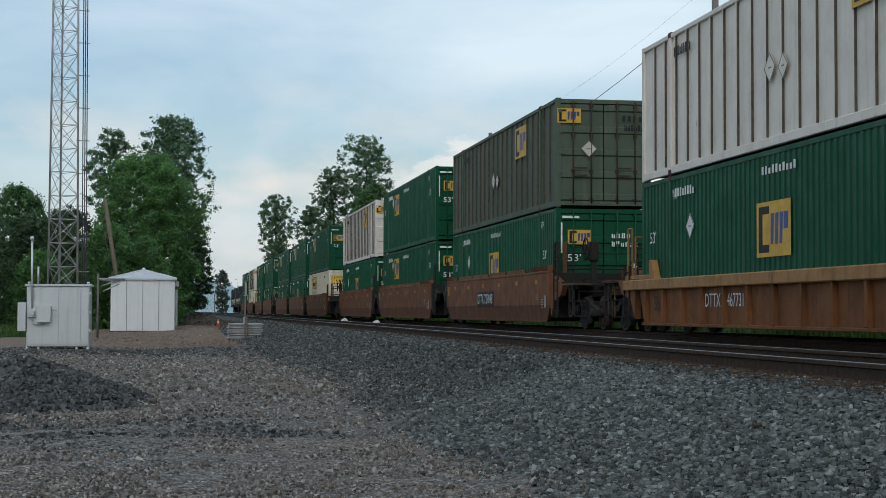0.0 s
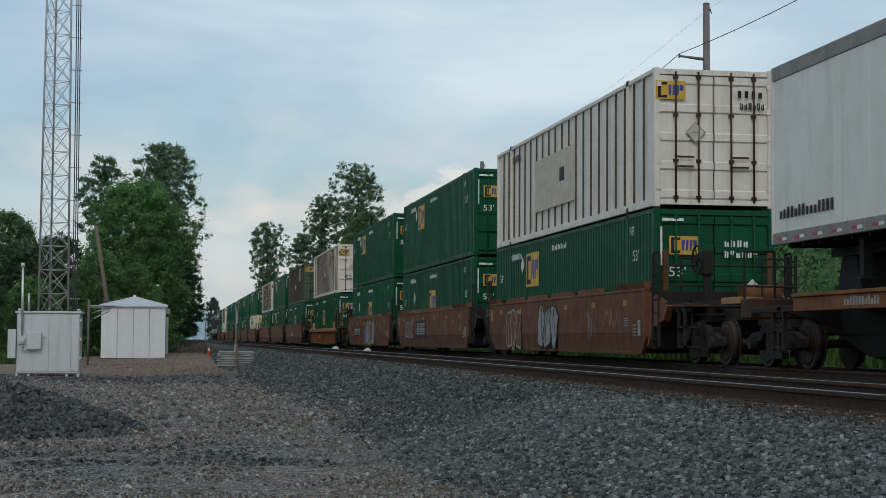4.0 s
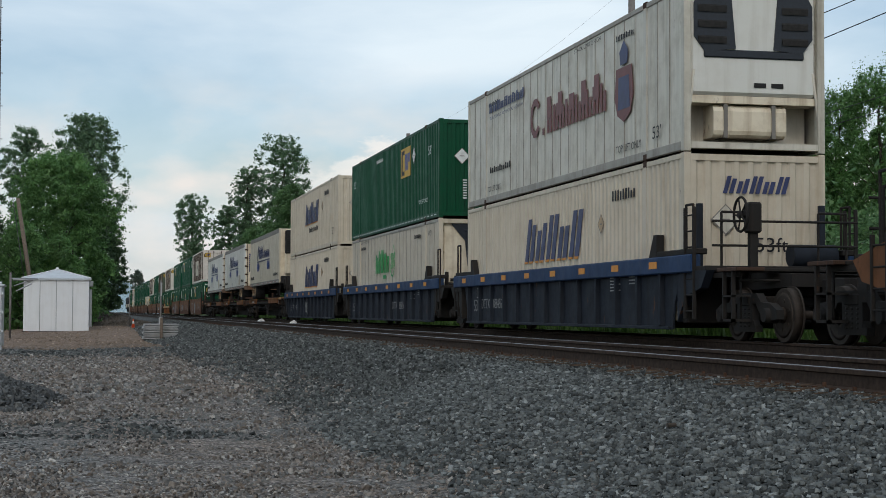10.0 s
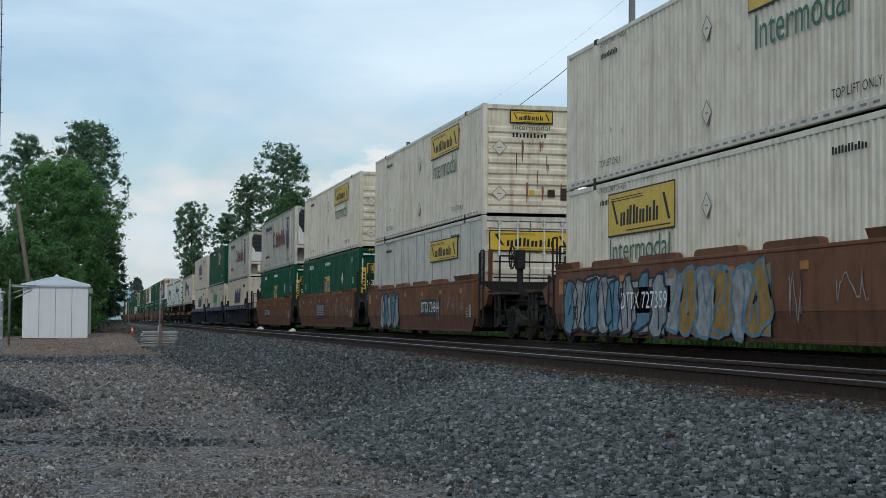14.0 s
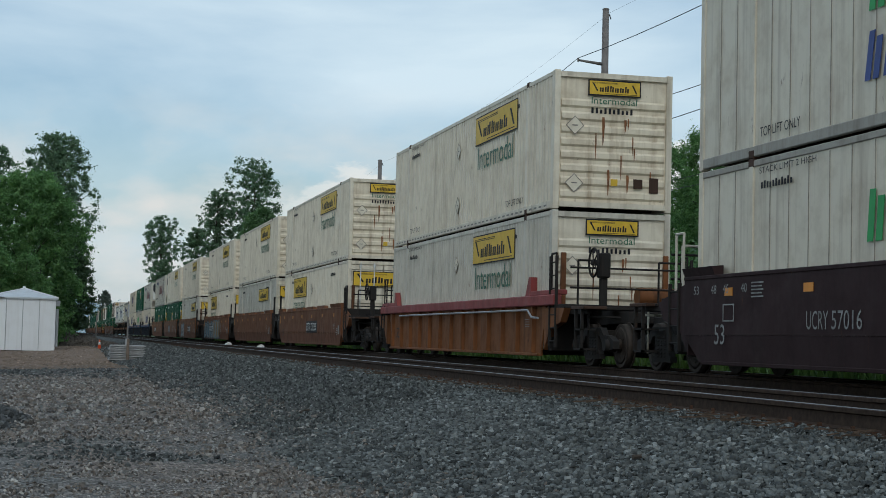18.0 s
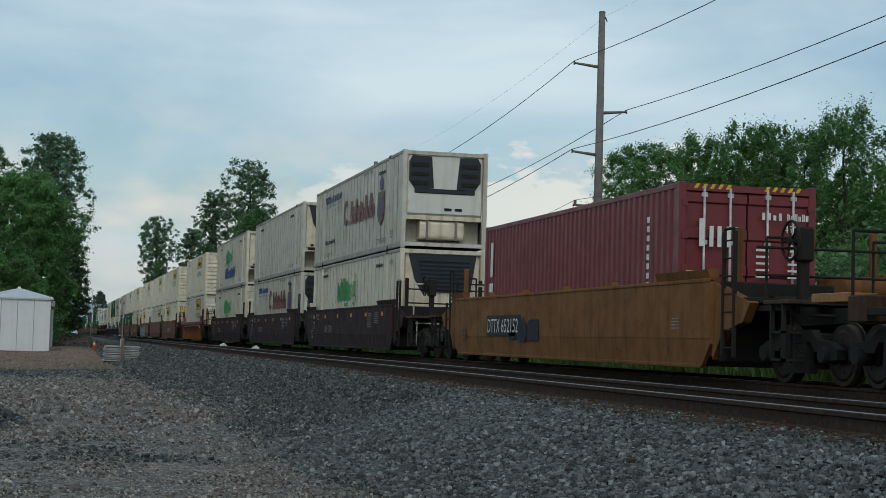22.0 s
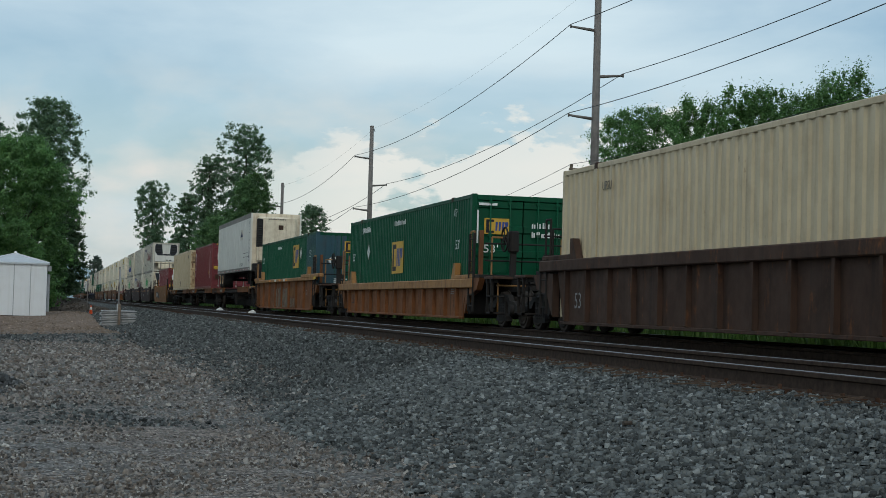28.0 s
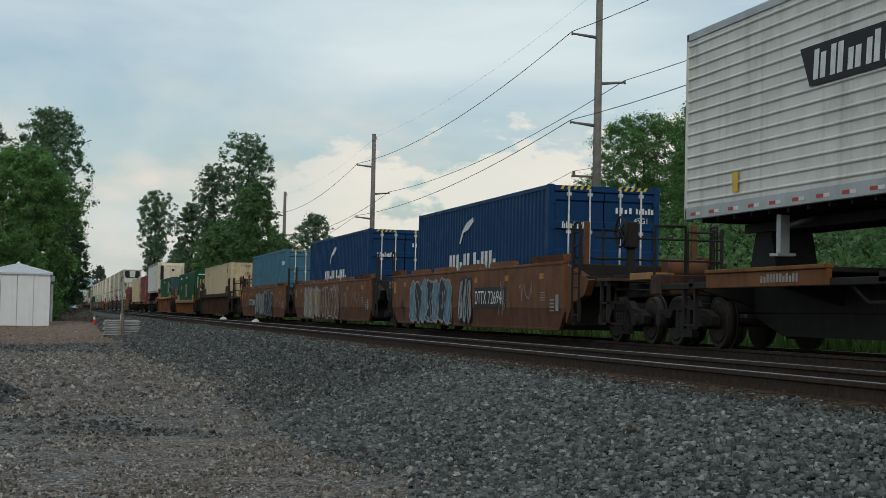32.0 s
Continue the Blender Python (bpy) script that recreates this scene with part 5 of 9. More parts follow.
def banded(bm, x, y0, y1, z0, z1, n, sgn, d=0.022):
    """A sheet wall folded into raised level bands."""
    pts = [(z0, d)]
    for k in range(n):
        c = z0 + (z1 - z0) * (k + 0.5) / n
        pts += [(c - 0.03, d), (c - 0.008, 0), (c + 0.008, 0), (c + 0.03, d)]
    pts.append((z1, d))
    a = [bm.verts.new((x - sgn * e, y0, z)) for z, e in pts]
    b = [bm.verts.new((x - sgn * e, y1, z)) for z, e in pts]
    for k in range(len(pts) - 1):
        bm.faces.new((a[k], a[k + 1], b[k + 1], b[k]))


def end_doors(t, L, W, H, mat, rod, rusty=None, ribs=4):
    """Two hinged doors with locking rods, closing the end that faces back."""
    y = -L / 2
    for s in (-1, 1):
        x0, x1 = sorted((s * 0.015, s * (W / 2 - 0.11)))
        bm = bmesh.new()
        out = [(y + 0.09, 0.17)]
        for k in range(ribs + 1):
            z = 0.27 + (H - 0.52) * k / ribs
            out += [(y + 0.05, z - 0.10), (y + 0.014, z - 0.07), (y + 0.014, z + 0.07), (y + 0.05, z + 0.10)]
        out += [(y + 0.09, H - 0.15)]
        prism(bm, out, "x", x0, x1)
        d = part("door", bm, rusty or mat, t)
        for f in (0.3, 0.72):
            bm = bmesh.new()
            xr = x0 + (x1 - x0) * f
            tube(bm, (xr, y - 0.012, 0.10), (xr, y - 0.012, H - 0.08), 0.022, 0.022, 7)
            for z in (0.2, H * 0.33, H * 0.66, H - 0.2):
                box(bm, xr - 0.05, xr + 0.05, y - 0.03, y + 0.02, z - 0.035, z + 0.035)
            part("lock_rod", bm, rod, d, "upright locking rod")
        bm = bmesh.new()
        xa, xb = sorted((x0 + (x1 - x0) * 0.3, x0 + (x1 - x0) * 0.62))
        box(bm, xa, xb, y - 0.05, y - 0.03, 1.02, 1.06)
        box(bm, xa, xb, y - 0.05, y - 0.03, 0.82, 0.86)
        part("door_handle", bm, rod, d)
        bm = bmesh.new()
        xe = s * (W / 2 - 0.10)
        box(bm, xe - 0.05, xe + 0.05, y - 0.02, y + 0.03, 0, 0.10)
        hinge = mesh_of("hinge", bm, mat)
        for k in range(5):
            part("hinge", hinge, None, d, "", pose(0, 0, 0.35 + (H - 0.75) * k / 4))


def end_front(t, L, W, H, mat):
    """A closed end with pressed horizontal ribs."""
    y = -L / 2
    bm = bmesh.new()
    box(bm, -W / 2 + 0.1, W / 2 - 0.1, y + 0.05, y + 0.1, 0.15, H - 0.12)
    e = part("end_wall", bm, mat, t)
    for k in range(8):
        z = 0.32 + (H - 1.0) * k / 7
        bm = bmesh.new()
        prism(bm, [(y + 0.052, z - 0.1), (y + 0.012, z - 0.05), (y + 0.012, z + 0.05), (y + 0.052, z + 0.1)], "x", -W / 2 + 0.16, W / 2 - 0.16)
        part("rib", bm, mat, e)


def end_folded(t, L, W, H, mat):
    """A closed end of upright folds."""
    y = -L / 2
    bm = bmesh.new()
    n, d = 9, 0.035
    x0, x1 = -W / 2 + 0.13, W / 2 - 0.13
    p = (x1 - x0) / n
    pts = []
    for k in range(n):
        a = x0 + p * k
        pts += [(a, y + 0.01), (a + p * 0.34, y + 0.01), (a + p * 0.5, y + 0.01 + d), (a + p * 0.84, y + 0.01 + d)]
    pts += [(x1, y + 0.01), (x1, y + 0.09), (x0, y + 0.09)]
    prism(bm, pts, "z", 0.15, H - 0.12)
    part("end_wall", bm, mat, t)


def end_reefer(t, L, W, H, style="two"):
    """A refrigeration unit in the recessed end: dark grilles, white casing, fuel tank below."""
    y = -L / 2
    bm = bmesh.new()
    box(bm, -W / 2 + 0.1, W / 2 - 0.1, y + 0.62, y + 0.68, 0.1, H - 0.08)
    part("end_wall", bm, "silver_white", t)
    bm = bmesh.new()
    box(bm, -W / 2 + 0.14, W / 2 - 0.14, y + (0.05 if style == "two" else 0.10), y + 0.62, 0.98, H - 0.10, 0.05)
    u = part("refrigeration_unit", bm, "clean_white" if style == "two" else "end_white", t, "white refrigeration unit casing")
    if style in ("cut", "wedge"):
        out = [(-0.92, H - 0.16), (1.03, H - 0.16), (1.03, 1.50), (-0.42, 1.50), (-0.50, 2.25)] if style == "cut" else [(-1.03, H - 0.16), (1.03, H - 0.16), (0.86, 1.62), (-0.62, 1.62), (-0.84, 2.0)]
        bm = bmesh.new()
        prism(bm, out, "y", y + 0.05, y + 0.11)
        g = part("grille", bm, "grille_blue", u, "dark blue-black air grille")
        for k in range(8):
            z = 1.68 + 0.12 * k
            a = -0.40 - (0.35 * max(0.0, (z - 2.25) / 0.5)) if style == "cut" else -0.62 - 0.2 * (z - 1.6)
            bm = bmesh.new()
            prism(bm, [(y + 0.012, z), (y + 0.052, z + 0.05), (y + 0.052, z + 0.065), (y + 0.012, z + 0.02)], "x", a + 0.06, 0.84)
            part("slat", bm, "grille_blue", g)
    spots = {"two": ((-1.10, -0.42), (0.44, 1.08)), "one": ((-1.0, 1.0),)}.get(style, ())
    for a, c in spots:
        bm = bmesh.new()
        out, inn = (a, c) if a < 0 else (c, a)
        q = 0.10 * (1 if out < 0 else -1)
        prism(bm, [(out + q, H - 0.16), (inn, H - 0.18), (inn + q * 0.8, 1.78), (out + 2 * q, 1.72), (out, 1.98), (out, H - 0.34)], "y", y + 0.02, y + 0.055)
        g = part("grille", bm, "grille_blue", u, "black air grille with level slats")
        bm = bmesh.new()
        for k in range(3):
            z = 1.86 + 0.27 * k
            prism(bm, [(y - 0.004, z), (y + 0.021, z + 0.06), (y + 0.021, z + 0.13), (y - 0.004, z + 0.10)], "x", a + 0.07, c - 0.09)
        part("slat", bm, "rubber", g)
    if spots:
        bm = bmesh.new()
        box(bm, -0.92, 0.92, y + 0.022, y + 0.055, 1.62, 1.76, 0.02)
        part("band", bm, "grille_blue", u)
    else:
        bm = bmesh.new()
        box(bm, -1.04, 1.04, y + 0.04, y + 0.12, 0.90, 1.0, 0.02)
        part("band", bm, "dark", u)
    for x in (0.0, 0.32):
        bm = bmesh.new()
        box(bm, x, x + 0.22, y + (0.034 if style == "two" else 0.085), y + 0.105, 1.12, 1.2)
        part("vent", bm, "dark", u)
    bm = bmesh.new()
    box(bm, -0.93, -0.80, y + 0.085, y + 0.105, 1.05, 1.14)
    part("socket", bm, "dark", u)
    bm = bmesh.new()
    prism(bm, [(y + 0.10 + 0.10 * (1 - math.cos(a)) if f else y + 0.58, 0.26 + 0.56 * q) for q, f, a in ((0, 0, 0), (0, 1, 1.57), (0.08, 1, 0.8), (0.2, 1, 0), (0.8, 1, 0), (0.92, 1, 0.8), (1, 1, 1.57), (1, 0, 0))], "x", -0.72, 0.62)
    part("fuel_tank", bm, "end_white", t, "stained cream fuel tank with two straps")
    for x in (-0.5, 0.38):
        bm = bmesh.new()
        box(bm, x - 0.035, x + 0.035, y + 0.085, y + 0.5, 0.25, 0.83)
        part("strap", bm, "trailer_rail", t)
    bm = bmesh.new()
    box(bm, -W / 2 + 0.1, W / 2 - 0.1, y + 0.08, y + 0.5, 0.84, 0.97)
    part("ledge", bm, "end_white", t)
    for s in (-1, 1):
        bm = bmesh.new()
        tube(bm, (s * (W / 2 - 0.14), y + 0.05, H - 0.1), (s * (W / 2 - 0.05), y + 0.6, 1.5), 0.025)
        part("frame_brace", bm, "silver_white", t)
        bm = bmesh.new()
        tube(bm, (s * (W / 2 - 0.06), y + 0.05, 0.2), (s * (W / 2 - 0.20), y + 0.05, 1.4), 0.025)
        part("frame_brace", bm, "silver_white", t)


def container(name, label, L, W, H, wall, side="corr", end="door", rail=None, post=None, pitch=0.28, end_mat=None, rod="rod", group="containers on the train"):
    t = thing(name, label, "container", group)
    rail, post = rail or wall, post or wall
    w, l = W / 2, L / 2
    for s in (-1, 1):
        bm = bmesh.new()
        if side == "corr":
            corrugated(bm, s * (w - 0.006), -l + 0.15, l - 0.15, 0.15, H - 0.09, pitch, 0.022 if wall == "emp_green" else 0.032, s)
        elif side == "rib":
            ribbed(bm, s * (w - 0.004), -l + 0.15, l - 0.15, 0.15, H - 0.09, pitch, s)
        else:
            ribbed(bm, s * (w - 0.010), -l + 0.15, l - 0.15, 0.15, H - 0.09, pitch, s, 0.022, 0.012)
        part("side_panel", bm, wall, t)
        # a thin darker strip along one side of each post
        if side in ("rib", "flat") and s < 0:
            n = max(1, round((L - 0.3) / pitch))
            bm = bmesh.new()
            for k in range(1, n):
                c = -l + 0.15 + (L - 0.3) * k / n
                if side == "rib":
                    box(bm, -w + 0.004, -w + 0.048, c - 0.046, c - 0.0395, 0.19, H - 0.12)
                else:
                    box(bm, -w + 0.010, -w + 0.02, c - 0.019, c - 0.012, 0.19, H - 0.12)
            part("post_seam", bm, "seam_brown" if side == "rib" else "seam_grey", t, "thin dark seam beside each post")["kind"] = "stuff"
        bm = bmesh.new()
        xa, xb = sorted((s * w, s * (w - 0.09)))
        box(bm, xa, xb, -l + 0.15, l - 0.15, H - 0.11, H - 0.012, 0.012)
        part("top_rail", bm, rail, t)
        bm = bmesh.new()
        box(bm, xa, xb, -l + 0.15, l - 0.15, 0.022, 0.18, 0.012)
        part("bottom_rail", bm, rail, t)
        for e in (-1, 1):
            bm = bmesh.new()
            ya, yb = sorted((e * l, e * (l - 0.15)))
            xa2, xb2 = sorted((s * w, s * (w - 0.13)))
            box(bm, xa2, xb2, ya, yb, 0, H, 0.01)
            part("corner_post", bm, post, t)
            if L > 14:
                bm = bmesh.new()
                yc = e * (l - 1.98)
                box(bm, *sorted((s * (w + 0.006), s * (w - 0.06))), yc - 0.075, yc + 0.075, 0.16, H - 0.09, 0.008)
                lp = part("lift_post", bm, post, t)
                bm = bmesh.new()
                box(bm, *sorted((s * (w + 0.008), s * (w - 0.16))), yc - 0.09, yc + 0.09, H - 0.11, H + 0.012, 0.01)
                box(bm, *sorted((s * (w + 0.008), s * (w - 0.16))), yc - 0.09, yc + 0.09, -0.004, 0.12, 0.01)
                part("casting", bm, "grimy_brown", lp, "rusty lifting casting")
    bm = bmesh.new()
    box(bm, -w + 0.08, w - 0.08, -l + 0.12, l - 0.12, H - 0.05, H - 0.015)
    part("roof", bm, wall, t)
    bm = bmesh.new()
    under = [(l - 0.15, 0.15), (-l + 0.15, 0.15)]
    for k in range(int((L - 0.6) / 0.6)):
        y = -l + 0.3 + 0.6 * k
        under += [(y, 0.10), (y, 0.07), (y + 0.05, 0.07), (y + 0.05, 0.10)]
    prism(bm, under + [(l - 0.15, 0.10)], "x", -w + 0.09, w - 0.09)
    part("floor", bm, "grimy_brown", t)
    bm = bmesh.new()
    box(bm, -w + 0.13, w - 0.13, l - 0.09, l - 0.05, 0.10, H - 0.05)
    part("far_end_wall", bm, wall, t)
    bm = bmesh.new()
    box(bm, -w + 0.13, w - 0.13, -l + 0.0, -l + 0.12, H - 0.14, H - 0.03)
    part("header", bm, post, t)
    bm = bmesh.new()
    box(bm, -w + 0.13, w - 0.13, -l + 0.0, -l + 0.12, 0.05, 0.16)
    part("door_sill", bm, post, t)
    if end == "door":
        end_doors(t, L, W, H, end_mat or wall, rod)
    elif end == "front":
        end_front(t, L, W, H, end_mat or wall)
    elif end == "folded":
        end_folded(t, L, W, H, end_mat or wall)
    else:
        end_reefer(t, L, W, H, end)
    return t


PROTO = {}
L53, W53, HC = 16.15, 2.59, 2.896
L40, W40 = 12.19, 2.44


def small_marks(t, mat, L, W, face="side"):
    """The usual small stencils: unit number by both lift posts, size, stacking notes."""
    for u in (2.35, L - 3.6):
        decal(t, "number_mark", bars(u, 2.44, u + 1.05, 2.55, 11, 0, 0.5, int(u * 10)), face, mat, L, W)
    letter(t, "TOP LIFT ONLY", face, L - 3.6, 0.28, L - 2.15, 0.42, mat, L, W)
    letter(t, "TOP LIFT ONLY", face, 2.3, 0.28, 3.6, 0.42, mat, L, W)


def emp_logo(t, u, v, s, L, W, face="side", ratio=0.60):
    """A yellow panel with a dark bracket and blue strokes."""
    k = s * ratio
    decal(t, "logo_panel", [rect(u, v, u + s, v + k)], face, "decal_emp", L, W, 0.010, "yellow square sign")
    decal(t, "logo_mark", [rect(u + s * 0.07, v + k * 0.08, u + s * 0.18, v + k * 0.92), rect(u + s * 0.18, v + k * 0.08, u + s * 0.38, v + k * 0.22), rect(u + s * 0.18, v + k * 0.78, u + s * 0.38, v + k * 0.92)], face, "decal_black", L, W, 0.014)
    blue = [[(u + s * (0.43 + 0.13 * j), v + k * 0.22), (u + s * (0.50 + 0.13 * j), v + k * 0.22), (u + s * (0.53 + 0.13 * j), v + k * 0.78), (u + s * (0.44 + 0.13 * j), v + k * 0.78)] for j in range(3)]
    decal(t, "logo_stroke", blue + [rect(u + s * 0.81, v + k * 0.48, u + s * 0.93, v + k * 0.78)], face, "decal_blue", L, W, 0.014)


def proto(key, make):
    if key not in PROTO:
        PROTO[key] = make()
    return PROTO[key]


# ---- the kinds of container ----
def emp(logo_u, up=False, spot=3.3):
    def make():
        t = container("container", "dark green corrugated steel container with a yellow square sign", L53, W53, HC, "emp_green", "corr", "door", pitch=0.235, rod="emp_green")
        emp_logo(t, logo_u, 1.62 if up else 1.08, 1.55, L53, W53)
        decal(t, "hazard_diamond", [diamond(3.68, 2.25, 0.25) if up else diamond(spot, 1.82, 0.25)], "side", "decal_white", L53, W53, 0.010, "pale diamond placard")
        decal(t, "number_mark", bars(2.35, 2.45, 3.6, 2.62, 8, 0, 0.5, 2), "side", "decal_white", L53, W53)
        decal(t, "owner_mark", bars(7.2, 2.48, 8.8, 2.62, 10, 0, 0.5, 3), "side", "decal_white", L53, W53)
        for u in (0.65, L53 - 1.5):
            letter(t, "53'", "side", u, 1.58 if not up else 1.85, u + 0.42, 1.82 if not up else 2.09, "decal_white", L53, W53)
        for u in (2.2, L53 - 1.75):
            letter(t, "WTP", "side", u, 2.40, u + 0.34, 2.6, "decal_white", L53, W53)
        emp_logo(t, 0.31, 1.93, 0.64, L53, W53, "end")
        letter(t, "53'", "end", 0.30, 1.48, 0.66, 1.68, "decal_white", L53, W53, 0.03)
        letter(t, "WARNING", "end", 1.5, 0.86, 2.0, 0.94, "decal_white", L53, W53, 0.03)
        letter(t, "HIGH CUBE", "end", 1.5, 0.74, 2.0, 0.82, "decal_white", L53, W53, 0.03)
        decal(t, "end_stencil", bars(1.5, 2.1, 2.05, 2.24, 4, 0, 0.35, 5) + bars(1.5, 1.88, 2.25, 2.02, 6, 0, 0.35, 6) + [diamond(2.1, 1.25, 0.2), rect(0.16, 2.62, 0.62, 2.68), rect(0.12, 1.7, 0.16, 2.5)], "end", "decal_white", L53, W53, 0.03)
        return t
    return make


def emp_front():
    """The same box turned with its closed end back, with a white-dashed bottom rail."""
    t = container("container", "dark green corrugated steel container with its closed end showing", L53, W53, HC, "emp_green", "corr", "folded", pitch=0.235)
    emp_logo(t, 10.24, 1.58, 1.58, L53, W53)
    decal(t, "hazard_diamond", [diamond(12.4, 2.15, 0.26)], "side", "decal_white", L53, W53, 0.012, "pale diamond placard")
    decal(t, "rail_dash", [rect(0.5 + 0.5 * k, 0.09, 0.75 + 0.5 * k, 0.125) for k in range(31)], "side", "decal_white", L53, W53, 0.004)
    decal(t, "owner_mark", bars(5.6, 2.48, 6.9, 2.60, 10, 0, 0.5, 3), "side", "decal_white", L53, W53)
    for u in (0.65, L53 - 1.5):
        letter(t, "53'", "side", u, 1.95, u + 0.45, 2.22, "decal_white", L53, W53)
    letter(t, "TOP LIFT ONLY", "side", 13.2, 0.55, 14.6, 0.68, "decal_white", L53, W53)
    emp_logo(t, 1.10, 2.12, 0.72, L53, W53, "end")
    letter(t, "53'", "end", 1.26, 1.63, 1.62, 1.83, "decal_white", L53, W53, 0.0)
    decal(t, "hazard_diamond", [diamond(0.68, 1.80, 0.24)], "end", "decal_white", L53, W53, 0.002, "pale diamond placard")
    decal(t, "end_stencil", [rect(0.71, 1.08 - 0.075 * k, 0.83, 1.115 - 0.075 * k) for k in range(8)] + [rect(0.90, 1.08 - 0.075 * k, 1.22 - 0.05 * (k % 3), 1.115 - 0.075 * k) for k in range(8)], "end", "decal_white", L53, W53, 0.0)
    return t


def emp_sheet(wall, label, patch=False, rail=None):
    def make():
        t = container("container", label, L53, W53, HC, wall, "rib", "door", rail=rail, post=wall, pitch=0.71, end_mat=wall, rod="grimy_brown")
        if patch:
            decal(t, "stained_patch", [rect(5.2, 0.7, 9.5, 2.1)], "side", "patch_tan", L53, W53, 0.008, "tan patch where a sign was removed")
            decal(t, "mark", [rect(8.0, 1.3, 8.5, 1.65)], "side", "decal_black", L53, W53, 0.012)
        else:
            emp_logo(t, 10.95, 1.72, 1.5, L53, W53)
            decal(t, "hazard_diamond", [diamond(7.6, 1.35, 0.26), diamond(8.2, 1.3, 0.22)], "side", "emp_white", L53, W53)
        emp_logo(t, 0.03, 2.23, 0.64, L53, W53, "end")
        decal(t, "hazard_diamond", [diamond(0.88, 1.55, 0.22)], "end", "silver_white", L53, W53, 0.03)
        decal(t, "number_mark", bars(1.8, 2.3, 2.4, 2.45, 4, 0, 0.5, 2) + bars(1.85, 2.05, 2.4, 2.2, 6, 0, 0.3, 4), "end", "decal_black", L53, W53, 0.03)
        decal(t, "number_mark", bars(2.3, 2.35, 3.4, 2.55, 9, 0, 0.5, 2), "side", "decal_black", L53, W53)
        return t
    return make


def hunt_sign(t, u0, u1, v0, v1, face, L=L53, W=W53):
    """A yellow sign with a dark border, scrolls and a word in bars."""
    decal(t, "sign_border", [rect(u0 - 0.03, v0 - 0.03, u1 + 0.03, v1 + 0.03)], face, "decal_black", L, W, 0.010)
    decal(t, "sign_panel", [rect(u0, v0, u1, v1)], face, "decal_yellow", L, W, 0.014, "yellow sign")
    h = v1 - v0
    w = u1 - u0
    marks = bars(u0 + 0.20 * w, v0 + 0.2 * h, u1 - 0.2 * w, v0 + 0.66 * h, 6, 0.06, 0.25, 9)
    marks += [rect(u0 + 0.05 * w, v0 + h * (0.58 + 0.06 * k), u0 + 0.55 * w, v0 + h * (0.60 + 0.06 * k)) for k in range(4, 6)]
    marks += [[(u0 + 0.05 * w, v0 + 0.85 * h), (u0 + 0.08 * w, v0 + 0.85 * h), (u0 + 0.17 * w, v0 + 0.25 * h), (u0 + 0.14 * w, v0 + 0.25 * h)], [(u1 - 0.16 * w, v0 + 0.8 * h), (u1 - 0.13 * w, v0 + 0.8 * h), (u1 - 0.05 * w, v0 + 0.18 * h), (u1 - 0.08 * w, v0 + 0.18 * h)], rect(u0 + 0.3 * w, v0 + 0.06 * h, u1 - 0.05 * w, v0 + 0.09 * h)]
    decal(t, "sign_mark", marks, face, "decal_black", L, W, 0.018)


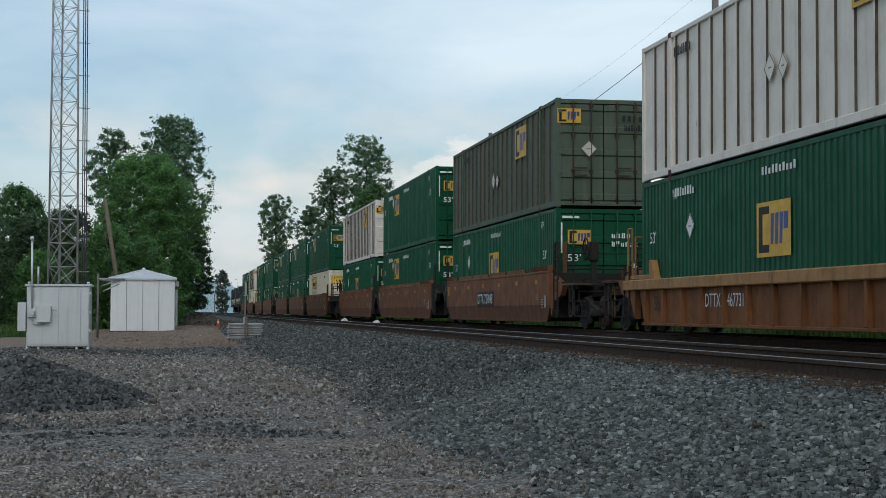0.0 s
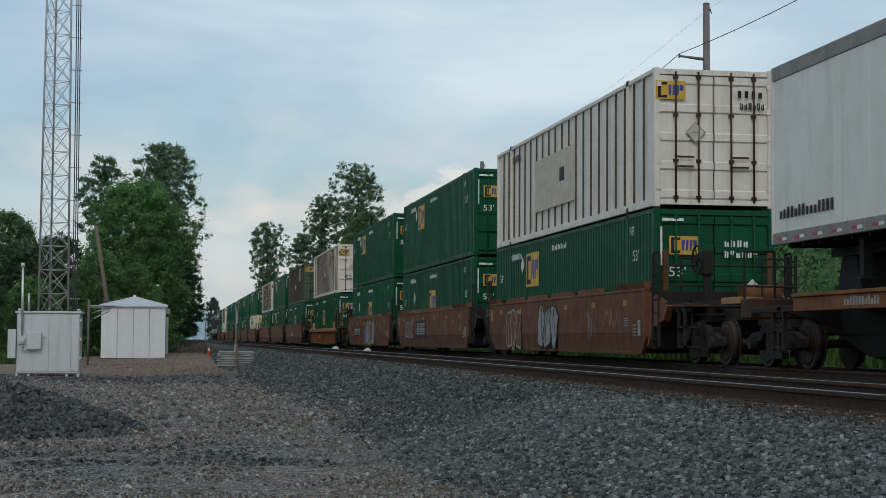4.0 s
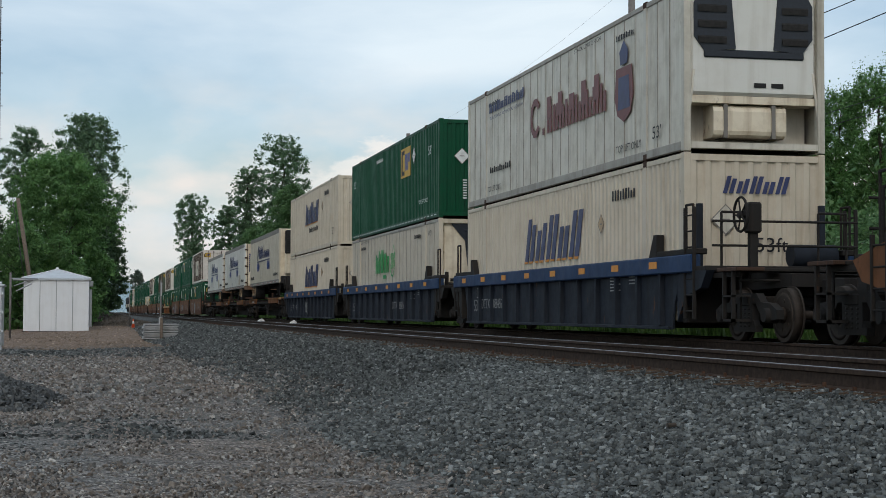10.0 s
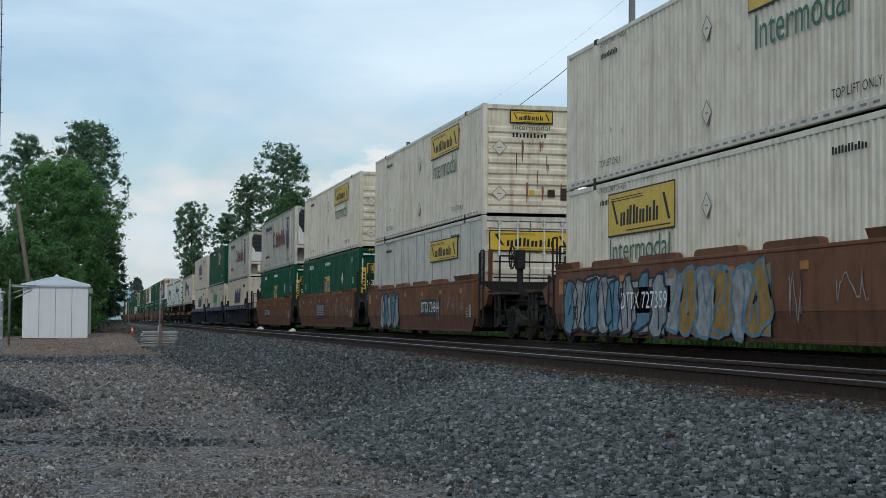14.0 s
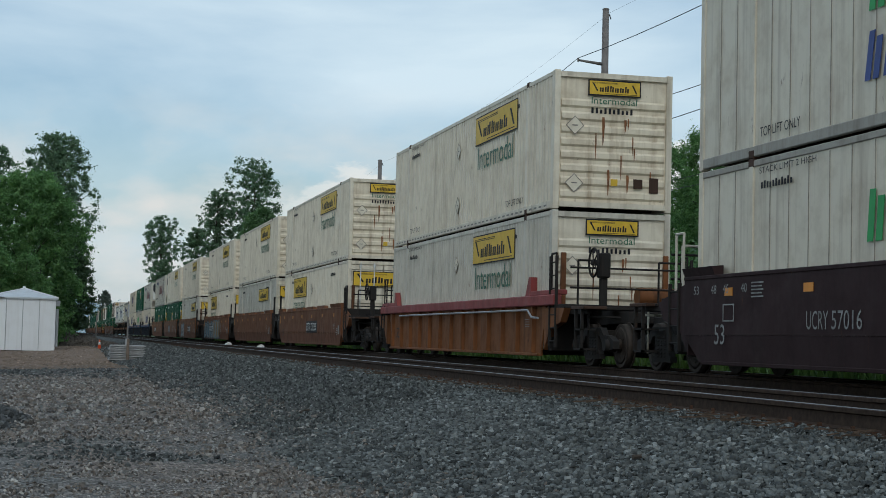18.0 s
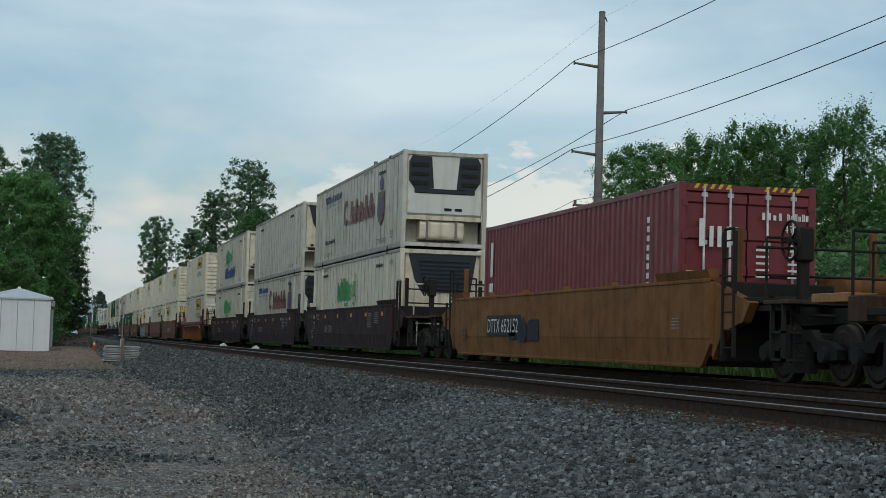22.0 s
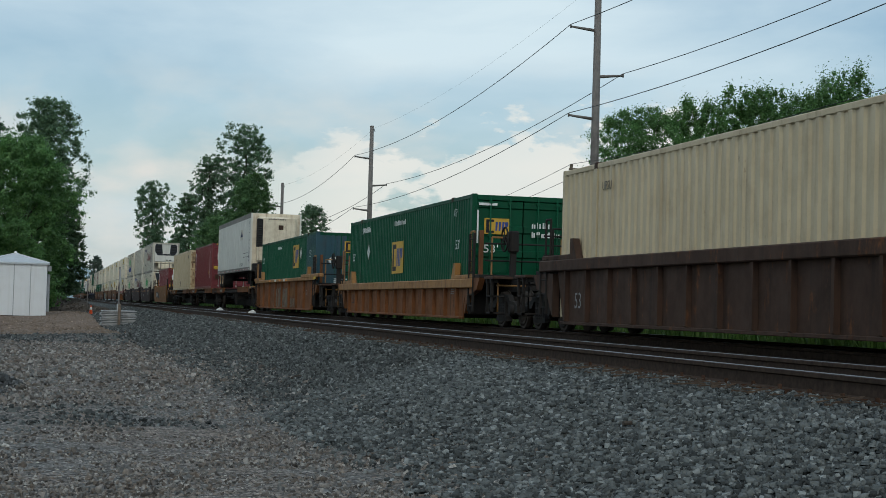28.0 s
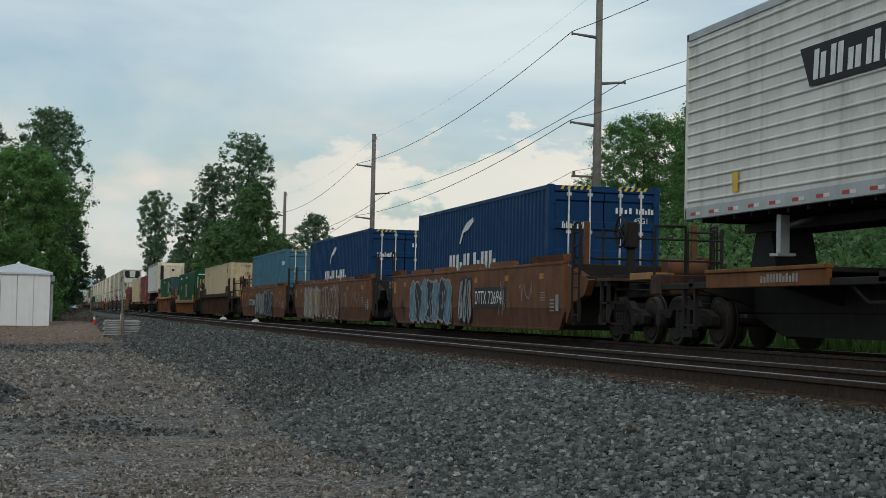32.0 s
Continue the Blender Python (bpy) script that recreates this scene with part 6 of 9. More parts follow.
def hunt(kind):
    def make():
        side = "flat" if kind == "plate" else "corr"
        end = "front" if kind in ("upper", "silver") else "door"
        wall = "silver_white" if kind in ("silver", "plate") else "white"
        t = container("container", {"upper": "off-white corrugated container with a yellow sign and green lettering", "lower": "white corrugated container with a yellow sign and green lettering", "plate": "white smooth-sided container with a yellow sign", "silver": "silver-grey corrugated container with a yellow sign"}[kind], L53, W53, HC, wall, side, end, pitch=0.21 if side == "corr" else 1.2, end_mat="end_white" if kind == "upper" else "white")
        if kind in ("upper", "silver"):
            decal(t, "rail_slot", [rect(0.4 + 0.36 * k, 0.075, 0.58 + 0.36 * k, 0.112) for k in range(43)], "side", "decal_grey", L53, W53, 0.004)
        if kind == "lower":
            hunt_sign(t, 2.9, 6.5, 1.82, 2.6, "side")
            letter(t, "Intermodal", "side", 2.98, 1.32, 6.3, 1.74, "decal_dkgreen", L53, W53)
        elif kind == "plate":
            hunt_sign(t, 9.7, 13.3, 1.9, 2.46, "side")
        else:
            hunt_sign(t, 9.72, 13.36, 2.02, 2.66, "side")
            letter(t, "Intermodal", "side", 9.97, 1.38, 13.1, 1.92, "decal_dkgreen", L53, W53)
        if side == "corr":
            decal(t, "hazard_diamond", [diamond(8.0, 2.07, 0.22), diamond(8.0, 0.67, 0.22)], "side", "white", L53, W53, 0.014)
        small_marks(t, "decal_black", L53, W53)
        letter(t, "STACK LIMIT 2 HIGH", "side", 2.3, 2.68, 3.9, 2.76, "decal_black", L53, W53)
        if end == "front":
            hunt_sign(t, 0.75, 1.85, 2.42, 2.70, "end")
            letter(t, "Intermodal", "end", 0.8, 2.22, 1.8, 2.36, "decal_dkgreen", L53, W53, 0.0)
            decal(t, "number_mark", bars(0.8, 2.02, 1.75, 2.14, 10, 0, 0.5, 3), "end", "decal_black", L53, W53, 0.0)
            decal(t, "hazard_diamond", [diamond(0.45, 1.75, 0.2), diamond(0.45, 0.55, 0.2)], "end", "white", L53, W53, -0.002)
            rng = random.Random(31)
            for _ in range(11):
                u, v, w, h = rng.choice((rng.uniform(0.3, 2.3), rng.uniform(0.9, 1.25), rng.uniform(1.5, 1.8))), rng.uniform(0.7, 2.0), rng.uniform(0.012, 0.035), rng.uniform(0.15, 0.6)
                decal(t, "rust_streak", [[(u - w * 0.3, v - h), (u + w * 0.2, v - h * 0.9), (u + w, v - h * 0.3), (u + w * 0.7, v), (u - w * 0.8, v), (u - w * 0.7, v - h * 0.4)]], "end", "rust", L53, W53, -0.004, "rust running down")
            decal(t, "end_label", [rect(1.25, 0.52, 1.4, 0.66)], "end", "decal_yellow", L53, W53, -0.002)
            decal(t, "end_plate", [rect(1.75, 0.48, 1.95, 0.68), rect(2.1, 0.4, 2.3, 0.72)], "end", "grimy_brown", L53, W53, -0.002)
        else:
            hunt_sign(t, 0.22, 2.4, 2.0, 2.48, "end")
        return t
    return make


def swift(big):
    def make():
        t = container("container", "cream corrugated container with slanted dark blue lettering bars", L53, W53, HC, "cream", "corr", "folded", pitch=0.235, end_mat="cream")
        v0, v1 = (1.32, 2.28)
        decal(t, "name_letter", bars(5.9, v0, 10.3, v1, 5, 0.35, 0.22, 4), "side", "decal_navy", L53, W53, 0.012, "dark blue slanted lettering")
        decal(t, "name_edge", bars(5.84, v0 - 0.05, 10.24, v0 + 0.02, 5, 0.35, 0.22, 4), "side", "decal_orange", L53, W53, 0.010)
        if big:
            decal(t, "small_lettering", bars(7.3, 0.92, 10.4, 1.14, 10, 0, 0.5, 6), "side", "decal_black", L53, W53)
        decal(t, "number_mark", bars(12.3, 2.3, 13.7, 2.5, 9, 0, 0.5, 2), "side", "decal_black", L53, W53)
        decal(t, "hazard_diamond", [diamond(11.6, 1.9, 0.2)], "side", "decal_tan", L53, W53)
        letter(t, "53'", "side", 14.6, 0.5, 15.1, 0.8, "decal_black", L53, W53)
        decal(t, "name_letter", bars(0.7, 2.2, 1.9, 2.5, 5, 0.3, 0.22, 4), "end", "decal_navy", L53, W53, 0.0)
        decal(t, "hazard_diamond", [diamond(0.75, 1.75, 0.27)], "end", "silver_white", L53, W53, 0.0)
        letter(t, "53ft", "end", 1.3, 1.2, 1.9, 1.45, "decal_black", L53, W53, 0.0)
        return t
    return make


def cat_head(t, u, v, s, mat):
    """A stylised emblem in strokes."""
    outl = []
    for k in range(9):
        a0, a1 = radians(60 - 30 * k), radians(60 - 30 * (k + 0.8))
        for r0, r1 in ((0.5, 0.44),):
            outl.append([(u + s * r0 * math.cos(a0) * 0.8, v + s * r0 * math.sin(a0)), (u + s * r0 * math.cos(a1) * 0.8, v + s * r0 * math.sin(a1)), (u + s * r1 * math.cos(a1) * 0.8, v + s * r1 * math.sin(a1)), (u + s * r1 * math.cos(a0) * 0.8, v + s * r1 * math.sin(a0))])
    for k in range(4):
        outl.append([(u - 0.25 * s + 0.12 * k * s, v - 0.25 * s), (u - 0.20 * s + 0.12 * k * s, v - 0.25 * s), (u - 0.1 * s + 0.12 * k * s, v + 0.2 * s), (u - 0.14 * s + 0.12 * k * s, v + 0.2 * s)])
    decal(t, "emblem", outl, "side", mat, L53, W53, 0.012, "green emblem in strokes")


def tiger(cool, upper):
    def make():
        t = container("refrigerated_container", "off-white refrigerated container with green lettering bars", L53, W53, HC, "cream" if not cool else "white", "flat", "cut" if not cool else ("cut" if upper else ("door" if upper is None else "wedge")), pitch=0.61, rail="rail_grey")
        decal(t, "name_letter", bars(5.5, 1.5, 8.2, 2.3, 5, 0.1, 0.3, 5) + [rect(7.0, 1.3, 7.6, 1.42)], "side", "decal_green", L53, W53, 0.010, "green lettering")
        cat_head(t, 8.75, 1.9, 1.15, "decal_green")
        if cool:
            vv = (0.62, 1.24) if upper else (0.60, 1.15)
            decal(t, "small_lettering", bars(5.4, vv[0], 10.6, vv[1], 11, 0.2, 0.25, 8) + [rect(9.9, 1.13, 11.2, 1.19), rect(10.2, 0.95, 11.0, 1.0)], "side", "decal_blue", L53, W53, 0.010, "blue slanted lettering")
        small_marks(t, "decal_black", L53, W53)
        letter(t, "STACK LIMIT 2 HIGH", "side", 2.3, 2.66, 4.1, 2.75, "decal_black", L53, W53)
        letter(t, "WTP", "side", L53 - 1.5, 2.42, L53 - 1.0, 2.58, "decal_black", L53, W53)
        return t
    return make


def england(lower, plainside=False):
    def make():
        t = container("refrigerated_container", "off-white refrigerated container with maroon lettering bars and a shield" if not plainside else "plain off-white refrigerated container", L53, W53, HC, "silver_white", "flat", "two" if not plainside else "wedge", pitch=0.61, rail="rail_grey")
        if not plainside:
            dv = 0.25 if lower else 0.0
            decal(t, "name_letter", [[(6.75 + r1 * math.cos(radians(q)), 1.65 + dv + 1.1 * r1 * math.sin(radians(q))) for r1, q in ((0.42, q0), (0.42, q0 + 36), (0.27, q0 + 36), (0.27, q0))] for q0 in range(36, 320, 36)] + [rect(7.35, 1.2 + dv, 7.5, 1.35 + dv)] + bars(7.7, 1.2 + dv, 12.0, 1.78 + dv, 9, 0.0, 0.2, 7) + bars(7.7, 1.5 + dv, 12.0, 2.0 + dv, 5, 0.0, 0.62, 3), "side", "decal_maroon", L53, W53, 0.010, "maroon lettering")
            sh = [(12.45, 1.35), (12.62, 1.0), (13.0, 0.85), (13.38, 1.0), (13.55, 1.35), (13.45, 1.9), (12.55, 1.9)]
            decal(t, "shield", [[(a, b + dv) for a, b in sh]], "side", "decal_maroon", L53, W53, 0.010, "maroon and blue shield")
            decal(t, "shield_field", [[(12.65, 1.1 + dv), (13.35, 1.1 + dv), (13.3, 1.72 + dv), (12.7, 1.72 + dv)], [(12.8, 1.95 + dv), (13.2, 1.95 + dv), (13.25, 2.2 + dv), (13.0, 2.4 + dv), (12.75, 2.2 + dv)]], "side", "decal_navy", L53, W53, 0.014)
            decal(t, "small_lettering", bars(2.4, 2.28, 5.8, 2.52, 9, 0.1, 0.25, 4) + [], "side", "decal_blue" if lower else "decal_navy", L53, W53, 0.010)
            letter(t, "REFRIGERATED INTERMODAL NETWORK", "side", 2.5, 2.10, 5.7, 2.18, "decal_navy", L53, W53)
            decal(t, "small_lettering", bars(2.5, 0.75, 4.6, 0.9, 11, 0, 0.5, 6), "side", "decal_black", L53, W53)
        small_marks(t, "decal_black", L53, W53)
        letter(t, "STACK LIMIT 2 HIGH", "side", 9.8, 2.64, 11.6, 2.73, "decal_black", L53, W53)
        letter(t, "53'", "side", 14.6, 0.35, 15.05, 0.58, "decal_black", L53, W53)
        return t
    return make


def ups(front):
    def make():
        t = container("container", "cream corrugated container with rust-streaked end doors" if not front else "cream corrugated container with a rust-streaked closed end", L53, W53, HC, "ups", "corr", "folded" if front else "door", pitch=0.30, end_mat="ups_end" if front else "rusty_cream", rod="ups")
        decal(t, "hazard_diamond", [diamond(7.75, 0.5, 0.24)], "side", "grimy_brown", L53, W53)
        letter(t, "UPSU", "side", 2.4, 2.36, 2.9, 2.52, "decal_black", L53, W53)
        decal(t, "number_mark", bars(14.3, 2.3, 14.7, 2.6, 2, 0.2, 0.5, 5), "side", "decal_black", L53, W53)
        if front:
            rng = random.Random(8)
            for k in range(26):
                at_end = k < 18
                u = rng.choice((rng.gauss(0.5, 0.18), rng.gauss(2.1, 0.16))) if at_end else 14.0 + 0.30 * rng.randrange(7) + rng.uniform(-0.03, 0.03)
                w, v, h = rng.uniform(0.02, 0.09), rng.uniform(0.7, 2.3), rng.uniform(0.4, 1.3)
                u = min(2.4, max(0.17, u)) if at_end else u
                lo = max(0.2, v - h)
                decal(t, "rust_streak", [[(u - w * 0.2, lo), (u + w * 0.15, lo + 0.1), (u + w, lo + (v - lo) * 0.7), (u + w * 0.6, v), (u - w * 0.8, v - 0.05), (u - w * 0.7, lo + (v - lo) * 0.5)]], "end" if at_end else "side", "rust_wash", L53, W53, 0.0 if at_end else 0.004, "rust running down")
            letter(t, "UPSU 600550", "end", 0.85, 2.12, 1.65, 2.34, "decal_black", L53, W53, 0.0)
        else:
            letter(t, "UPSU", "end", 0.20, 2.20, 0.62, 2.40, "decal_black", L53, W53, 0.03)
            letter(t, "602426", "end", 0.18, 1.94, 0.82, 2.13, "decal_black", L53, W53, 0.03)
            decal(t, "placard", [rect(0.75, 0.95, 1.05, 1.25), rect(0.72, 0.5, 0.95, 0.65)], "end", "grimy_brown", L53, W53, 0.03)
        return t
    return make


def iso(kind):
    def make():
        wall, label = {"tex": ("tex_red", "dark maroon corrugated shipping container with white door marks"), "cma": ("cma_blue", "navy blue corrugated shipping container with white lettering bars"), "ges": ("ges_blue", "light blue corrugated shipping container")}[kind]
        t = container("shipping_container", label, L40, W40, HC, wall, "corr", "door", pitch=0.278)
        decal(t, "hazard_stripe", [[(0.25 + 0.14 * k, HC - 0.10), (0.31 + 0.14 * k, HC - 0.10), (0.36 + 0.14 * k, HC - 0.02), (0.30 + 0.14 * k, HC - 0.02)] for k in range(5)] + [[(1.5 + 0.14 * k, HC - 0.10), (1.56 + 0.14 * k, HC - 0.10), (1.61 + 0.14 * k, HC - 0.02), (1.55 + 0.14 * k, HC - 0.02)] for k in range(5)], "end", "decal_yellow", L40, W40, 0.006)
        white = "decal_white"
        decal(t, "number_mark", bars(1.45, 2.32, 1.85, 2.44, 4, 0, 0.5, 3) + bars(1.9, 2.32, 2.3, 2.44, 6, 0, 0.3, 4), "end", white, L40, W40, 0.05)
        letter(t, "45G1", "end", 1.85, 2.12, 2.15, 2.24, white, L40, W40, 0.05)
        if kind == "tex":
            decal(t, "name_letter", [rect(0.34, 1.84, 0.42, 2.30), rect(0.52, 1.84, 0.59, 2.18), rect(0.66, 1.84, 0.73, 2.18), rect(0.82, 1.84, 0.89, 2.18), rect(0.96, 1.84, 1.03, 2.18)], "end", white, L40, W40, 0.05, "white emblem letters as plain strokes")
            decal(t, "caution_label", [rect(0.12, 1.24, 0.55, 1.44)], "end", "decal_yellow", L40, W40, 0.048)
            letter(t, "CAUTION", "end", 0.14, 1.28, 0.53, 1.4, "decal_black", L40, W40, 0.056)
            decal(t, "placard", [rect(0.22, 0.62, 0.45, 0.9)], "end", "grimy_brown", L40, W40, 0.048)
            decal(t, "end_stencil", [rect(1.35, 1.80 - 0.11 * k, 1.58, 1.835 - 0.11 * k) for k in range(5)] + [rect(1.92, 1.80 - 0.11 * k, 2.08, 1.835 - 0.11 * k) for k in range(5)], "end", white, L40, W40, 0.05)
            decal(t, "name_letter", [rect(0.55, 1.7, 0.75, 2.5), rect(0.5, 1.3, 0.8, 1.55), [(0.5, 0.9), (0.62, 0.9), (0.8, 1.2), (0.68, 1.2)]], "side", white, L40, W40, 0.008)
            decal(t, "number_mark", [rect(10.75, 0.7 + 0.16 * k, 10.87, 0.8 + 0.16 * k) for k in range(11)], "side", white, L40, W40, 0.008)
            decal(t, "warning_triangle", [[(10.2, 0.95), (10.55, 0.95), (10.37, 1.25)]], "side", "decal_yellow", L40, W40, 0.008)
        elif kind == "cma":
            decal(t, "name_letter", [q for j in range(6) for q in (rect(3.75 + 0.72 * j + 0.25 * (j > 2), 0.75, 3.97 + 0.72 * j + 0.25 * (j > 2), 1.66), rect(4.10 + 0.72 * j + 0.25 * (j > 2), 0.75, 4.32 + 0.72 * j + 0.25 * (j > 2), 1.66 - 0.2 * (j % 2)))], "side", white, L40, W40, 0.008, "white block lettering strokes")
            decal(t, "emblem", [[(4.75, 1.93), (4.88, 1.93), (5.12, 2.18), (5.6, 2.24), (6.1, 2.42), (6.05, 2.52), (5.45, 2.42), (5.0, 2.22)]], "side", white, L40, W40, 0.008, "white wave emblem")
            decal(t, "name_letter", bars(0.28, 1.98, 0.85, 2.12, 7, 0.1, 0.25, 3), "end", white, L40, W40, 0.05)
            decal(t, "warning_triangle", [[(0.3, 0.95), (0.62, 0.95), (0.46, 1.22)]], "end", "decal_yellow", L40, W40, 0.05)
            decal(t, "placard", [disc(0.95, 1.05, 0.2, 0.06, 12)], "end", white, L40, W40, 0.05)
        else:
            decal(t, "number_mark", [rect(11.2, 2.2, 11.9, 2.36)], "side", white, L40, W40, 0.008)
            decal(t, "placard", [rect(10.7, 1.0, 10.85, 1.2)], "side", "decal_yellow", L40, W40, 0.008)
        return t
    return make


def emp_strip():
    t = emp(7.1, False, 12.1)()
    decal(t, "warning_strip", [rect(0.10, 0.45, 0.28, 2.15)], "end", "decal_yellow", L53, W53, 0.006, "tall yellow warning strip")
    decal(t, "strip_lettering", [rect(0.15, 0.6 + 0.13 * k, 0.23, 0.68 + 0.13 * k) for k in range(11)], "end", "decal_black", L53, W53, 0.010)
    decal(t, "hazard_diamond", [diamond(0.82, 1.35, 0.27)], "end", "decal_white", L53, W53, 0.03)
    decal(t, "hazard_stripe", [[(0.35 + 0.12 * k, HC - 0.11), (0.41 + 0.12 * k, HC - 0.11), (0.46 + 0.12 * k, HC - 0.03), (0.40 + 0.12 * k, HC - 0.03)] for k in range(5)], "end", "decal_yellow", L53, W53, 0.006)
    t["label"] = "green corrugated container with a tall yellow warning strip"
    return t


def emp_teal():
    t = emp_front()
    bm = bmesh.new()
    corrugated(bm, -(W53 / 2 + 0.006), -L53 / 2 + 0.02, -L53 / 2 + 2.35, 0.17, HC - 0.1, 0.235, 0.032, -1)
    part("repainted_panel", bm, "teal", t, "panel repainted dark teal")
    bm = bmesh.new()
    box(bm, -W53 / 2 - 0.012, -W53 / 2 + 0.14, -L53 / 2 - 0.012, -L53 / 2 + 0.05, 0.1, HC)
    part("repainted_post", bm, "teal", t)
    n, x0, x1 = 5, -W53 / 2 + 0.14, -W53 / 2 + 1.28
    for k in range(n):
        a = x0 + (x1 - x0) * k / n
        for name, u0, u1, d0, d1 in (("end_rib", 0.0, 0.12, -0.006, 0.02), ("end_panel", 0.12, 0.228, 0.012, 0.04)):
            bm = bmesh.new()
            box(bm, a + u0, a + u1, -L53 / 2 + d0, -L53 / 2 + d1, 0.16, HC - 0.13)
            part(name, bm, "teal", t, "repainted dark teal")
    t["label"] = "green corrugated container with a dark teal repainted end"
    return t


# ---- trailers ----
def trailer(label, H, wall, end, wheels, ribs, name=None):
    """A road trailer riding on a flat car; the origin is on the deck."""
    t = thing("trailer", label, "trailer", "trailers on the train")
    L, W, z0 = L53, W53, 0.83
    w, l = W / 2, L / 2
    for s in (-1, 1):
        bm = bmesh.new()
        if ribs == "h":
            banded(bm, s * w, -l + 0.1, l - 0.1, z0 + 0.2, z0 + H - 0.12, 15, s)
        else:
            ribbed(bm, s * (w - 0.008), -l + 0.1, l - 0.1, z0 + 0.2, z0 + H - 0.12, 1.22 if wall != "trailer_cream" else 0.41, s, 0.012, 0.007)
        part("side_panel", bm, wall, t)
        xa, xb = sorted((s * w, s * (w - 0.07)))
        bm = bmesh.new()
        box(bm, xa, xb, -l + 0.02, l - 0.02, z0 + H - (0.13 if ribs == "h" else 0.24), z0 + H, 0.012)
        part("top_rail", bm, "galvanised" if ribs == "h" else "trailer_rail", t)
        bm = bmesh.new()
        box(bm, xa, xb, -l + 0.02, l - 0.02, z0, z0 + 0.2, 0.01)
        part("bottom_rail", bm, "galvanised" if ribs == "h" else "trailer_rail", t)
        for e in (-1, 1):
            bm = bmesh.new()
            ya, yb = sorted((e * l, e * (l - 0.1)))
            box(bm, *sorted((s * w, s * (w - 0.09))), ya, yb, z0, z0 + H, 0.012)
            part("corner_post", bm, wall, t)
    bm = bmesh.new()
    box(bm, -w + 0.07, w - 0.07, -l + 0.08, l - 0.08, z0 + H - 0.05, z0 + H - 0.01)
    part("roof", bm, wall, t)
    bm = bmesh.new()
    box(bm, -w + 0.075, w - 0.075, -l + 0.05, l - 0.05, z0 + 0.05, z0 + 0.12)
    for k in range(26):
        y = -l + 0.3 + 0.61 * k
        box(bm, -w + 0.075, w - 0.075, y, y + 0.06, z0 - 0.06, z0 + 0.05)
    part("floor", bm, "dark", t)
    bm = bmesh.new()
    box(bm, -w + 0.09, w - 0.09, l - 0.06, l - 0.02, z0 + 0.05, z0 + H - 0.03)
    part("far_end_wall", bm, wall, t)
    # reflective tape
    bm_r, bm_w = [], []
    for k in range(22):
        u = 0.3 + 0.72 * k
        bm_r.append(rect(u, z0 + 0.06, u + 0.2, z0 + 0.11))
        bm_w.append(rect(u + 0.2, z0 + 0.06, u + 0.36, z0 + 0.11))
    decal(t, "red_reflector", bm_r, "side", "decal_red", L, W, 0.006)
    decal(t, "white_reflector", bm_w, "side", "decal_white", L, W, 0.006)
    if end == "door":
        y = -l
        for s in (-1, 1):
            bm = bmesh.new()
            x0, x1 = sorted((s * 0.02, s * (w - 0.10)))
            box(bm, x0, x1, y + 0.03, y + 0.07, z0 + 0.16, z0 + H - 0.10, 0.008)
            d = part("door", bm, "end_white", t)
            for f in (0.42, 0.92):
                bm = bmesh.new()
                xr = x0 + (x1 - x0) * f if s > 0 else x1 - (x1 - x0) * f
                tube(bm, (xr, y - 0.005, z0 + 0.1), (xr, y - 0.005, z0 + H - 0.04), 0.02, 0.02, 7)
                for k in range(5):
                    z = z0 + 0.3 + 0.55 * k
                    box(bm, xr - 0.05, xr + 0.05, y - 0.02, y + 0.03, z, z + 0.06)
                part("lock_rod", bm, "grimy_brown", d, "rusty locking rod")
            bm = bmesh.new()
            for k in range(5):
                z = z0 + 0.3 + 0.55 * k
                box(bm, *sorted((s * (w - 0.02), s * (w - 0.2))), y - 0.015, y + 0.03, z, z + 0.10)
            part("hinge", bm, "grimy_brown", d)
        bm = bmesh.new()
        box(bm, -w, w, y - 0.02, y + 0.08, z0 - 0.12, z0 + 0.15, 0.01)
        part("rear_sill", bm, "rust_sill", t, "rust-stained rear sill")
        bm = bmesh.new()
        box(bm, -w + 0.1, w - 0.1, y + 0.05, y + 0.13, z0 - 0.72, z0 - 0.62)
        for x in (-0.6, 0.6):
            box(bm, x - 0.05, x + 0.05, y + 0.05, y + 0.13, z0 - 0.72, z0 - 0.1)
        part("under_ride_bar", bm, "grimy_brown", t, "rusty under-ride bar")
        bm = bmesh.new()
        box(bm, -w + 0.09, w - 0.09, y, y + 0.08, z0 + H - 0.12, z0 + H - 0.01)
        part("header", bm, "end_white", t)
    else:
        y = -l
        bm = bmesh.new()
        box(bm, -w + 0.09, w - 0.09, y + 0.02, y + 0.06, z0 + 0.02, z0 + H - 0.02)
        part("front_wall", bm, "end_white", t)
        bm = bmesh.new()
        box(bm, -0.98, 0.98, y - 0.52, y + 0.02, z0 + 0.45, z0 + H - 0.2, 0.08)
        u = part("refrigeration_unit", bm, "end_white", t, "cream refrigeration unit")
        bm = bmesh.new()
        if end == "unit_black":
            box(bm, -1.0, 1.0, y - 0.56, y - 0.2, z0 + 1.55, z0 + H - 0.12, 0.05)
        else:
            box(bm, -1.02, -0.72, y - 0.535, y - 0.1, z0 + 1.2, z0 + H - 0.3, 0.03)
        g = part("grille", bm, "dark", u, "black air grille")
        bm = bmesh.new()
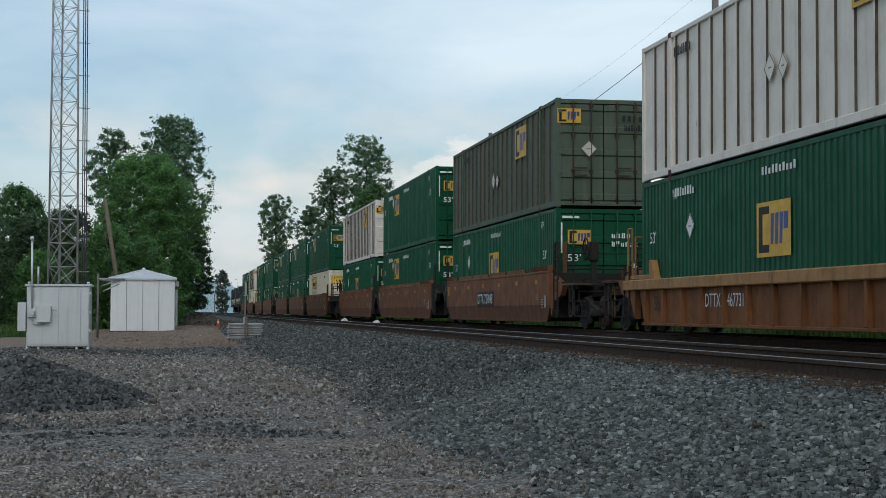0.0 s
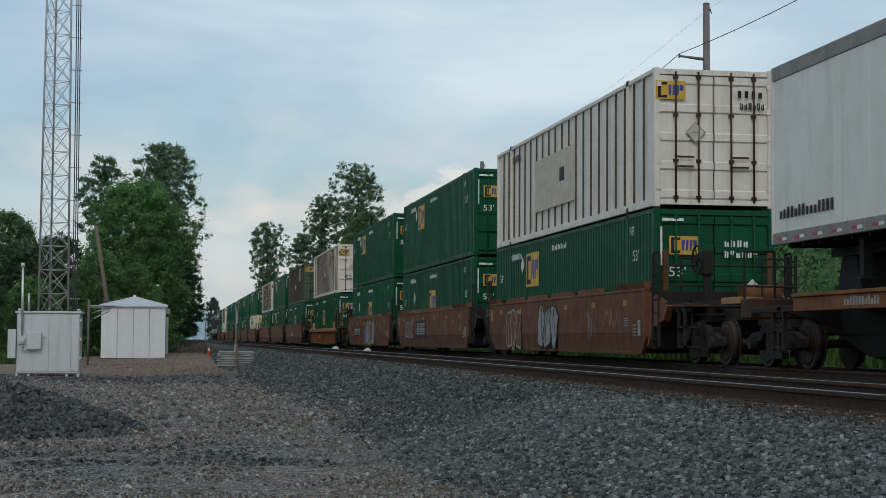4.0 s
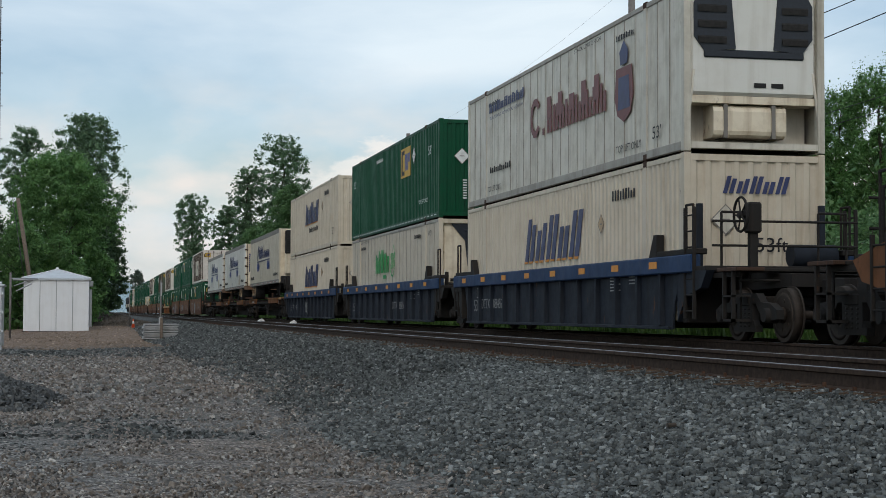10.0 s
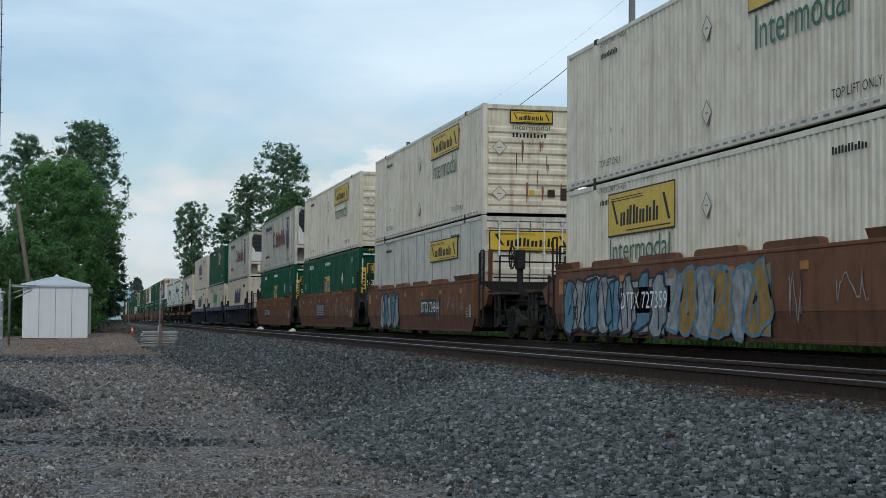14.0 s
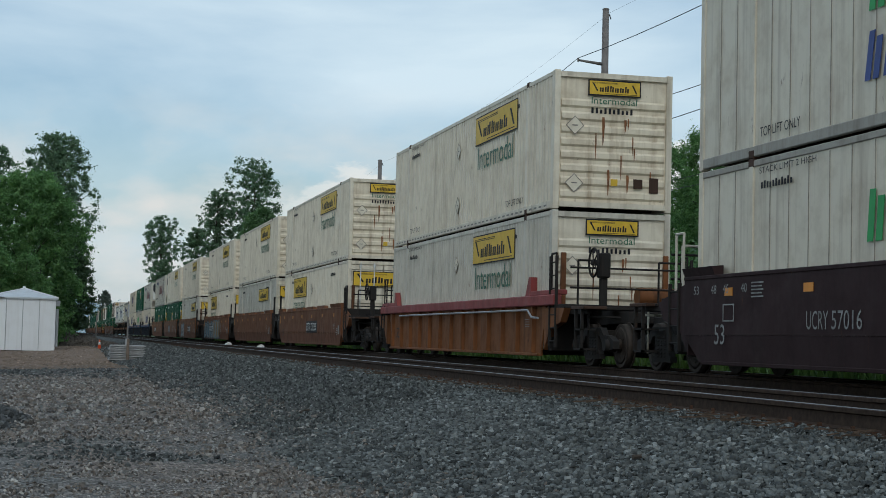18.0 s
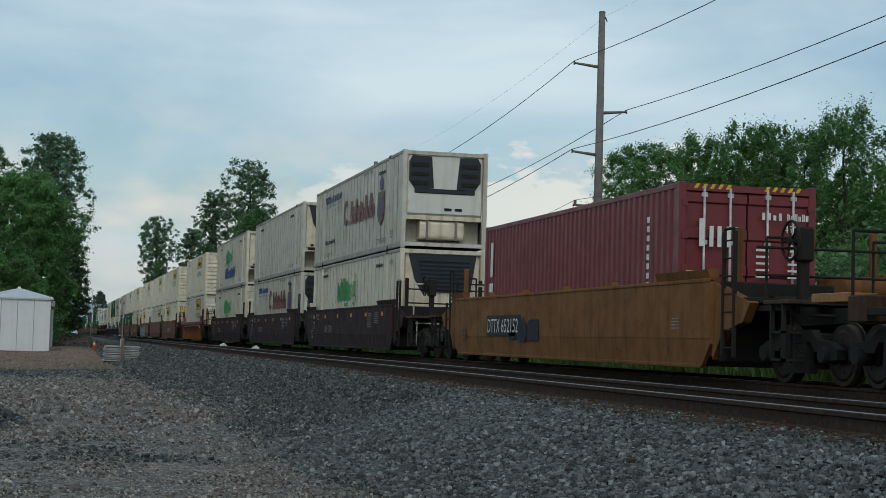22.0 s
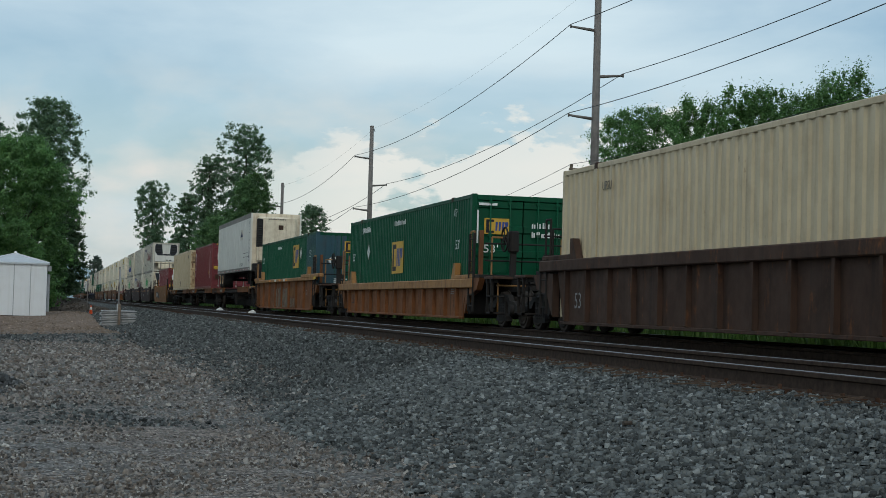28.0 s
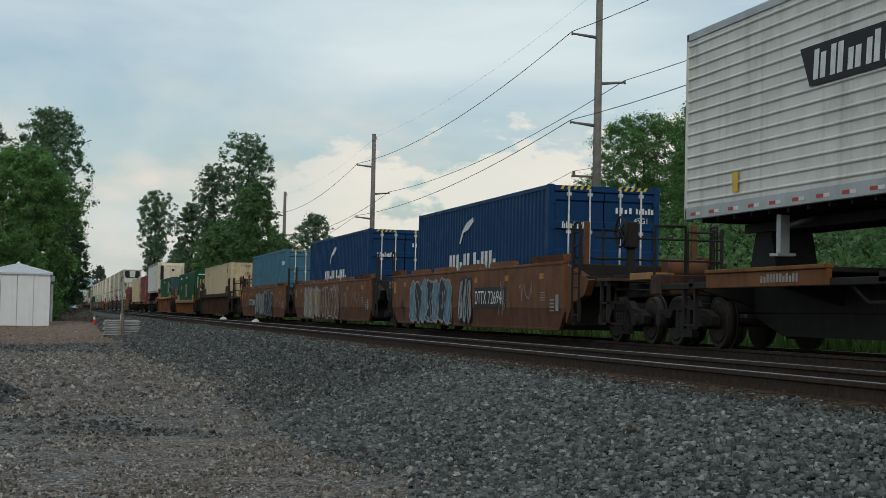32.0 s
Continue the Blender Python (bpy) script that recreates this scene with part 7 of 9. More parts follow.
        for k in range(9):
            z = z0 + 1.62 + 0.12 * k
            if end == "unit_black":
                prism(bm, [(y - 0.60, z), (y - 0.555, z + 0.04), (y - 0.555, z + 0.06), (y - 0.60, z + 0.02)], "x", -0.9, 0.9)
            else:
                prism(bm, [(y - 0.56, z - 0.3), (y - 0.53, z - 0.26), (y - 0.53, z - 0.25), (y - 0.56, z - 0.28)], "x", -1.0, -0.74)
        part("slat", bm, "rubber", g)
        bm = bmesh.new()
        box(bm, -0.68, 0.9, y - 0.53, y - 0.515, z0 + 0.55, z0 + 1.5, 0.004)
        box(bm, -0.68, 0.9, y - 0.53, y - 0.515, z0 + 1.53, z0 + H - 0.5, 0.004)
        part("access_panel", bm, "end_white", u)
        bm = bmesh.new()
        box(bm, 0.05, 0.30, y - 0.54, y - 0.528, z0 + H - 0.85, z0 + H - 0.62)
        tube(bm, (0.45, y - 0.528, z0 + 0.72), (0.45, y - 0.545, z0 + 0.72), 0.09, 0.09, 12)
        part("gauge", bm, "grimy_brown", u)
        bm = bmesh.new()
        box(bm, -w + 0.1, w - 0.1, y - 0.45, y + 0.05, z0 - 0.02, z0 + 0.36, 0.03)
        part("apron", bm, "dark", t)
    # running gear
    yw = (l - 2.4) if wheels == "far" else (-l + 2.6)
    bm = bmesh.new()
    box(bm, -0.55, -0.45, yw - 1.6, yw + 1.6, 0.55, z0)
    box(bm, 0.45, 0.55, yw - 1.6, yw + 1.6, 0.55, z0)
    part("bogie_frame", bm, "dark", t)
    for dy in (-0.62, 0.62):
        bm = bmesh.new()
        tube(bm, (-0.95, yw + dy, 0.52), (0.95, yw + dy, 0.52), 0.07)
        ax = part("axle", bm, "dark", t)
        for s in (-1, 1):
            bm = bmesh.new()
            tube(bm, (s * 0.70, yw + dy, 0.52), (s * 1.24, yw + dy, 0.52), 0.50, 0.50, 26, False)
            tube(bm, (s * 1.24, yw + dy, 0.52), (s * 1.285, yw + dy, 0.52), 0.50, 0.43, 26, False)
            tube(bm, (s * 1.285, yw + dy, 0.52), (s * 1.28, yw + dy, 0.52), 0.43, 0.285, 26, False)
            part("tyre", bm, "rubber", ax, "black dual tyres")
            bm = bmesh.new()
            tube(bm, (s * 1.285, yw + dy, 0.52), (s * 1.16, yw + dy, 0.52), 0.285, 0.17, 22, False)
            part("rim", bm, "rusty_cream", ax, "pale grimy wheel rim")
            bm = bmesh.new()
            tube(bm, (s * 1.15, yw + dy, 0.52), (s * 1.17, yw + dy, 0.52), 0.18, 0.18, 18)
            tube(bm, (s * 1.17, yw + dy, 0.52), (s * 1.27, yw + dy, 0.52), 0.10, 0.08, 12)
            part("hub", bm, "grimy_brown", ax)
    yg = (-l + 2.9) if wheels == "far" else (l - 2.9)
    bm = bmesh.new()
    for s in (-1, 1):
        box(bm, s * 0.95 - 0.07, s * 0.95 + 0.07, yg - 0.07, yg + 0.07, 0.22, z0)
        tube(bm, (s * 0.95, yg, 0.6), (s * 0.2, yg, z0), 0.035)
        box(bm, s * 0.95 - 0.14, s * 0.95 + 0.14, yg - 0.14, yg + 0.14, 0.18, 0.22)
    part("landing_gear", bm, "galvanised" if ribs == "h" else "dark", t)
    bm = bmesh.new()
    for s in (-1, 1):
        box(bm, *sorted((s * 0.42, s * 0.34)), -l + 0.4, l - 0.4, z0 - 0.20, z0 - 0.06)
    part("frame_rail", bm, "dark", t)
    if ribs == "h":
        for s in (-1, 1):
            bm = bmesh.new()
            for dy in (-0.55, 0.45):
                tube(bm, (s * 1.12, yw + 3.2 + dy, z0 - 0.02), (s * 1.12, yw + 3.2, 0.16), 0.05, 0.05, 6)
            tube(bm, (s * 1.12, yw + 2.95, 0.55), (s * 1.12, yw + 3.42, 0.55), 0.03, 0.03, 6)
            part("support_strut", bm, "galvanised", t, "pale steel V-shaped support strut")
        bm = bmesh.new()
        tube(bm, (-1.16, yw + 1.75, 0.46), (-0.9, yw + 1.75, 0.46), 0.34, 0.34, 24)
        part("spare_disc", bm, "white", t, "white painted round cover")
    yk = (-l + 0.95) if wheels == "far" else (l - 0.95)
    bm = bmesh.new()
    prism(bm, [(yk - 0.5, 0.0), (yk + 0.5, 0.0), (yk + 0.22, z0 - 0.06), (yk - 0.22, z0 - 0.06)], "x", -0.35, 0.35)
    part("hitch_stand", bm, "dark", t)
    return t


def alliance(end, wheels, dots):
    def make():
        t = trailer("white road trailer with blue lettering and blue discs", 2.95, "clean_white" if dots == "mid" else "trailer_cream", end, wheels, "v")
        u0 = 4.4
        decal(t, "name_letter", [[(u0, 2.36), (u0 + 0.2, 2.36), (u0 + 0.75, 3.22), (u0 + 0.55, 3.22)], [(u0 + 0.9, 2.36), (u0 + 1.1, 2.36), (u0 + 0.85, 3.22), (u0 + 0.65, 3.22)]] + bars(u0 + 1.2, 2.42, u0 + 3.6, 3.2, 6, 0.1, 0.35, 3), "side", "decal_navy", L53, W53, 0.010, "dark blue lettering")
        decal(t, "small_lettering", bars(u0 + 3.75, 2.42, u0 + 7.0, 2.85, 11, 0.0, 0.35, 7) + [rect(u0, 2.24, u0 + 7.0, 2.31)], "side", "decal_navy", L53, W53, 0.010)
        decal(t, "blue_disc", [disc(u0 + 0.32, 1.95, 0.30, 0.26), disc(u0 + 1.02, 1.95, 0.30, 0.26), disc(u0 + 6.0, 1.95, 0.30, 0.26), disc(u0 + 6.7, 1.95, 0.30, 0.26)], "side", "decal_blue", L53, W53, 0.010, "round blue discs")
        letter(t, "53'", "side", 6.6, 1.12, 7.05, 1.32, "decal_navy", L53, W53)
        decal(t, "small_lettering", bars(0.4, 1.24, 2.6, 1.42, 14, 0, 0.5, 9), "side", "decal_black", L53, W53)
        decal(t, "small_lettering", bars(13.6, 1.26, 15.6, 1.42, 10, 0, 0.5, 8), "side", "decal_black", L53, W53)
        if end == "door":
            decal(t, "patch", [rect(11.9, 1.1, 13.0, 1.75)], "side", "cream", L53, W53, 0.010)
            decal(t, "name_letter", bars(0.35, 2.95, 1.5, 3.1, 8, 0.15, 0.3, 3) + [rect(0.35, 2.9, 1.5, 2.92), disc(0.55, 2.74, 0.1, 0.08), disc(0.78, 2.74, 0.1, 0.08)], "end", "decal_blue", L53, W53, 0.0)
            decal(t, "small_lettering", bars(0.5, 2.3, 1.7, 2.45, 11, 0, 0.5, 4) + [rect(0.30, 1.9 + 0.14 * k, 0.38, 2.0 + 0.14 * k) for k in range(9)], "end", "decal_navy", L53, W53, 0.0)
        return t
    return make


def cold_trailer():
    t = trailer("white refrigerated road trailer on a flat car", 2.95, "clean_white", "unit_side", "far", "v")
    decal(t, "side_patch", [rect(11.7, 2.5, 12.7, 3.05)], "side", "silver_white", L53, W53, 0.010, "pale patch with a small blue emblem")
    decal(t, "emblem", [[(11.8, 2.65), (12.0, 2.62), (12.2, 2.85), (12.1, 2.95)]] + bars(12.0, 2.66, 12.7, 2.84, 5, 0, 0.3, 3), "side", "decal_navy", L53, W53, 0.014)
    for k, ch in enumerate("TEMZ 553014"):
        if ch != " ":
            letter(t, ch, "side", 15.60, 3.42 - 0.215 * k, 15.80, 3.58 - 0.215 * k, "decal_black", L53, W53)
    letter(t, "TEMZ 553014", "side", 11.7, 1.1, 13.1, 1.26, "decal_black", L53, W53)
    decal(t, "frame_mark", [rect(13.3, 1.55, 15.4, 1.57), rect(13.3, 1.75, 15.4, 1.77)], "side", "decal_black", L53, W53)
    decal(t, "unit_lettering", bars(0.85, 3.42, 1.75, 3.5, 10, 0, 0.4, 3), "end", "decal_black", L53, W53, 0.535)
    return t


def ribbed_trailer():
    t = trailer("silver road trailer with horizontal ribs on a flat car", 3.0, "bright_silver", "door", "near", "h")
    decal(t, "name_panel", [[(4.1, 2.95), (4.4, 2.4), (7.0, 2.4), (7.3, 2.95)]], "side", "decal_black", L53, W53, 0.010, "black sign with white strokes")
    decal(t, "name_letter", bars(4.5, 2.48, 6.9, 2.88, 5, 0.1, 0.3, 6), "side", "decal_white", L53, W53, 0.014)
    decal(t, "warning_label", [rect(1.9, 1.15, 2.1, 1.45)], "side", "decal_yellow", L53, W53, 0.010)
    return t


# ---- railway cars ----
AXLE_R = 0.42
TRUCK = {}


def wheelset_mesh():
    bm = bmesh.new()
    tube(bm, (-0.95, 0, 0), (0.95, 0, 0), 0.075, 0.075, 10)
    for s in (-1, 1):
        tube(bm, (s * 0.70, 0, 0), (s * 0.83, 0, 0), AXLE_R, AXLE_R - 0.008, 30)
        tube(bm, (s * 0.675, 0, 0), (s * 0.70, 0, 0), AXLE_R + 0.028, AXLE_R + 0.028, 30)
        tube(bm, (s * 0.83, 0, 0), (s * 0.835, 0, 0), AXLE_R - 0.07, 0.30, 24)
        tube(bm, (s * 0.83, 0, 0), (s * 0.90, 0, 0), 0.13, 0.11, 14)
        for k in range(6):
            a = math.pi * k / 3
            tube(bm, (s * 0.832, 0.22 * math.cos(a), 0.22 * math.sin(a)), (s * 0.842, 0.22 * math.cos(a), 0.22 * math.sin(a)), 0.035, 0.03, 8)
    return mesh_of("wheelset", bm, "wheel_steel")


def truck_frame():
    """Two cast side frames with springs, tied by the bolster."""
    bm = bmesh.new()
    for s in (-1, 1):
        x = s * 1.02
        out = [(-1.20, 0.36), (-1.20, 0.50), (-0.95, 0.60), (-0.62, 0.62), (-0.45, 0.76), (0.45, 0.76), (0.62, 0.62), (0.95, 0.60), (1.20, 0.50), (1.20, 0.36), (0.98, 0.34), (0.80, 0.46), (0.55, 0.46), (0.42, 0.60), (0.30, 0.60), (0.30, 0.26), (0.42, 0.26), (0.42, 0.16), (-0.42, 0.16), (-0.42, 0.26), (-0.30, 0.26), (-0.30, 0.60), (-0.42, 0.60), (-0.55, 0.46), (-0.80, 0.46), (-0.98, 0.34)]
        prism(bm, out, "x", x - 0.06, x + 0.06)
        for y in (-0.42, 0.30):
            prism(bm, [(y, 0.2), (y + 0.12, 0.2), (y + 0.36 if y < 0 else y - 0.24, 0.5), (y + 0.24 if y < 0 else y - 0.12, 0.5)], "x", x - 0.05, x + 0.05)
        for y in (-0.16, 0.0, 0.16):
            for k in range(5):
                tube(bm, (x, y, 0.24 + 0.065 * k), (x, y, 0.275 + 0.065 * k), 0.072, 0.072, 10)
        for y in (-0.89, 0.89):
            tube(bm, (x - s * 0.08, y, AXLE_R), (x + s * 0.14, y, AXLE_R), 0.13, 0.11, 12)
    box(bm, -1.1, 1.1, -0.20, 0.20, 0.56, 0.72, 0.02)
    box(bm, -0.30, 0.30, -0.30, 0.30, 0.72, 0.84, 0.02)
    return mesh_of("truck", bm, "black_iron")


WHEELS = []


def add_truck(car, y):
    if not TRUCK:
        TRUCK["frame"], TRUCK["wheelset"] = truck_frame(), wheelset_mesh()
    tk = part("truck", TRUCK["frame"], None, car, "dark cast four-wheel truck", pose(0, y, 0))
    for dy in (-0.89, 0.89):
        w = part("wheelset", TRUCK["wheelset"], None, tk, "steel wheels on an axle", pose(0, dy, AXLE_R))
        WHEELS.append(w)
    return tk


def end_ladder(car, x, y, z0, z1, mat, rungs=4, w=0.4):
    bm = bmesh.new()
    o = 0.03 if x > 0 else -0.03
    for dy in (0, w):
        box(bm, *sorted((x, x - 2 * o)), y + dy - 0.022, y + dy + 0.022, z0, z1, 0.006)
    for k in range(rungs):
        z = z0 + (z1 - z0) * (k + 0.5) / rungs
        tube(bm, (x - o, y, z), (x - o, y + w, z), 0.014, 0.014, 6)
    part("ladder", bm, mat, car)


def ring(bm, x, y, z, r, thick, n=22, m=6):
    """A round rim standing along the line, as one closed tube."""
    rows = []
    for k in range(n):
        a = 2 * math.pi * k / n
        rows.append([bm.verts.new((x + thick * math.sin(2 * math.pi * j / m), y + (r + thick * math.cos(2 * math.pi * j / m)) * math.cos(a), z + (r + thick * math.cos(2 * math.pi * j / m)) * math.sin(a))) for j in range(m)])
    for k in range(n):
        for j in range(m):
            p, q = rows[k], rows[(k + 1) % n]
            bm.faces.new((p[j], q[j], q[(j + 1) % m], p[(j + 1) % m]))


def brake_wheel(car, x, y, z):
    bm = bmesh.new()
    ring(bm, x, y, z, 0.28, 0.022)
    part("wheel_rim", bm, "black_iron", car, "spoked hand brake wheel")
    bm = bmesh.new()
    tube(bm, (x - 0.04, y, z), (x + 0.2, y, z), 0.06, 0.06, 8)
    hub = part("wheel_hub", bm, "black_iron", car)
    for k in range(5):
        a = 2 * math.pi * k / 5
        bm = bmesh.new()
        tube(bm, (x, y, z), (x, y + 0.28 * math.cos(a), z + 0.28 * math.sin(a)), 0.016, 0.014, 5)
        part("spoke", bm, "black_iron", hub)
    bm = bmesh.new()
    box(bm, x + 0.10, x + 0.32, y - 0.13, y + 0.13, z - 0.30, z + 0.20, 0.03)
    part("brake_housing", bm, "black_iron", car)
    bm = bmesh.new()
    box(bm, x + 0.14, x + 0.28, y - 0.06, y + 0.06, 1.15, z - 0.30, 0.01)
    tube(bm, (x + 0.21, y + 0.10, z - 0.3), (x + 0.21, y + 0.14, 1.0), 0.018)
    part("brake_post", bm, "black_iron", car)


def car_end(car, e, mat, coupled, L=8.1, top=1.52, rail_mat="black_iron"):
    """The end of a car past its load: platform, bolster, steps, hand rails, coupler."""
    y0, y1 = L, L + (2.75 if coupled else 1.75)
    bm = bmesh.new()
    box(bm, -1.36, 1.36, *sorted((e * y0, e * (y0 + 0.22))), 0.28, top - 0.02, 0.02)
    part("end_sill", bm, "black_iron", car)
    bm = bmesh.new()
    prism(bm, [(e * (y0 + 0.2), 0.80), (e * y1, 0.86), (e * y1, 1.06), (e * (y0 + 0.9), 1.12), (e * (y0 + 0.2), top - 0.2)], "x", -0.62, 0.62)
    part("draft_sill", bm, "black_iron", car)
    bm = bmesh.new()
    box(bm, -1.42, 1.42, *sorted((e * (y0 + 0.22), e * (y0 + (1.2 if coupled else 1.0)))), 1.14, 1.22, 0.01)
    part("platform", bm, "black_iron", car, "dark open-grid end platform")
    for s in (-1, 1):
        bm = bmesh.new()
        prism(bm, [(e * (y0 - 0.02), 0.30), (e * (y0 + 0.35), 0.72), (e * (y0 + 1.05), 0.86), (e * (y0 + 1.30), 1.14), (e * (y0 - 0.02), top - 0.04)], "x", *sorted((s * 1.44, s * 1.30)))
        part("gusset", bm, mat if coupled else "black_iron", car)
        bm = bmesh.new()
        bent(bm, [(s * 1.40, e * (y0 + 0.30), 1.2), (s * 1.40, e * (y0 + 0.30), 2.25), (s * 1.40, e * (y0 + 0.62), 2.25), (s * 1.40, e * (y0 + 0.62), 1.2)], 0.022)
        if coupled:
            bent(bm, [(s * 1.1, e * (y0 + 1.1), 1.2), (s * 1.1, e * (y0 + 1.1), 2.1), (s * 0.6, e * (y0 + 1.1), 2.1), (s * 0.6, e * (y0 + 1.1), 1.2)], 0.022)
        part("hand_rail", bm, rail_mat, car)
        end_ladder(car, s * 1.47, e * (y0 + 0.36) - (0.0 if e > 0 else 0.4), 0.35, 2.2 if e < 0 and coupled else 1.45, "black_iron", 7 if e < 0 and coupled else 4)
        bm = bmesh.new()
        box(bm, *sorted((s * 1.16, s * 1.06)), *sorted((e * (y0 + 0.10), e * (y0 + 0.20))), 1.1, 2.3 if coupled else 1.62, 0.01)
        part("upright_post", bm, mat if coupled else "black_iron", car)
    if coupled:
        bm = bmesh.new()
        box(bm, -0.13, 0.13, *sorted((e * y1, e * (y1 + 0.75))), 0.74, 0.98, 0.02)
        box(bm, -0.2, 0.2, *sorted((e * (y1 + 0.55), e * (y1 + 0.95))), 0.70, 1.02, 0.05)
        part("coupler", bm, "black_iron", car)
        bm = bmesh.new()
        bent(bm, [(0.25, e * y1, 0.85), (0.3, e * (y1 + 0.4), 0.55), (0.2, e * (y1 + 0.9), 0.6)], 0.03)
        part("air_hose", bm, "rubber", car)
        bm = bmesh.new()
        for x in (-1.25, 1.25):
            tube(bm, (x, e * (y1 - 0.5), 0.3), (x, e * (y1 - 0.5), 1.15), 0.02)
        tube(bm, (-1.3, e * (y1 - 0.45), 0.96), (1.3, e * (y1 - 0.45), 0.96), 0.02)
        part("uncoupling_lever", bm, rail_mat, car)
        bm = bmesh.new()
        box(bm, -1.30, 1.30, *sorted((e * (y0 + 1.75), e * (y0 + 2.3))), 1.10, 1.15, 0.008)
        for x in (-1.25, 1.25):
            box(bm, x - 0.03, x + 0.03, *sorted((e * (y0 + 1.2), e * (y0 + 2.3))), 1.02, 1.10)
        part("crossover_platform", bm, "black_iron", car)
        bm = bmesh.new()
        for z in (1.55, 1.95):
            tube(bm, (-1.28, e * (y0 + 1.15), z), (1.28, e * (y0 + 1.15), z), 0.02)
        part("cross_rail", bm, "black_iron", car)
        bm = bmesh.new()
        tube(bm, (0.35, e * (y0 + 0.55), 1.42), (1.15, e * (y0 + 0.55), 1.42), 0.19, 0.19, 12)
        part("air_reservoir", bm, mat, car)
        for s in (-1, 1):
            bm = bmesh.new()
            box(bm, *sorted((s * 1.46, s * 1.15)), *sorted((e * (y1 - 0.75), e * (y1 - 0.35))), 0.32, 0.36)
            box(bm, *sorted((s * 1.46, s * 1.15)), *sorted((e * (y1 - 0.75), e * (y1 - 0.35))), 0.70, 0.73)
            for dy in (0.37, 0.73):
                box(bm, *sorted((s * 1.46, s * 1.40)), *sorted((e * (y1 - dy - 0.02), e * (y1 - dy + 0.02))), 0.32, 1.12)
            part("side_step", bm, "black_iron", car)
            bm = bmesh.new()
            box(bm, *sorted((s * 1.47, s * 1.0)), *sorted((e * (y1 - 0.95), e * (y1 - 0.15))), 1.10, 1.16, 0.008)
            part("step_plate", bm, "grimy_brown", car)
    else:
        bm = bmesh.new()
        box(bm, *sorted((-1.46, -1.40)), *sorted((e * (y0 + 0.02), e * (y0 + (0.74 if e > 0 else 0.3)))), 1.0, top + 0.03, 0.008)
        part("end_panel", bm, "black_iron", car)
        if e > 0 and mat in ("brown_car", "tan_car"):
            letter(car, "125 T", "side", -0.66, 1.18, -0.16, 1.38, "graf_white", 16.2, 3.0, -0.034)


def ribbon(pts, w):
    """A broad stroke of spray paint along a line, with slanted ends."""
    left, right = [], []
    for k, (u, v) in enumerate(pts):
        a, b = Vector(pts[max(0, k - 1)]), Vector(pts[min(len(pts) - 1, k + 1)])
        d = (b - a).normalized()
        n = Vector((-d.y, d.x)) * w * (0.5 + 0.16 * math.sin(2.3 * k))
        e = d * w * 0.35 * (1 if k == len(pts) - 1 else (-1 if k == 0 else 0))
        left.append((u + n.x + e.x, v + n.y + e.y))
        right.append((u - n.x + e.x * 0.4, v - n.y + e.y * 0.4))
    return left, right


def stroke_part(car, name, pts, w, mat, L, off):
    left, right = ribbon(pts, w)
    bm = bmesh.new()
    a = [bm.verts.new(face_at("side", v, u, off, L, 3.0)) for u, v in left]
    b = [bm.verts.new(face_at("side", v, u, off, L, 3.0)) for u, v in right]
    for k in range(len(a) - 1):
        bm.faces.new((a[k], a[k + 1], b[k + 1], b[k]))
    part(name, bm, mat, car)


def graffiti(car, u0, u1, v0, v1, x_off, L, fills, edge, seed):
    """Spray paint that spells nothing: a rough field of colour with swollen, outlined shapes crowded over it."""
    rng = random.Random(seed)
    h = v1 - v0
    n = max(3, round((u1 - u0) / (0.50 * h + 0.12)))
    w = (u1 - u0) / n

    def sheet_of(pts, mat, off):
        bm = bmesh.new()
        bm.faces.new([bm.verts.new(face_at("side", v, u, off, L, 3.0)) for u, v in pts])
        part("graffiti_shape", bm, mat, car)
    if len(fills) > 1:
        top = [(u0 + (u1 - u0) * k / 11, v1 - h * rng.uniform(0.0, 0.22)) for k in range(12)]
        low = [(u0 + (u1 - u0) * k / 9, v0 + h * rng.uniform(0.0, 0.18)) for k in range(9, -1, -1)]
        sheet_of(top + low, fills[0], x_off + 0.003)
        stroke_part(car, "graffiti_outline", top + low + top[:1], 0.03 * h + 0.015, edge, L, x_off + 0.004)
    for k in range(n):
        cu, cv = u0 + w * (k + 0.5) + rng.uniform(-0.08, 0.08), (v0 + v1) / 2 + rng.uniform(-0.04, 0.04) * h
        off = x_off + 0.006 + 0.0015 * (k % 3)
        ph, lean, waist, notch = rng.uniform(0, 6.28), rng.uniform(-0.12, 0.25), rng.uniform(-0.3, 0.3), rng.uniform(0.12, 0.30)
        pts = []
        for j in range(26):
            a = 2 * math.pi * j / 26
            ca, sa = math.cos(a), math.sin(a)
            out = math.copysign(abs(ca) ** 0.55, ca) * (1 + waist * sa + notch * math.sin(3 * a + ph) + 0.10 * math.sin(7 * a - ph))
            pts.append((cu + 0.55 * w * out + lean * sa * h * 0.5, cv + 0.44 * h * math.copysign(abs(sa) ** 0.7, sa) * (1 + 0.10 * math.sin(4 * a + ph))))
        sheet_of(pts, fills[(k + 1) % len(fills)], off)
        stroke_part(car, "graffiti_outline", pts + pts[:2], 0.04 * h + 0.012, edge, L, off + 0.004)
        slit = [(cu + 0.18 * w * math.sin(2.6 * f + ph) + lean * h * (f - 0.5), cv + h * (0.5 * f - rng.choice((0.34, 0.12)))) for f in (0, 0.3, 0.6, 1)]
        stroke_part(car, "graffiti_outline", slit, 0.05 * h, edge, L, off + 0.004)


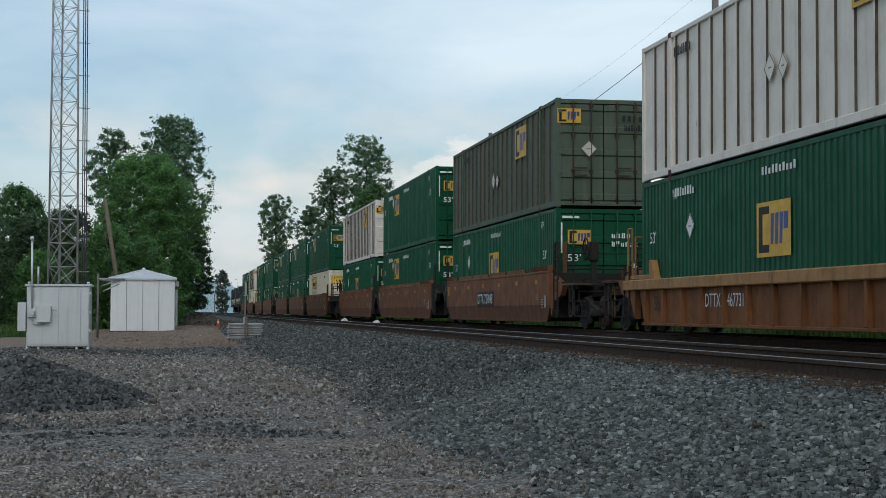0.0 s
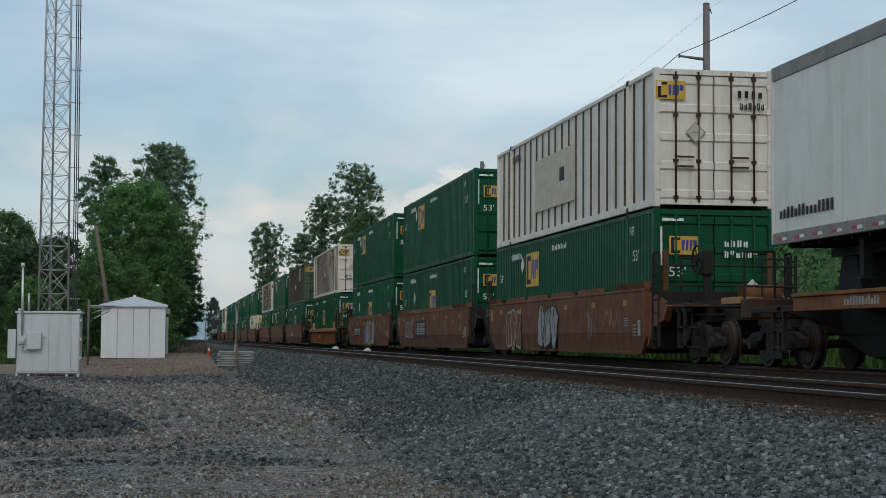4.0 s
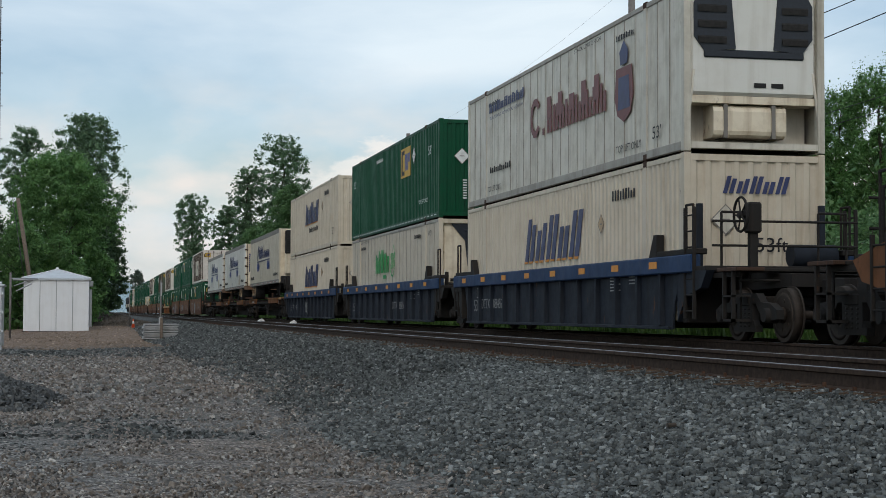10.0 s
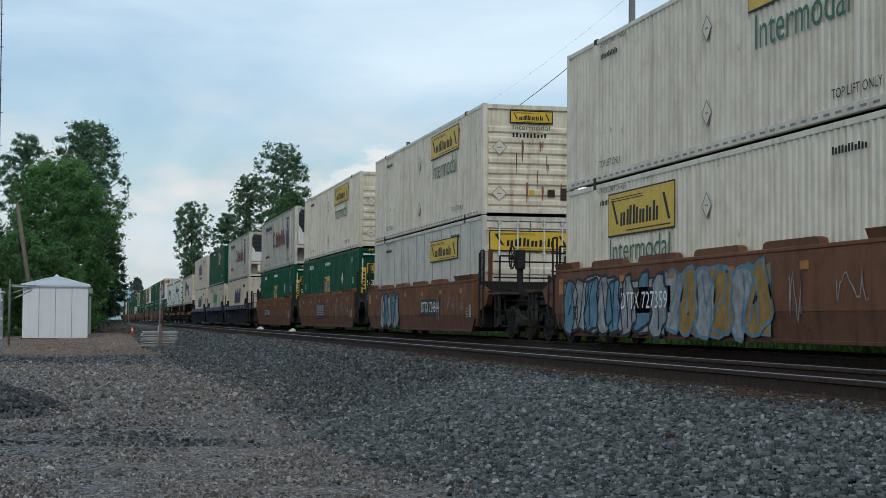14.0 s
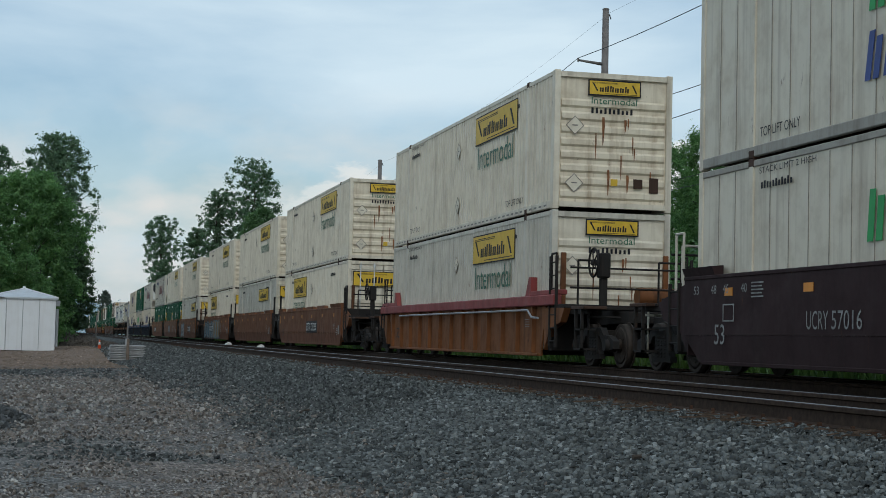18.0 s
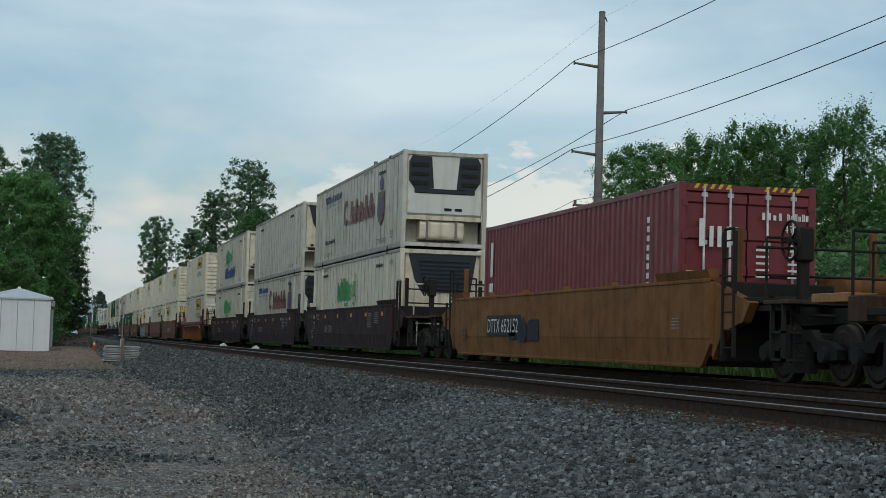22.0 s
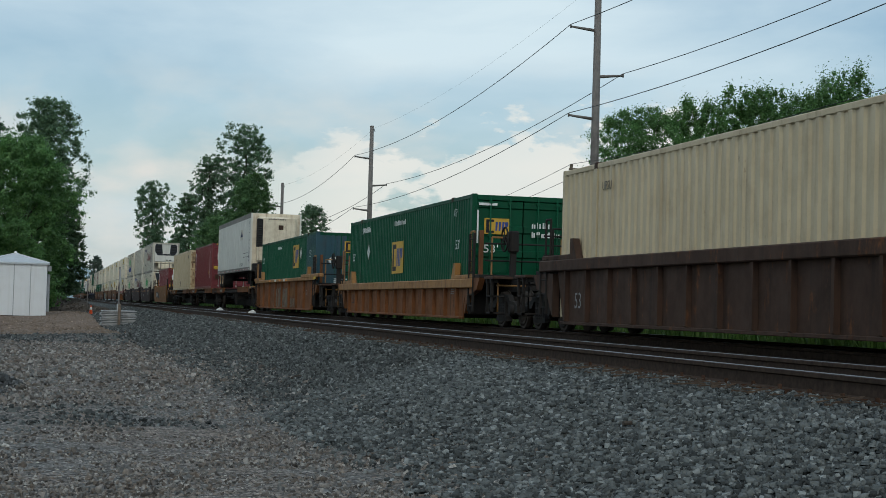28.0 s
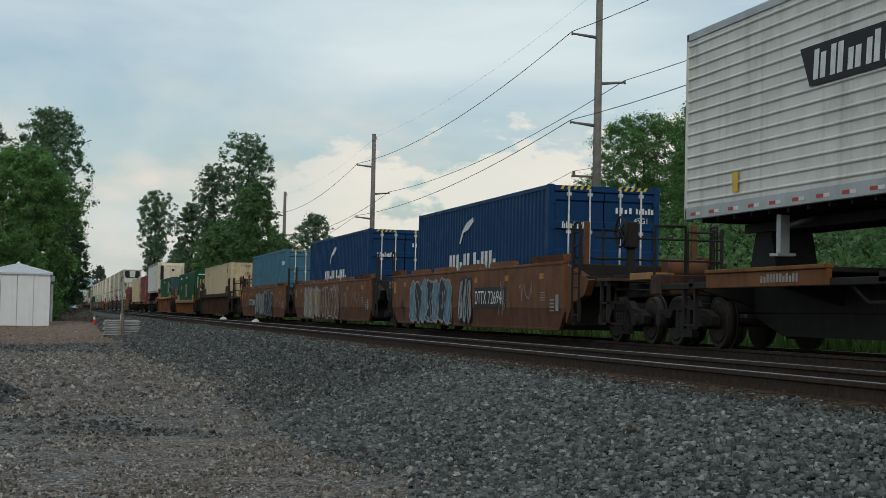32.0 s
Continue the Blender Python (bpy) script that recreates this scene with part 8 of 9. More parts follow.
def well_car(style, coupled, number="", plate=None, marks=(), label=""):
    """One well of a double-stack car. coupled: (back, front) whether that end couples to another car."""
    ribs = style in ("orange", "wide", "red", "blue", "brownrib")
    body = {"brown": "brown_car", "tan": "tan_car", "plum": "plum_car", "dusty": "brown_car", "yellow": "ochre_car", "orange": "orange_car", "wide": "orange_car", "red": "orange_car", "blue": "grimy_blue", "brownrib": "grimy_brown"}[style]
    chord = {"orange": "chord_yellow", "wide": "chord_yellow", "red": "chord_red", "blue": "blue_car", "brownrib": "grimy_brown"}.get(style, body)
    car = thing("well_car", label or {"brown": "rusty brown smooth-sided container well car", "tan": "faded orange-brown smooth-sided container well car", "plum": "dark plum smooth-sided container well car", "yellow": "dirty yellow-orange smooth-sided container well car", "orange": "rusty orange ribbed container well car", "wide": "rusty orange well car with widely spaced ribs and worn graffiti", "red": "rusty orange ribbed well car with a red top chord", "blue": "grimy blue ribbed container well car", "brownrib": "grimy dark brown ribbed container well car"}[style], "well car", "train cars")
    L, W = 16.2, 3.0
    if not ribs:
        for s in (-1, 1):
            bm = bmesh.new()
            xa, xb = sorted((s * 1.5, s * 1.43))
            prism(bm, [(8.1, 1.50), (-8.1, 1.50), (-8.1, 0.62), (8.1, 0.62)], "x", xa, xb)
            box(bm, *sorted((s * 1.515, s * 1.40)), -8.1, 8.1, 1.47, 1.53, 0.01)
            sp = part("side_sill", bm, body, car)
            bm = bmesh.new()
            prism(bm, [(8.1, 0.618), (-8.1, 0.618), (-8.1, 0.54), (-7.72, 0.20), (7.55, 0.20), (8.1, 0.60)], "x", *sorted((s * 1.494, s * 1.43)))
            box(bm, *sorted((s * 1.505, s * 1.41)), -7.68, 7.5, 0.168, 0.225, 0.008)
            for v in bm.verts:
                v.co.x -= s * 0.10 * max(0.0, 0.60 - v.co.z)
            part("lower_sheet", bm, "sill_dirt_shade" if body in ("brown_car", "tan_car") else body, sp, "dirty lower side sheet, shade of its tilt in the colour")
            for a, c in ((-8.1, -5.9), (6.9, 8.1)):
                bm = bmesh.new()
                prism(bm, [(s * 1.5, 1.53), (s * 1.55, 1.66), (s * 1.36, 1.68), (s * 1.36, 1.53)], "y", a, c)
                part("end_flare", bm, body, sp)
            half, lip = {"brown": (0.95, 0.11), "tan": (0.85, 0.10), "yellow": (0.13, 0.09)}.get(style, (0.0, 0.0))
            for k in range(4 if half else 0):
                bm = bmesh.new()
                y = 4.7 - 2.75 * k
                prism(bm, [(y - half, 1.53), (y + half, 1.53), (y + half - 0.04, 1.50 + lip), (y + half - 0.14, 1.53 + lip), (y - half + 0.14, 1.53 + lip), (y - half + 0.04, 1.50 + lip)], "x", *sorted((s * 1.50, s * 1.36)))
                part("guide", bm, body, sp)
        if style != "yellow":
            decal(car, "yellow_reflector", [rect(1.6 + 2.6 * k, 1.2, 1.88 + 2.6 * k, 1.32) for k in range(6)], "side", "reflector_dull" if style != "plum" else "decal_orange", L, W, 0.012, "dull yellow reflector")
    else:
        deep = {"blue": 0.30, "wide": 0.14}.get(style, 0.22)
        top = 1.42 if style in ("blue", "red", "brownrib") else (1.46 if style == "wide" else 1.13)
        for s in (-1, 1):
            bm = bmesh.new()
            arch = [(-8.35 + 0.62 * math.cos(radians(a)), 0.17 + 0.80 * math.sin(radians(a))) for a in range(80, -1, -16)]
            prism(bm, [(8.0, top - deep), (-8.0, top - deep)] + [q for q in arch if q[1] < top - deep - 0.02 and q[0] > -8.0] + [(7.6, 0.17)], "x", *sorted((s * 1.38, s * 1.34)))
            box(bm, *sorted((s * 1.45, s * 1.34)), -7.7, 7.6, 0.165, 0.225, 0.01)
            sp = part("side_sheet", bm, body, car)
            bm = bmesh.new()
            box(bm, *sorted((s * 1.5, s * 1.32)), -8.9, 8.9, top - deep, top, 0.02)
            part("top_chord", bm, chord, sp, "painted top chord")
            for k in range(9 if style == "wide" else 13):
                y = -8.18 + 2.05 * k if style == "wide" else -7.3 + 1.2167 * k
                bm = bmesh.new()
                prism(bm, [(s * 1.38, 0.20), (s * 1.47, 0.24), (s * 1.47, top - deep), (s * 1.38, top - deep)], "y", y - 0.045, y + 0.045)
                part("rib", bm, body, sp)
            for e in (-1, 1):
                bm = bmesh.new()
                ya, yb = sorted((e * 8.9, e * 7.1))
                box(bm, *sorted((s * 1.44, s * 1.2)), ya, yb, top, top + 0.1, 0.015)
                prism(bm, [(e * 7.1, top + 0.002), (e * 6.7, top + 0.002), (e * 6.95, top + 0.4), (e * 7.1, top + 0.4)], "x", *sorted((s * 1.44, s * 1.30)))
                part("guide", bm, chord if style != "blue" else "black_iron", sp)
        if style == "blue":
            decal(car, "yellow_reflector", [rect(0.3 + 2.1 * k, 1.22, 0.7 + 2.1 * k, 1.34) for k in range(8)], "side", "decal_orange", L, W, 0.012, "yellow reflector")
        if style == "wide":
            for a, c in ((-10.05, -5.85), (7.3, 9.0)):
                bm = bmesh.new()
                box(bm, -1.52, -1.30, a, c, top - 0.03, top + 0.10, 0.015)
                part("end_guide", bm, "chord_yellow", car, "worn yellow end guide")
            for k, (u, m) in enumerate(((6.2, "decal_white"), (7.6, "decal_orange"), (8.9, "decal_white"), (9.5, "decal_orange"), (4.4, "decal_orange"), (17.2, "decal_yellow"))):
                decal(car, "yellow_reflector", [rect(u, top - 0.12, u + 0.5, top - 0.02)], "side", m, L, W, 0.008 if u < 15 else 0.03)
            decal(car, "logo_board", [rect(10.25, 0.72, 11.75, 1.08)], "side", "ochre_car", L, W, -0.10, "faded yellow board")
        if style == "red":
            bm = bmesh.new()
            bent(bm, [(-1.5, -7.9, 0.95), (-1.5, -7.4, 0.97), (-1.5, -7.1, 1.12), (-1.5, 6.0, 1.12)], 0.022)
            part("air_pipe", bm, "galvanised", car)
    bm = bmesh.new()
    for k in range(9):
        y = -7.2 + 1.8 * k
        box(bm, -1.34, 1.34, y - 0.10, y + 0.10, 0.19, 0.295)
    box(bm, -0.25, 0.25, -7.7, 7.7, 0.20, 0.28)
    part("floor_frame", bm, "black_iron", car)
    for e, c in ((-1, coupled[0]), (1, coupled[1])):
        car_end(car, e, body, c, 8.1 if not ribs else 8.15, 1.5 if not ribs else 1.2, "chord_yellow" if style in ("orange", "wide") else ("silver_white" if style == "plum" and c else "black_iron"))
    if coupled[0]:
        add_truck(car, -10.15)
        brake_wheel(car, -0.85, -9.45, 2.05)
    if coupled[1]:
        add_truck(car, 10.15)
    else:
        add_truck(car, 9.92)
    # stencils
    face = 0.004 if not ribs else -0.11
    dark = "decal_black" if style not in ("plum", "blue", "brownrib") else None
    if number:
        u = {"brown": 2.6, "tan": 6.4, "plum": 4.4}.get(style, 3.4)
        if plate is not None:
            u = plate
        if dark and not ribs:
            decal(car, "number_board", [rect(u, 0.62, u + 2.7, 1.08)], "side", "decal_black", L, W, face + 0.006, "black number board")
        w = 0.62 if style == "plum" else 1.0
        if ribs:
            u = 15.4 - 1.2167 * round((15.4 - u) / 1.2167)
            letter(car, "DTTX", "side", u + 0.07, 0.55, u + 0.92, 0.79, "decal_white" if dark else "graf_white", L, W, face + 0.012)
            letter(car, number, "side", u + 1.28, 0.55, u + 2.12, 0.79, "decal_white" if dark else "graf_white", L, W, face + 0.012)
        else:
            letter(car, "UCRY" if style == "plum" else "DTTX", "side", u + 0.1, 0.70, u + 0.1 + w, 0.70 + 0.3 * (0.5 + 0.5 * w), "decal_white" if dark else "graf_white", L, W, face + 0.012)
            letter(car, number, "side", u + 0.1 + 1.15 * w, 0.70, u + 0.1 + 2.45 * w, 0.70 + 0.3 * (0.5 + 0.5 * w), "decal_white" if dark else "graf_white", L, W, face + 0.012)
    letter(car, "53", "side", 1.25, 0.48, 1.62, 0.78, "decal_black" if style in ("brown", "tan", "orange", "wide", "yellow", "red") else "graf_white", L, W, face + 0.012)
    if style in ("plum", "blue"):
        decal(car, "stencil", [rect(1.55, 0.82, 1.95, 0.84), rect(1.55, 1.06, 1.95, 1.08), rect(1.55, 0.84, 1.57, 1.06), rect(1.93, 0.84, 1.95, 1.06)] + [rect(2.55, 1.36 - 0.05 * k, 2.95 - 0.05 * (k % 2), 1.38 - 0.05 * k) for k in range(5)] + [rect(12.5, 1.28 - 0.06 * k, 13.0 + 0.1 * (k % 2), 1.303 - 0.06 * k) for k in range(8)] + [rect(13.6, 1.28 - 0.06 * k, 14.2 - 0.1 * (k % 2), 1.303 - 0.06 * k) for k in range(6)], "side", "graf_white", L, W, face + 0.012)
    else:
        decal(car, "stencil", [rect(14.7, 0.92 - 0.05 * k, 15.0, 0.935 - 0.05 * k) for k in range(4)], "side", "graf_white", L, W, face + 0.012)
    if style == "plum":
        for u, word in ((0.42, "53"), (1.1, "48"), (1.55, "45"), (2.2, "40")):
            letter(car, word, "side", u, 1.24, u + 0.2, 1.37, "graf_white", L, W, face + 0.012)
    for m in marks:
        m(car, face, L)
    if style in ("brown", "tan"):
        decal(car, "yellow_reflector", [rect(0.25, 1.02, 0.55, 1.34)], "side", "reflector_dull", L, W, 0.014, "yellow reflector")
        decal(car, "stencil", [rect(15.72, 0.56, 15.9, 0.88)] + [rect(15.35, 0.55 + 0.07 * k, 15.6, 0.58 + 0.07 * k) for k in range(4)], "side", "graf_white", L, W, face + 0.012)
        if marks:
            scrawl(11.6, 0.45, 0.5, 0.75, int(number or 7) % 17)(car, face, L)
            scrawl(13.1, 0.75, 1.0, 0.4, int(number or 11) % 13)(car, face, L)
    return car


def logo_bars(u):
    def put(car, face, L):
        decal(car, "logo_board", [rect(u, 0.55, u + 2.3, 1.18)], "side", "decal_black", L, 3.0, face + 0.006, "dark board with pale strokes")
        decal(car, "logo_mark", [rect(u + 0.15 + 0.7 * i, 0.66 + 0.09 * j, u + 0.72 + 0.7 * i, 0.72 + 0.09 * j) for i in range(3) for j in range(5)], "side", "graf_white", L, 3.0, face + 0.012)
    return put


def tag(u0, u1, fills, edge, seed, v0=0.2, v1=1.38):
    def put(car, face, L):
        graffiti(car, u0, u1, v0, v1, face, L, fills, edge, seed)
    return put


def scrawl(u, v, w, h, seed, mat="graf_white"):
    """A thin looping chalk or spray line with no letters in it."""
    def put(car, face, L):
        rng = random.Random(seed)
        pts, n = [], 26
        for k in range(n):
            f = k / (n - 1)
            pts.append((u + w * f + 0.10 * w * math.sin(9 * f + seed), v + h * (0.5 + 0.42 * math.sin(15 * f + seed) + 0.12 * rng.uniform(-1, 1))))
        stroke_part(car, "chalk_line", pts, 0.022, mat, L, face + 0.014)
    return put


def spine_car(coupled, label):
    """A skeleton flat car: a centre beam with wheel platforms and end frames."""
    car = thing("spine_car", label, "flat car", "train cars")
    bm = bmesh.new()
    box(bm, -0.36, 0.36, -9.6, 9.6, 0.56, 1.08, 0.02)
    prism(bm, [(-7.6, 0.56), (7.6, 0.56), (6.4, 0.22), (-6.4, 0.22)], "x", -0.34, 0.34)
    part("centre_beam", bm, "black_iron", car)
    for a, c in ((-8.6, -4.4), (3.0, 6.6)):
        bm = bmesh.new()
        box(bm, -1.40, 1.40, a, c, 1.10, 1.17, 0.01)
        d = part("wheel_platform", bm, "black_iron", car)
        for s in (-1, 1):
            bm = bmesh.new()
            box(bm, *sorted((s * 1.46, s * 1.36)), a - 0.15, c + 0.15, 0.92, 1.14, 0.012)
            rl = part("side_rail", bm, "orange_car", d, "orange-brown edge rail")
            bm = bmesh.new()
            box(bm, *sorted((s * 1.49, s * 1.33)), a - 0.15, c + 0.15, 1.143, 1.20, 0.008)
            part("rail_flange", bm, "ochre_car", rl, "worn dirty yellow top flange")
    for k in range(6):
        y = -7.5 + 3.0 * k
        bm = bmesh.new()
        prism(bm, [(-1.40, 1.08), (-1.40, 0.95), (-0.3, 0.66), (0.3, 0.66), (1.40, 0.95), (1.40, 1.08)], "y", y - 0.08, y + 0.08)
        part("cross_arm", bm, "black_iron", car)
    for s in (-1, 1):
        bm = bmesh.new()
        box(bm, *sorted((s * 1.40, s * 1.30)), -9.2, 9.2, 0.92, 1.02, 0.01)
        part("side_tie", bm, "black_iron", car)
    bm = bmesh.new()
    tube(bm, (-0.8, 1.2, 0.72), (-0.8, 2.1, 0.72), 0.2, 0.2, 12)
    part("air_reservoir", bm, "black_iron", car)
    bm = bmesh.new()
    box(bm, -1.1, -0.5, -1.4, -0.7, 0.55, 0.9, 0.02)
    part("brake_gear", bm, "black_iron", car)
    for s in (-1, 1):
        bm = bmesh.new()
        bent(bm, [(s * 1.3, -3.9, 0.95), (s * 1.3, -3.4, 0.72), (s * 1.3, 2.0, 0.70), (s * 1.3, 2.5, 0.95)], 0.025)
        part("brake_rod", bm, "black_iron", car)
        for y in (-3.2, 7.4):
            bm = bmesh.new()
            box(bm, *sorted((s * 1.38, s * 1.32)), y - 0.03, y + 0.03, 0.30, 0.95)
            box(bm, *sorted((s * 1.38, s * 1.32)), y + 0.42, y + 0.48, 0.30, 0.95)
            for z in (0.34, 0.62):
                box(bm, *sorted((s * 1.38, s * 1.20)), y, y + 0.45, z, z + 0.03)
            part("side_step", bm, "black_iron", car)
    for e, c in ((-1, coupled[0]), (1, coupled[1])):
        bm = bmesh.new()
        box(bm, -1.42, 1.42, *sorted((e * 8.75, e * 9.2)), 0.84, 1.18, 0.02)
        part("end_frame", bm, "grimy_brown", car)
        if c:
            bm = bmesh.new()
            bent(bm, [(-1.35, e * 9.2, 1.18), (-1.35, e * 9.2, 2.0), (-0.8, e * 9.2, 2.0), (-0.8, e * 9.2, 1.18)], 0.022)
            part("hand_rail", bm, "black_iron", car)
            bm = bmesh.new()
            box(bm, -0.13, 0.13, *sorted((e * 9.6, e * 10.6)), 0.74, 0.98, 0.02)
            part("coupler", bm, "black_iron", car)
            box_bm = bmesh.new()
            box(box_bm, -1.42, -1.0, *sorted((e * 9.2, e * 10.2)), 1.10, 1.22, 0.01)
            part("step_plate", box_bm, "chord_yellow", car)
    if coupled[0]:
        add_truck(car, -8.6)
        brake_wheel(car, -1.1, -9.2, 1.96)
    add_truck(car, 9.85 if not coupled[1] else 8.6)
    decal(car, "stencil", bars(4.4, 0.98, 5.6, 1.10, 12, 0, 0.4, 7), "side", "graf_white", 18.4, 2.92, 0.006)
    return car


def locomotive():
    t = thing("locomotive", "dark diesel locomotive at the head of the train", "locomotive", "locomotives")
    bm = bmesh.new()
    box(bm, -1.5, 1.5, -10.6, 10.6, 1.15, 1.55, 0.03)
    part("frame", bm, "black_iron", t)
    bm = bmesh.new()
    box(bm, -0.95, 0.95, -9.0, 5.6, 1.55, 4.15, 0.1)
    part("long_hood", bm, "loco_black", t)
    bm = bmesh.new()
    box(bm, -1.5, 1.5, 5.6, 8.2, 1.55, 4.45, 0.15)
    part("cab", bm, "loco_black", t)
    bm = bmesh.new()
    box(bm, -0.9, 0.9, 8.2, 10.2, 1.55, 3.1, 0.12)
    part("short_hood", bm, "loco_black", t)
    bm = bmesh.new()
    box(bm, -1.5, 1.5, -9.6, -6.2, 3.3, 4.5, 0.1)
    part("radiator", bm, "loco_black", t)
    for k in range(3):
        bm = bmesh.new()
        tube(bm, (0, -8.9 + 1.1 * k, 4.5), (0, -8.9 + 1.1 * k, 4.6), 0.5, 0.5, 16)
        part("fan", bm, "black_iron", t)
    for y in (-7.0, 7.0):
        tk = add_truck(t, y)
    bm = bmesh.new()
    prism(bm, [(-1.2, 0.35), (1.2, 0.35), (1.3, 1.15), (-1.3, 1.15)], "y", -3.0, 3.0)
    part("fuel_tank", bm, "black_iron", t)
    bm = bmesh.new()
    for s in (-1, 1):
        for k in range(9):
            tube(bm, (s * 1.45, -10.2 + 1.9 * k, 1.55), (s * 1.45, -10.2 + 1.9 * k, 2.5), 0.02)
        tube(bm, (s * 1.45, -10.2, 2.5), (s * 1.45, 5.0, 2.5), 0.02)
    part("hand_rail", bm, "silver_white", t)
    bm = bmesh.new()
    for x in (-0.35, 0.35):
        tube(bm, (x, -9.0, 3.8), (x, -9.06, 3.8), 0.1, 0.1, 10)
    part("tail_light", bm, "decal_white", t)
    return t


# ---- the train as it is made up, front to back; s is the middle of each load along the line at the start ----
G, GU = ("emp_low", emp(6.95)), ("emp_up", emp(4.15, True))
EW = ("emp_white", emp_sheet("emp_white", "dirty white ribbed container with a yellow square sign", False, "emp_white"))
EP = ("emp_patch", emp_sheet("emp_white", "dirty white ribbed container with a tan patch", True, "emp_white"))
EO = ("emp_olive", emp_sheet("olive", "faded grey-green ribbed container with a yellow square sign"))
HU, HL, HP, HS = (("hunt_" + k, hunt(k)) for k in ("upper", "lower", "plate", "silver"))
SW, SB = ("swift", swift(False)), ("swift_big", swift(True))
TG, TC, TD, TU = ("tiger", tiger(False, False)), ("tiger_cool", tiger(True, False)), ("tiger_doors", tiger(True, None)), ("tiger_cool_up", tiger(True, True))
CR, CL, CP = ("england", england(False)), ("england_low", england(True)), ("england_plain", england(False, True))
UP, UF = ("ups", ups(False)), ("ups_front", ups(True))
GF = ("emp_front", emp_front)
GS = ("emp_strip", emp_strip)
GT = ("emp_teal", emp_teal)
TX, CM, GE = ("tex", iso("tex")), ("cma", iso("cma")), ("ges", iso("ges"))
A1, A2 = ("alliance_door", alliance("door", "near", "mid")), ("alliance_unit", alliance("unit_black", "far", "big"))
CT, RT = ("cold_trailer", cold_trailer), ("ribbed_trailer", ribbed_trailer)
LOW, HIGH, DECK = 0.30, 3.215, 1.20

# (middle, car style, ends coupled (back, front), lower load, upper load, number, number place, marks)
WELLS = [
    (246.0, "brown", (1, 1), G, GU, "", None, ()),
    (222.6, "brown", (0, 1), HL, EW, "", None, ()), (199.0, "brown", (0, 0), G, GU, "", None, ()), (179.2, "brown", (1, 0), G, GU, "", None, ()),
    (154.0, "brown", (0, 1), G, GU, "", None, ()), (134.2, "brown", (0, 0), G, GU, "", None, ()), (114.4, "brown", (1, 0), HL, GU, "", None, ()),
    (88.88, "brown", (0, 1), G, EW, "", None, ()), (69.45, "brown", (0, 0), GU, GU, "", None, ()), (49.27, "brown", (1, 0), G, EO, "727048", 6.0, ()),
    (25.17, "orange", (1, 1), G, EW, "467731", 4.6, ()),
    (1.08, "brown", (0, 1), G, GU, "727752", 3.0, (tag(7.4, 11.2, ("graf_gold", "graf_violet", "graf_white"), "graf_white", 5),)),
    (-18.15, "brown", (0, 0), G, GU, "", None, (logo_bars(5.2), tag(2.2, 4.4, ("brown_car",), "graf_white", 6, 0.5, 1.2))),
    (-38.03, "brown", (1, 0), GU, EP, "", None, (tag(2.6, 4.4, ("brown_car",), "graf_white", 7), tag(6.6, 8.6, ("graf_white",), "graf_dark", 8))),
    (-121.04, "blue", (0, 1), SW, SB, "888456", 2.6, (tag(6.5, 8.0, ("graf_white",), "graf_white", 9, 0.4, 0.9),)),
    (-140.93, "blue", (0, 0), TG, GF, "888456", 9.0, (tag(5.0, 8.2, ("graf_white",), "graf_blue", 10, 1.14, 1.4),)),
    (-160.75, "blue", (1, 0), SW, CR, "888456", 2.6, ()),
    (-184.7, "tan", (0, 1), GS, CR, "724844", 4.4, ()), (-204.55, "tan", (0, 0), GS, HU, "", None, (logo_bars(6.2),)), (-224.15, "tan", (1, 0), HP, HU, "724844", 9.4, (tag(2.6, 5.8, ("graf_blue", "graf_white"), "graf_dark", 11),)),
    (-247.85, "brown", (0, 1), HL, HU, "727359", 4.2, (tag(0.6, 6.6, ("graf_white", "graf_blue"), "graf_dark", 12), tag(6.6, 11.0, ("graf_gold", "graf_white"), "graf_blue", 13))), (-267.3, "brown", (0, 0), HP, HU, "", None, ()), (-286.6, "brown", (1, 0), HL, HU, "727359", 8.2, ()),
    (-310.75, "red", (1, 1), HS, HU, "", None, ()),
    (-334.7, "plum", (0, 1), TD, TU, "57016", 4.2, ()), (-354.5, "plum", (0, 0), CL, CP, "57016", 4.2, ()), (-374.1, "plum", (1, 0), TC, CR, "57016", 4.2, ()),
    (-397.57, "yellow", (1, 1), TX, None, "652152", 3.4, (tag(5.4, 7.4, ("graf_dark",), "graf_dark", 14, 0.5, 1.0),)),
    (-476.4, "wide", (1, 1), GT, None, "", None, (tag(5.2, 10.0, ("graf_tan", "orange_car"), "graf_tan", 15, 0.24, 1.10), tag(10.3, 11.9, ("graf_tan",), "orange_car", 22, 0.22, 0.68))),
    (-499.8, "orange", (1, 1), G, None, "", None, ()),
    (-523.0, "brownrib", (1, 1), UF, None, "", None, ()),
    (-546.99, "brown", (0, 1), GE, None, "726941", 3.4, (tag(6.0, 9.4, ("graf_white",), "graf_dark", 16), tag(9.4, 12.4, ("graf_dark",), "graf_white", 17))),
    (-566.24, "brown", (0, 0), CM, None, "", None, (tag(2.6, 6.6, ("graf_gold", "graf_white"), "graf_white", 18), tag(7.0, 10.6, ("brown_car",), "graf_white", 19))),
    (-585.78, "brown", (1, 0), CM, None, "726941", 9.4, (tag(2.4, 7.2, ("graf_dark", "graf_blue"), "graf_white", 20), tag(8.0, 9.2, ("graf_white",), "graf_dark", 21))),
]
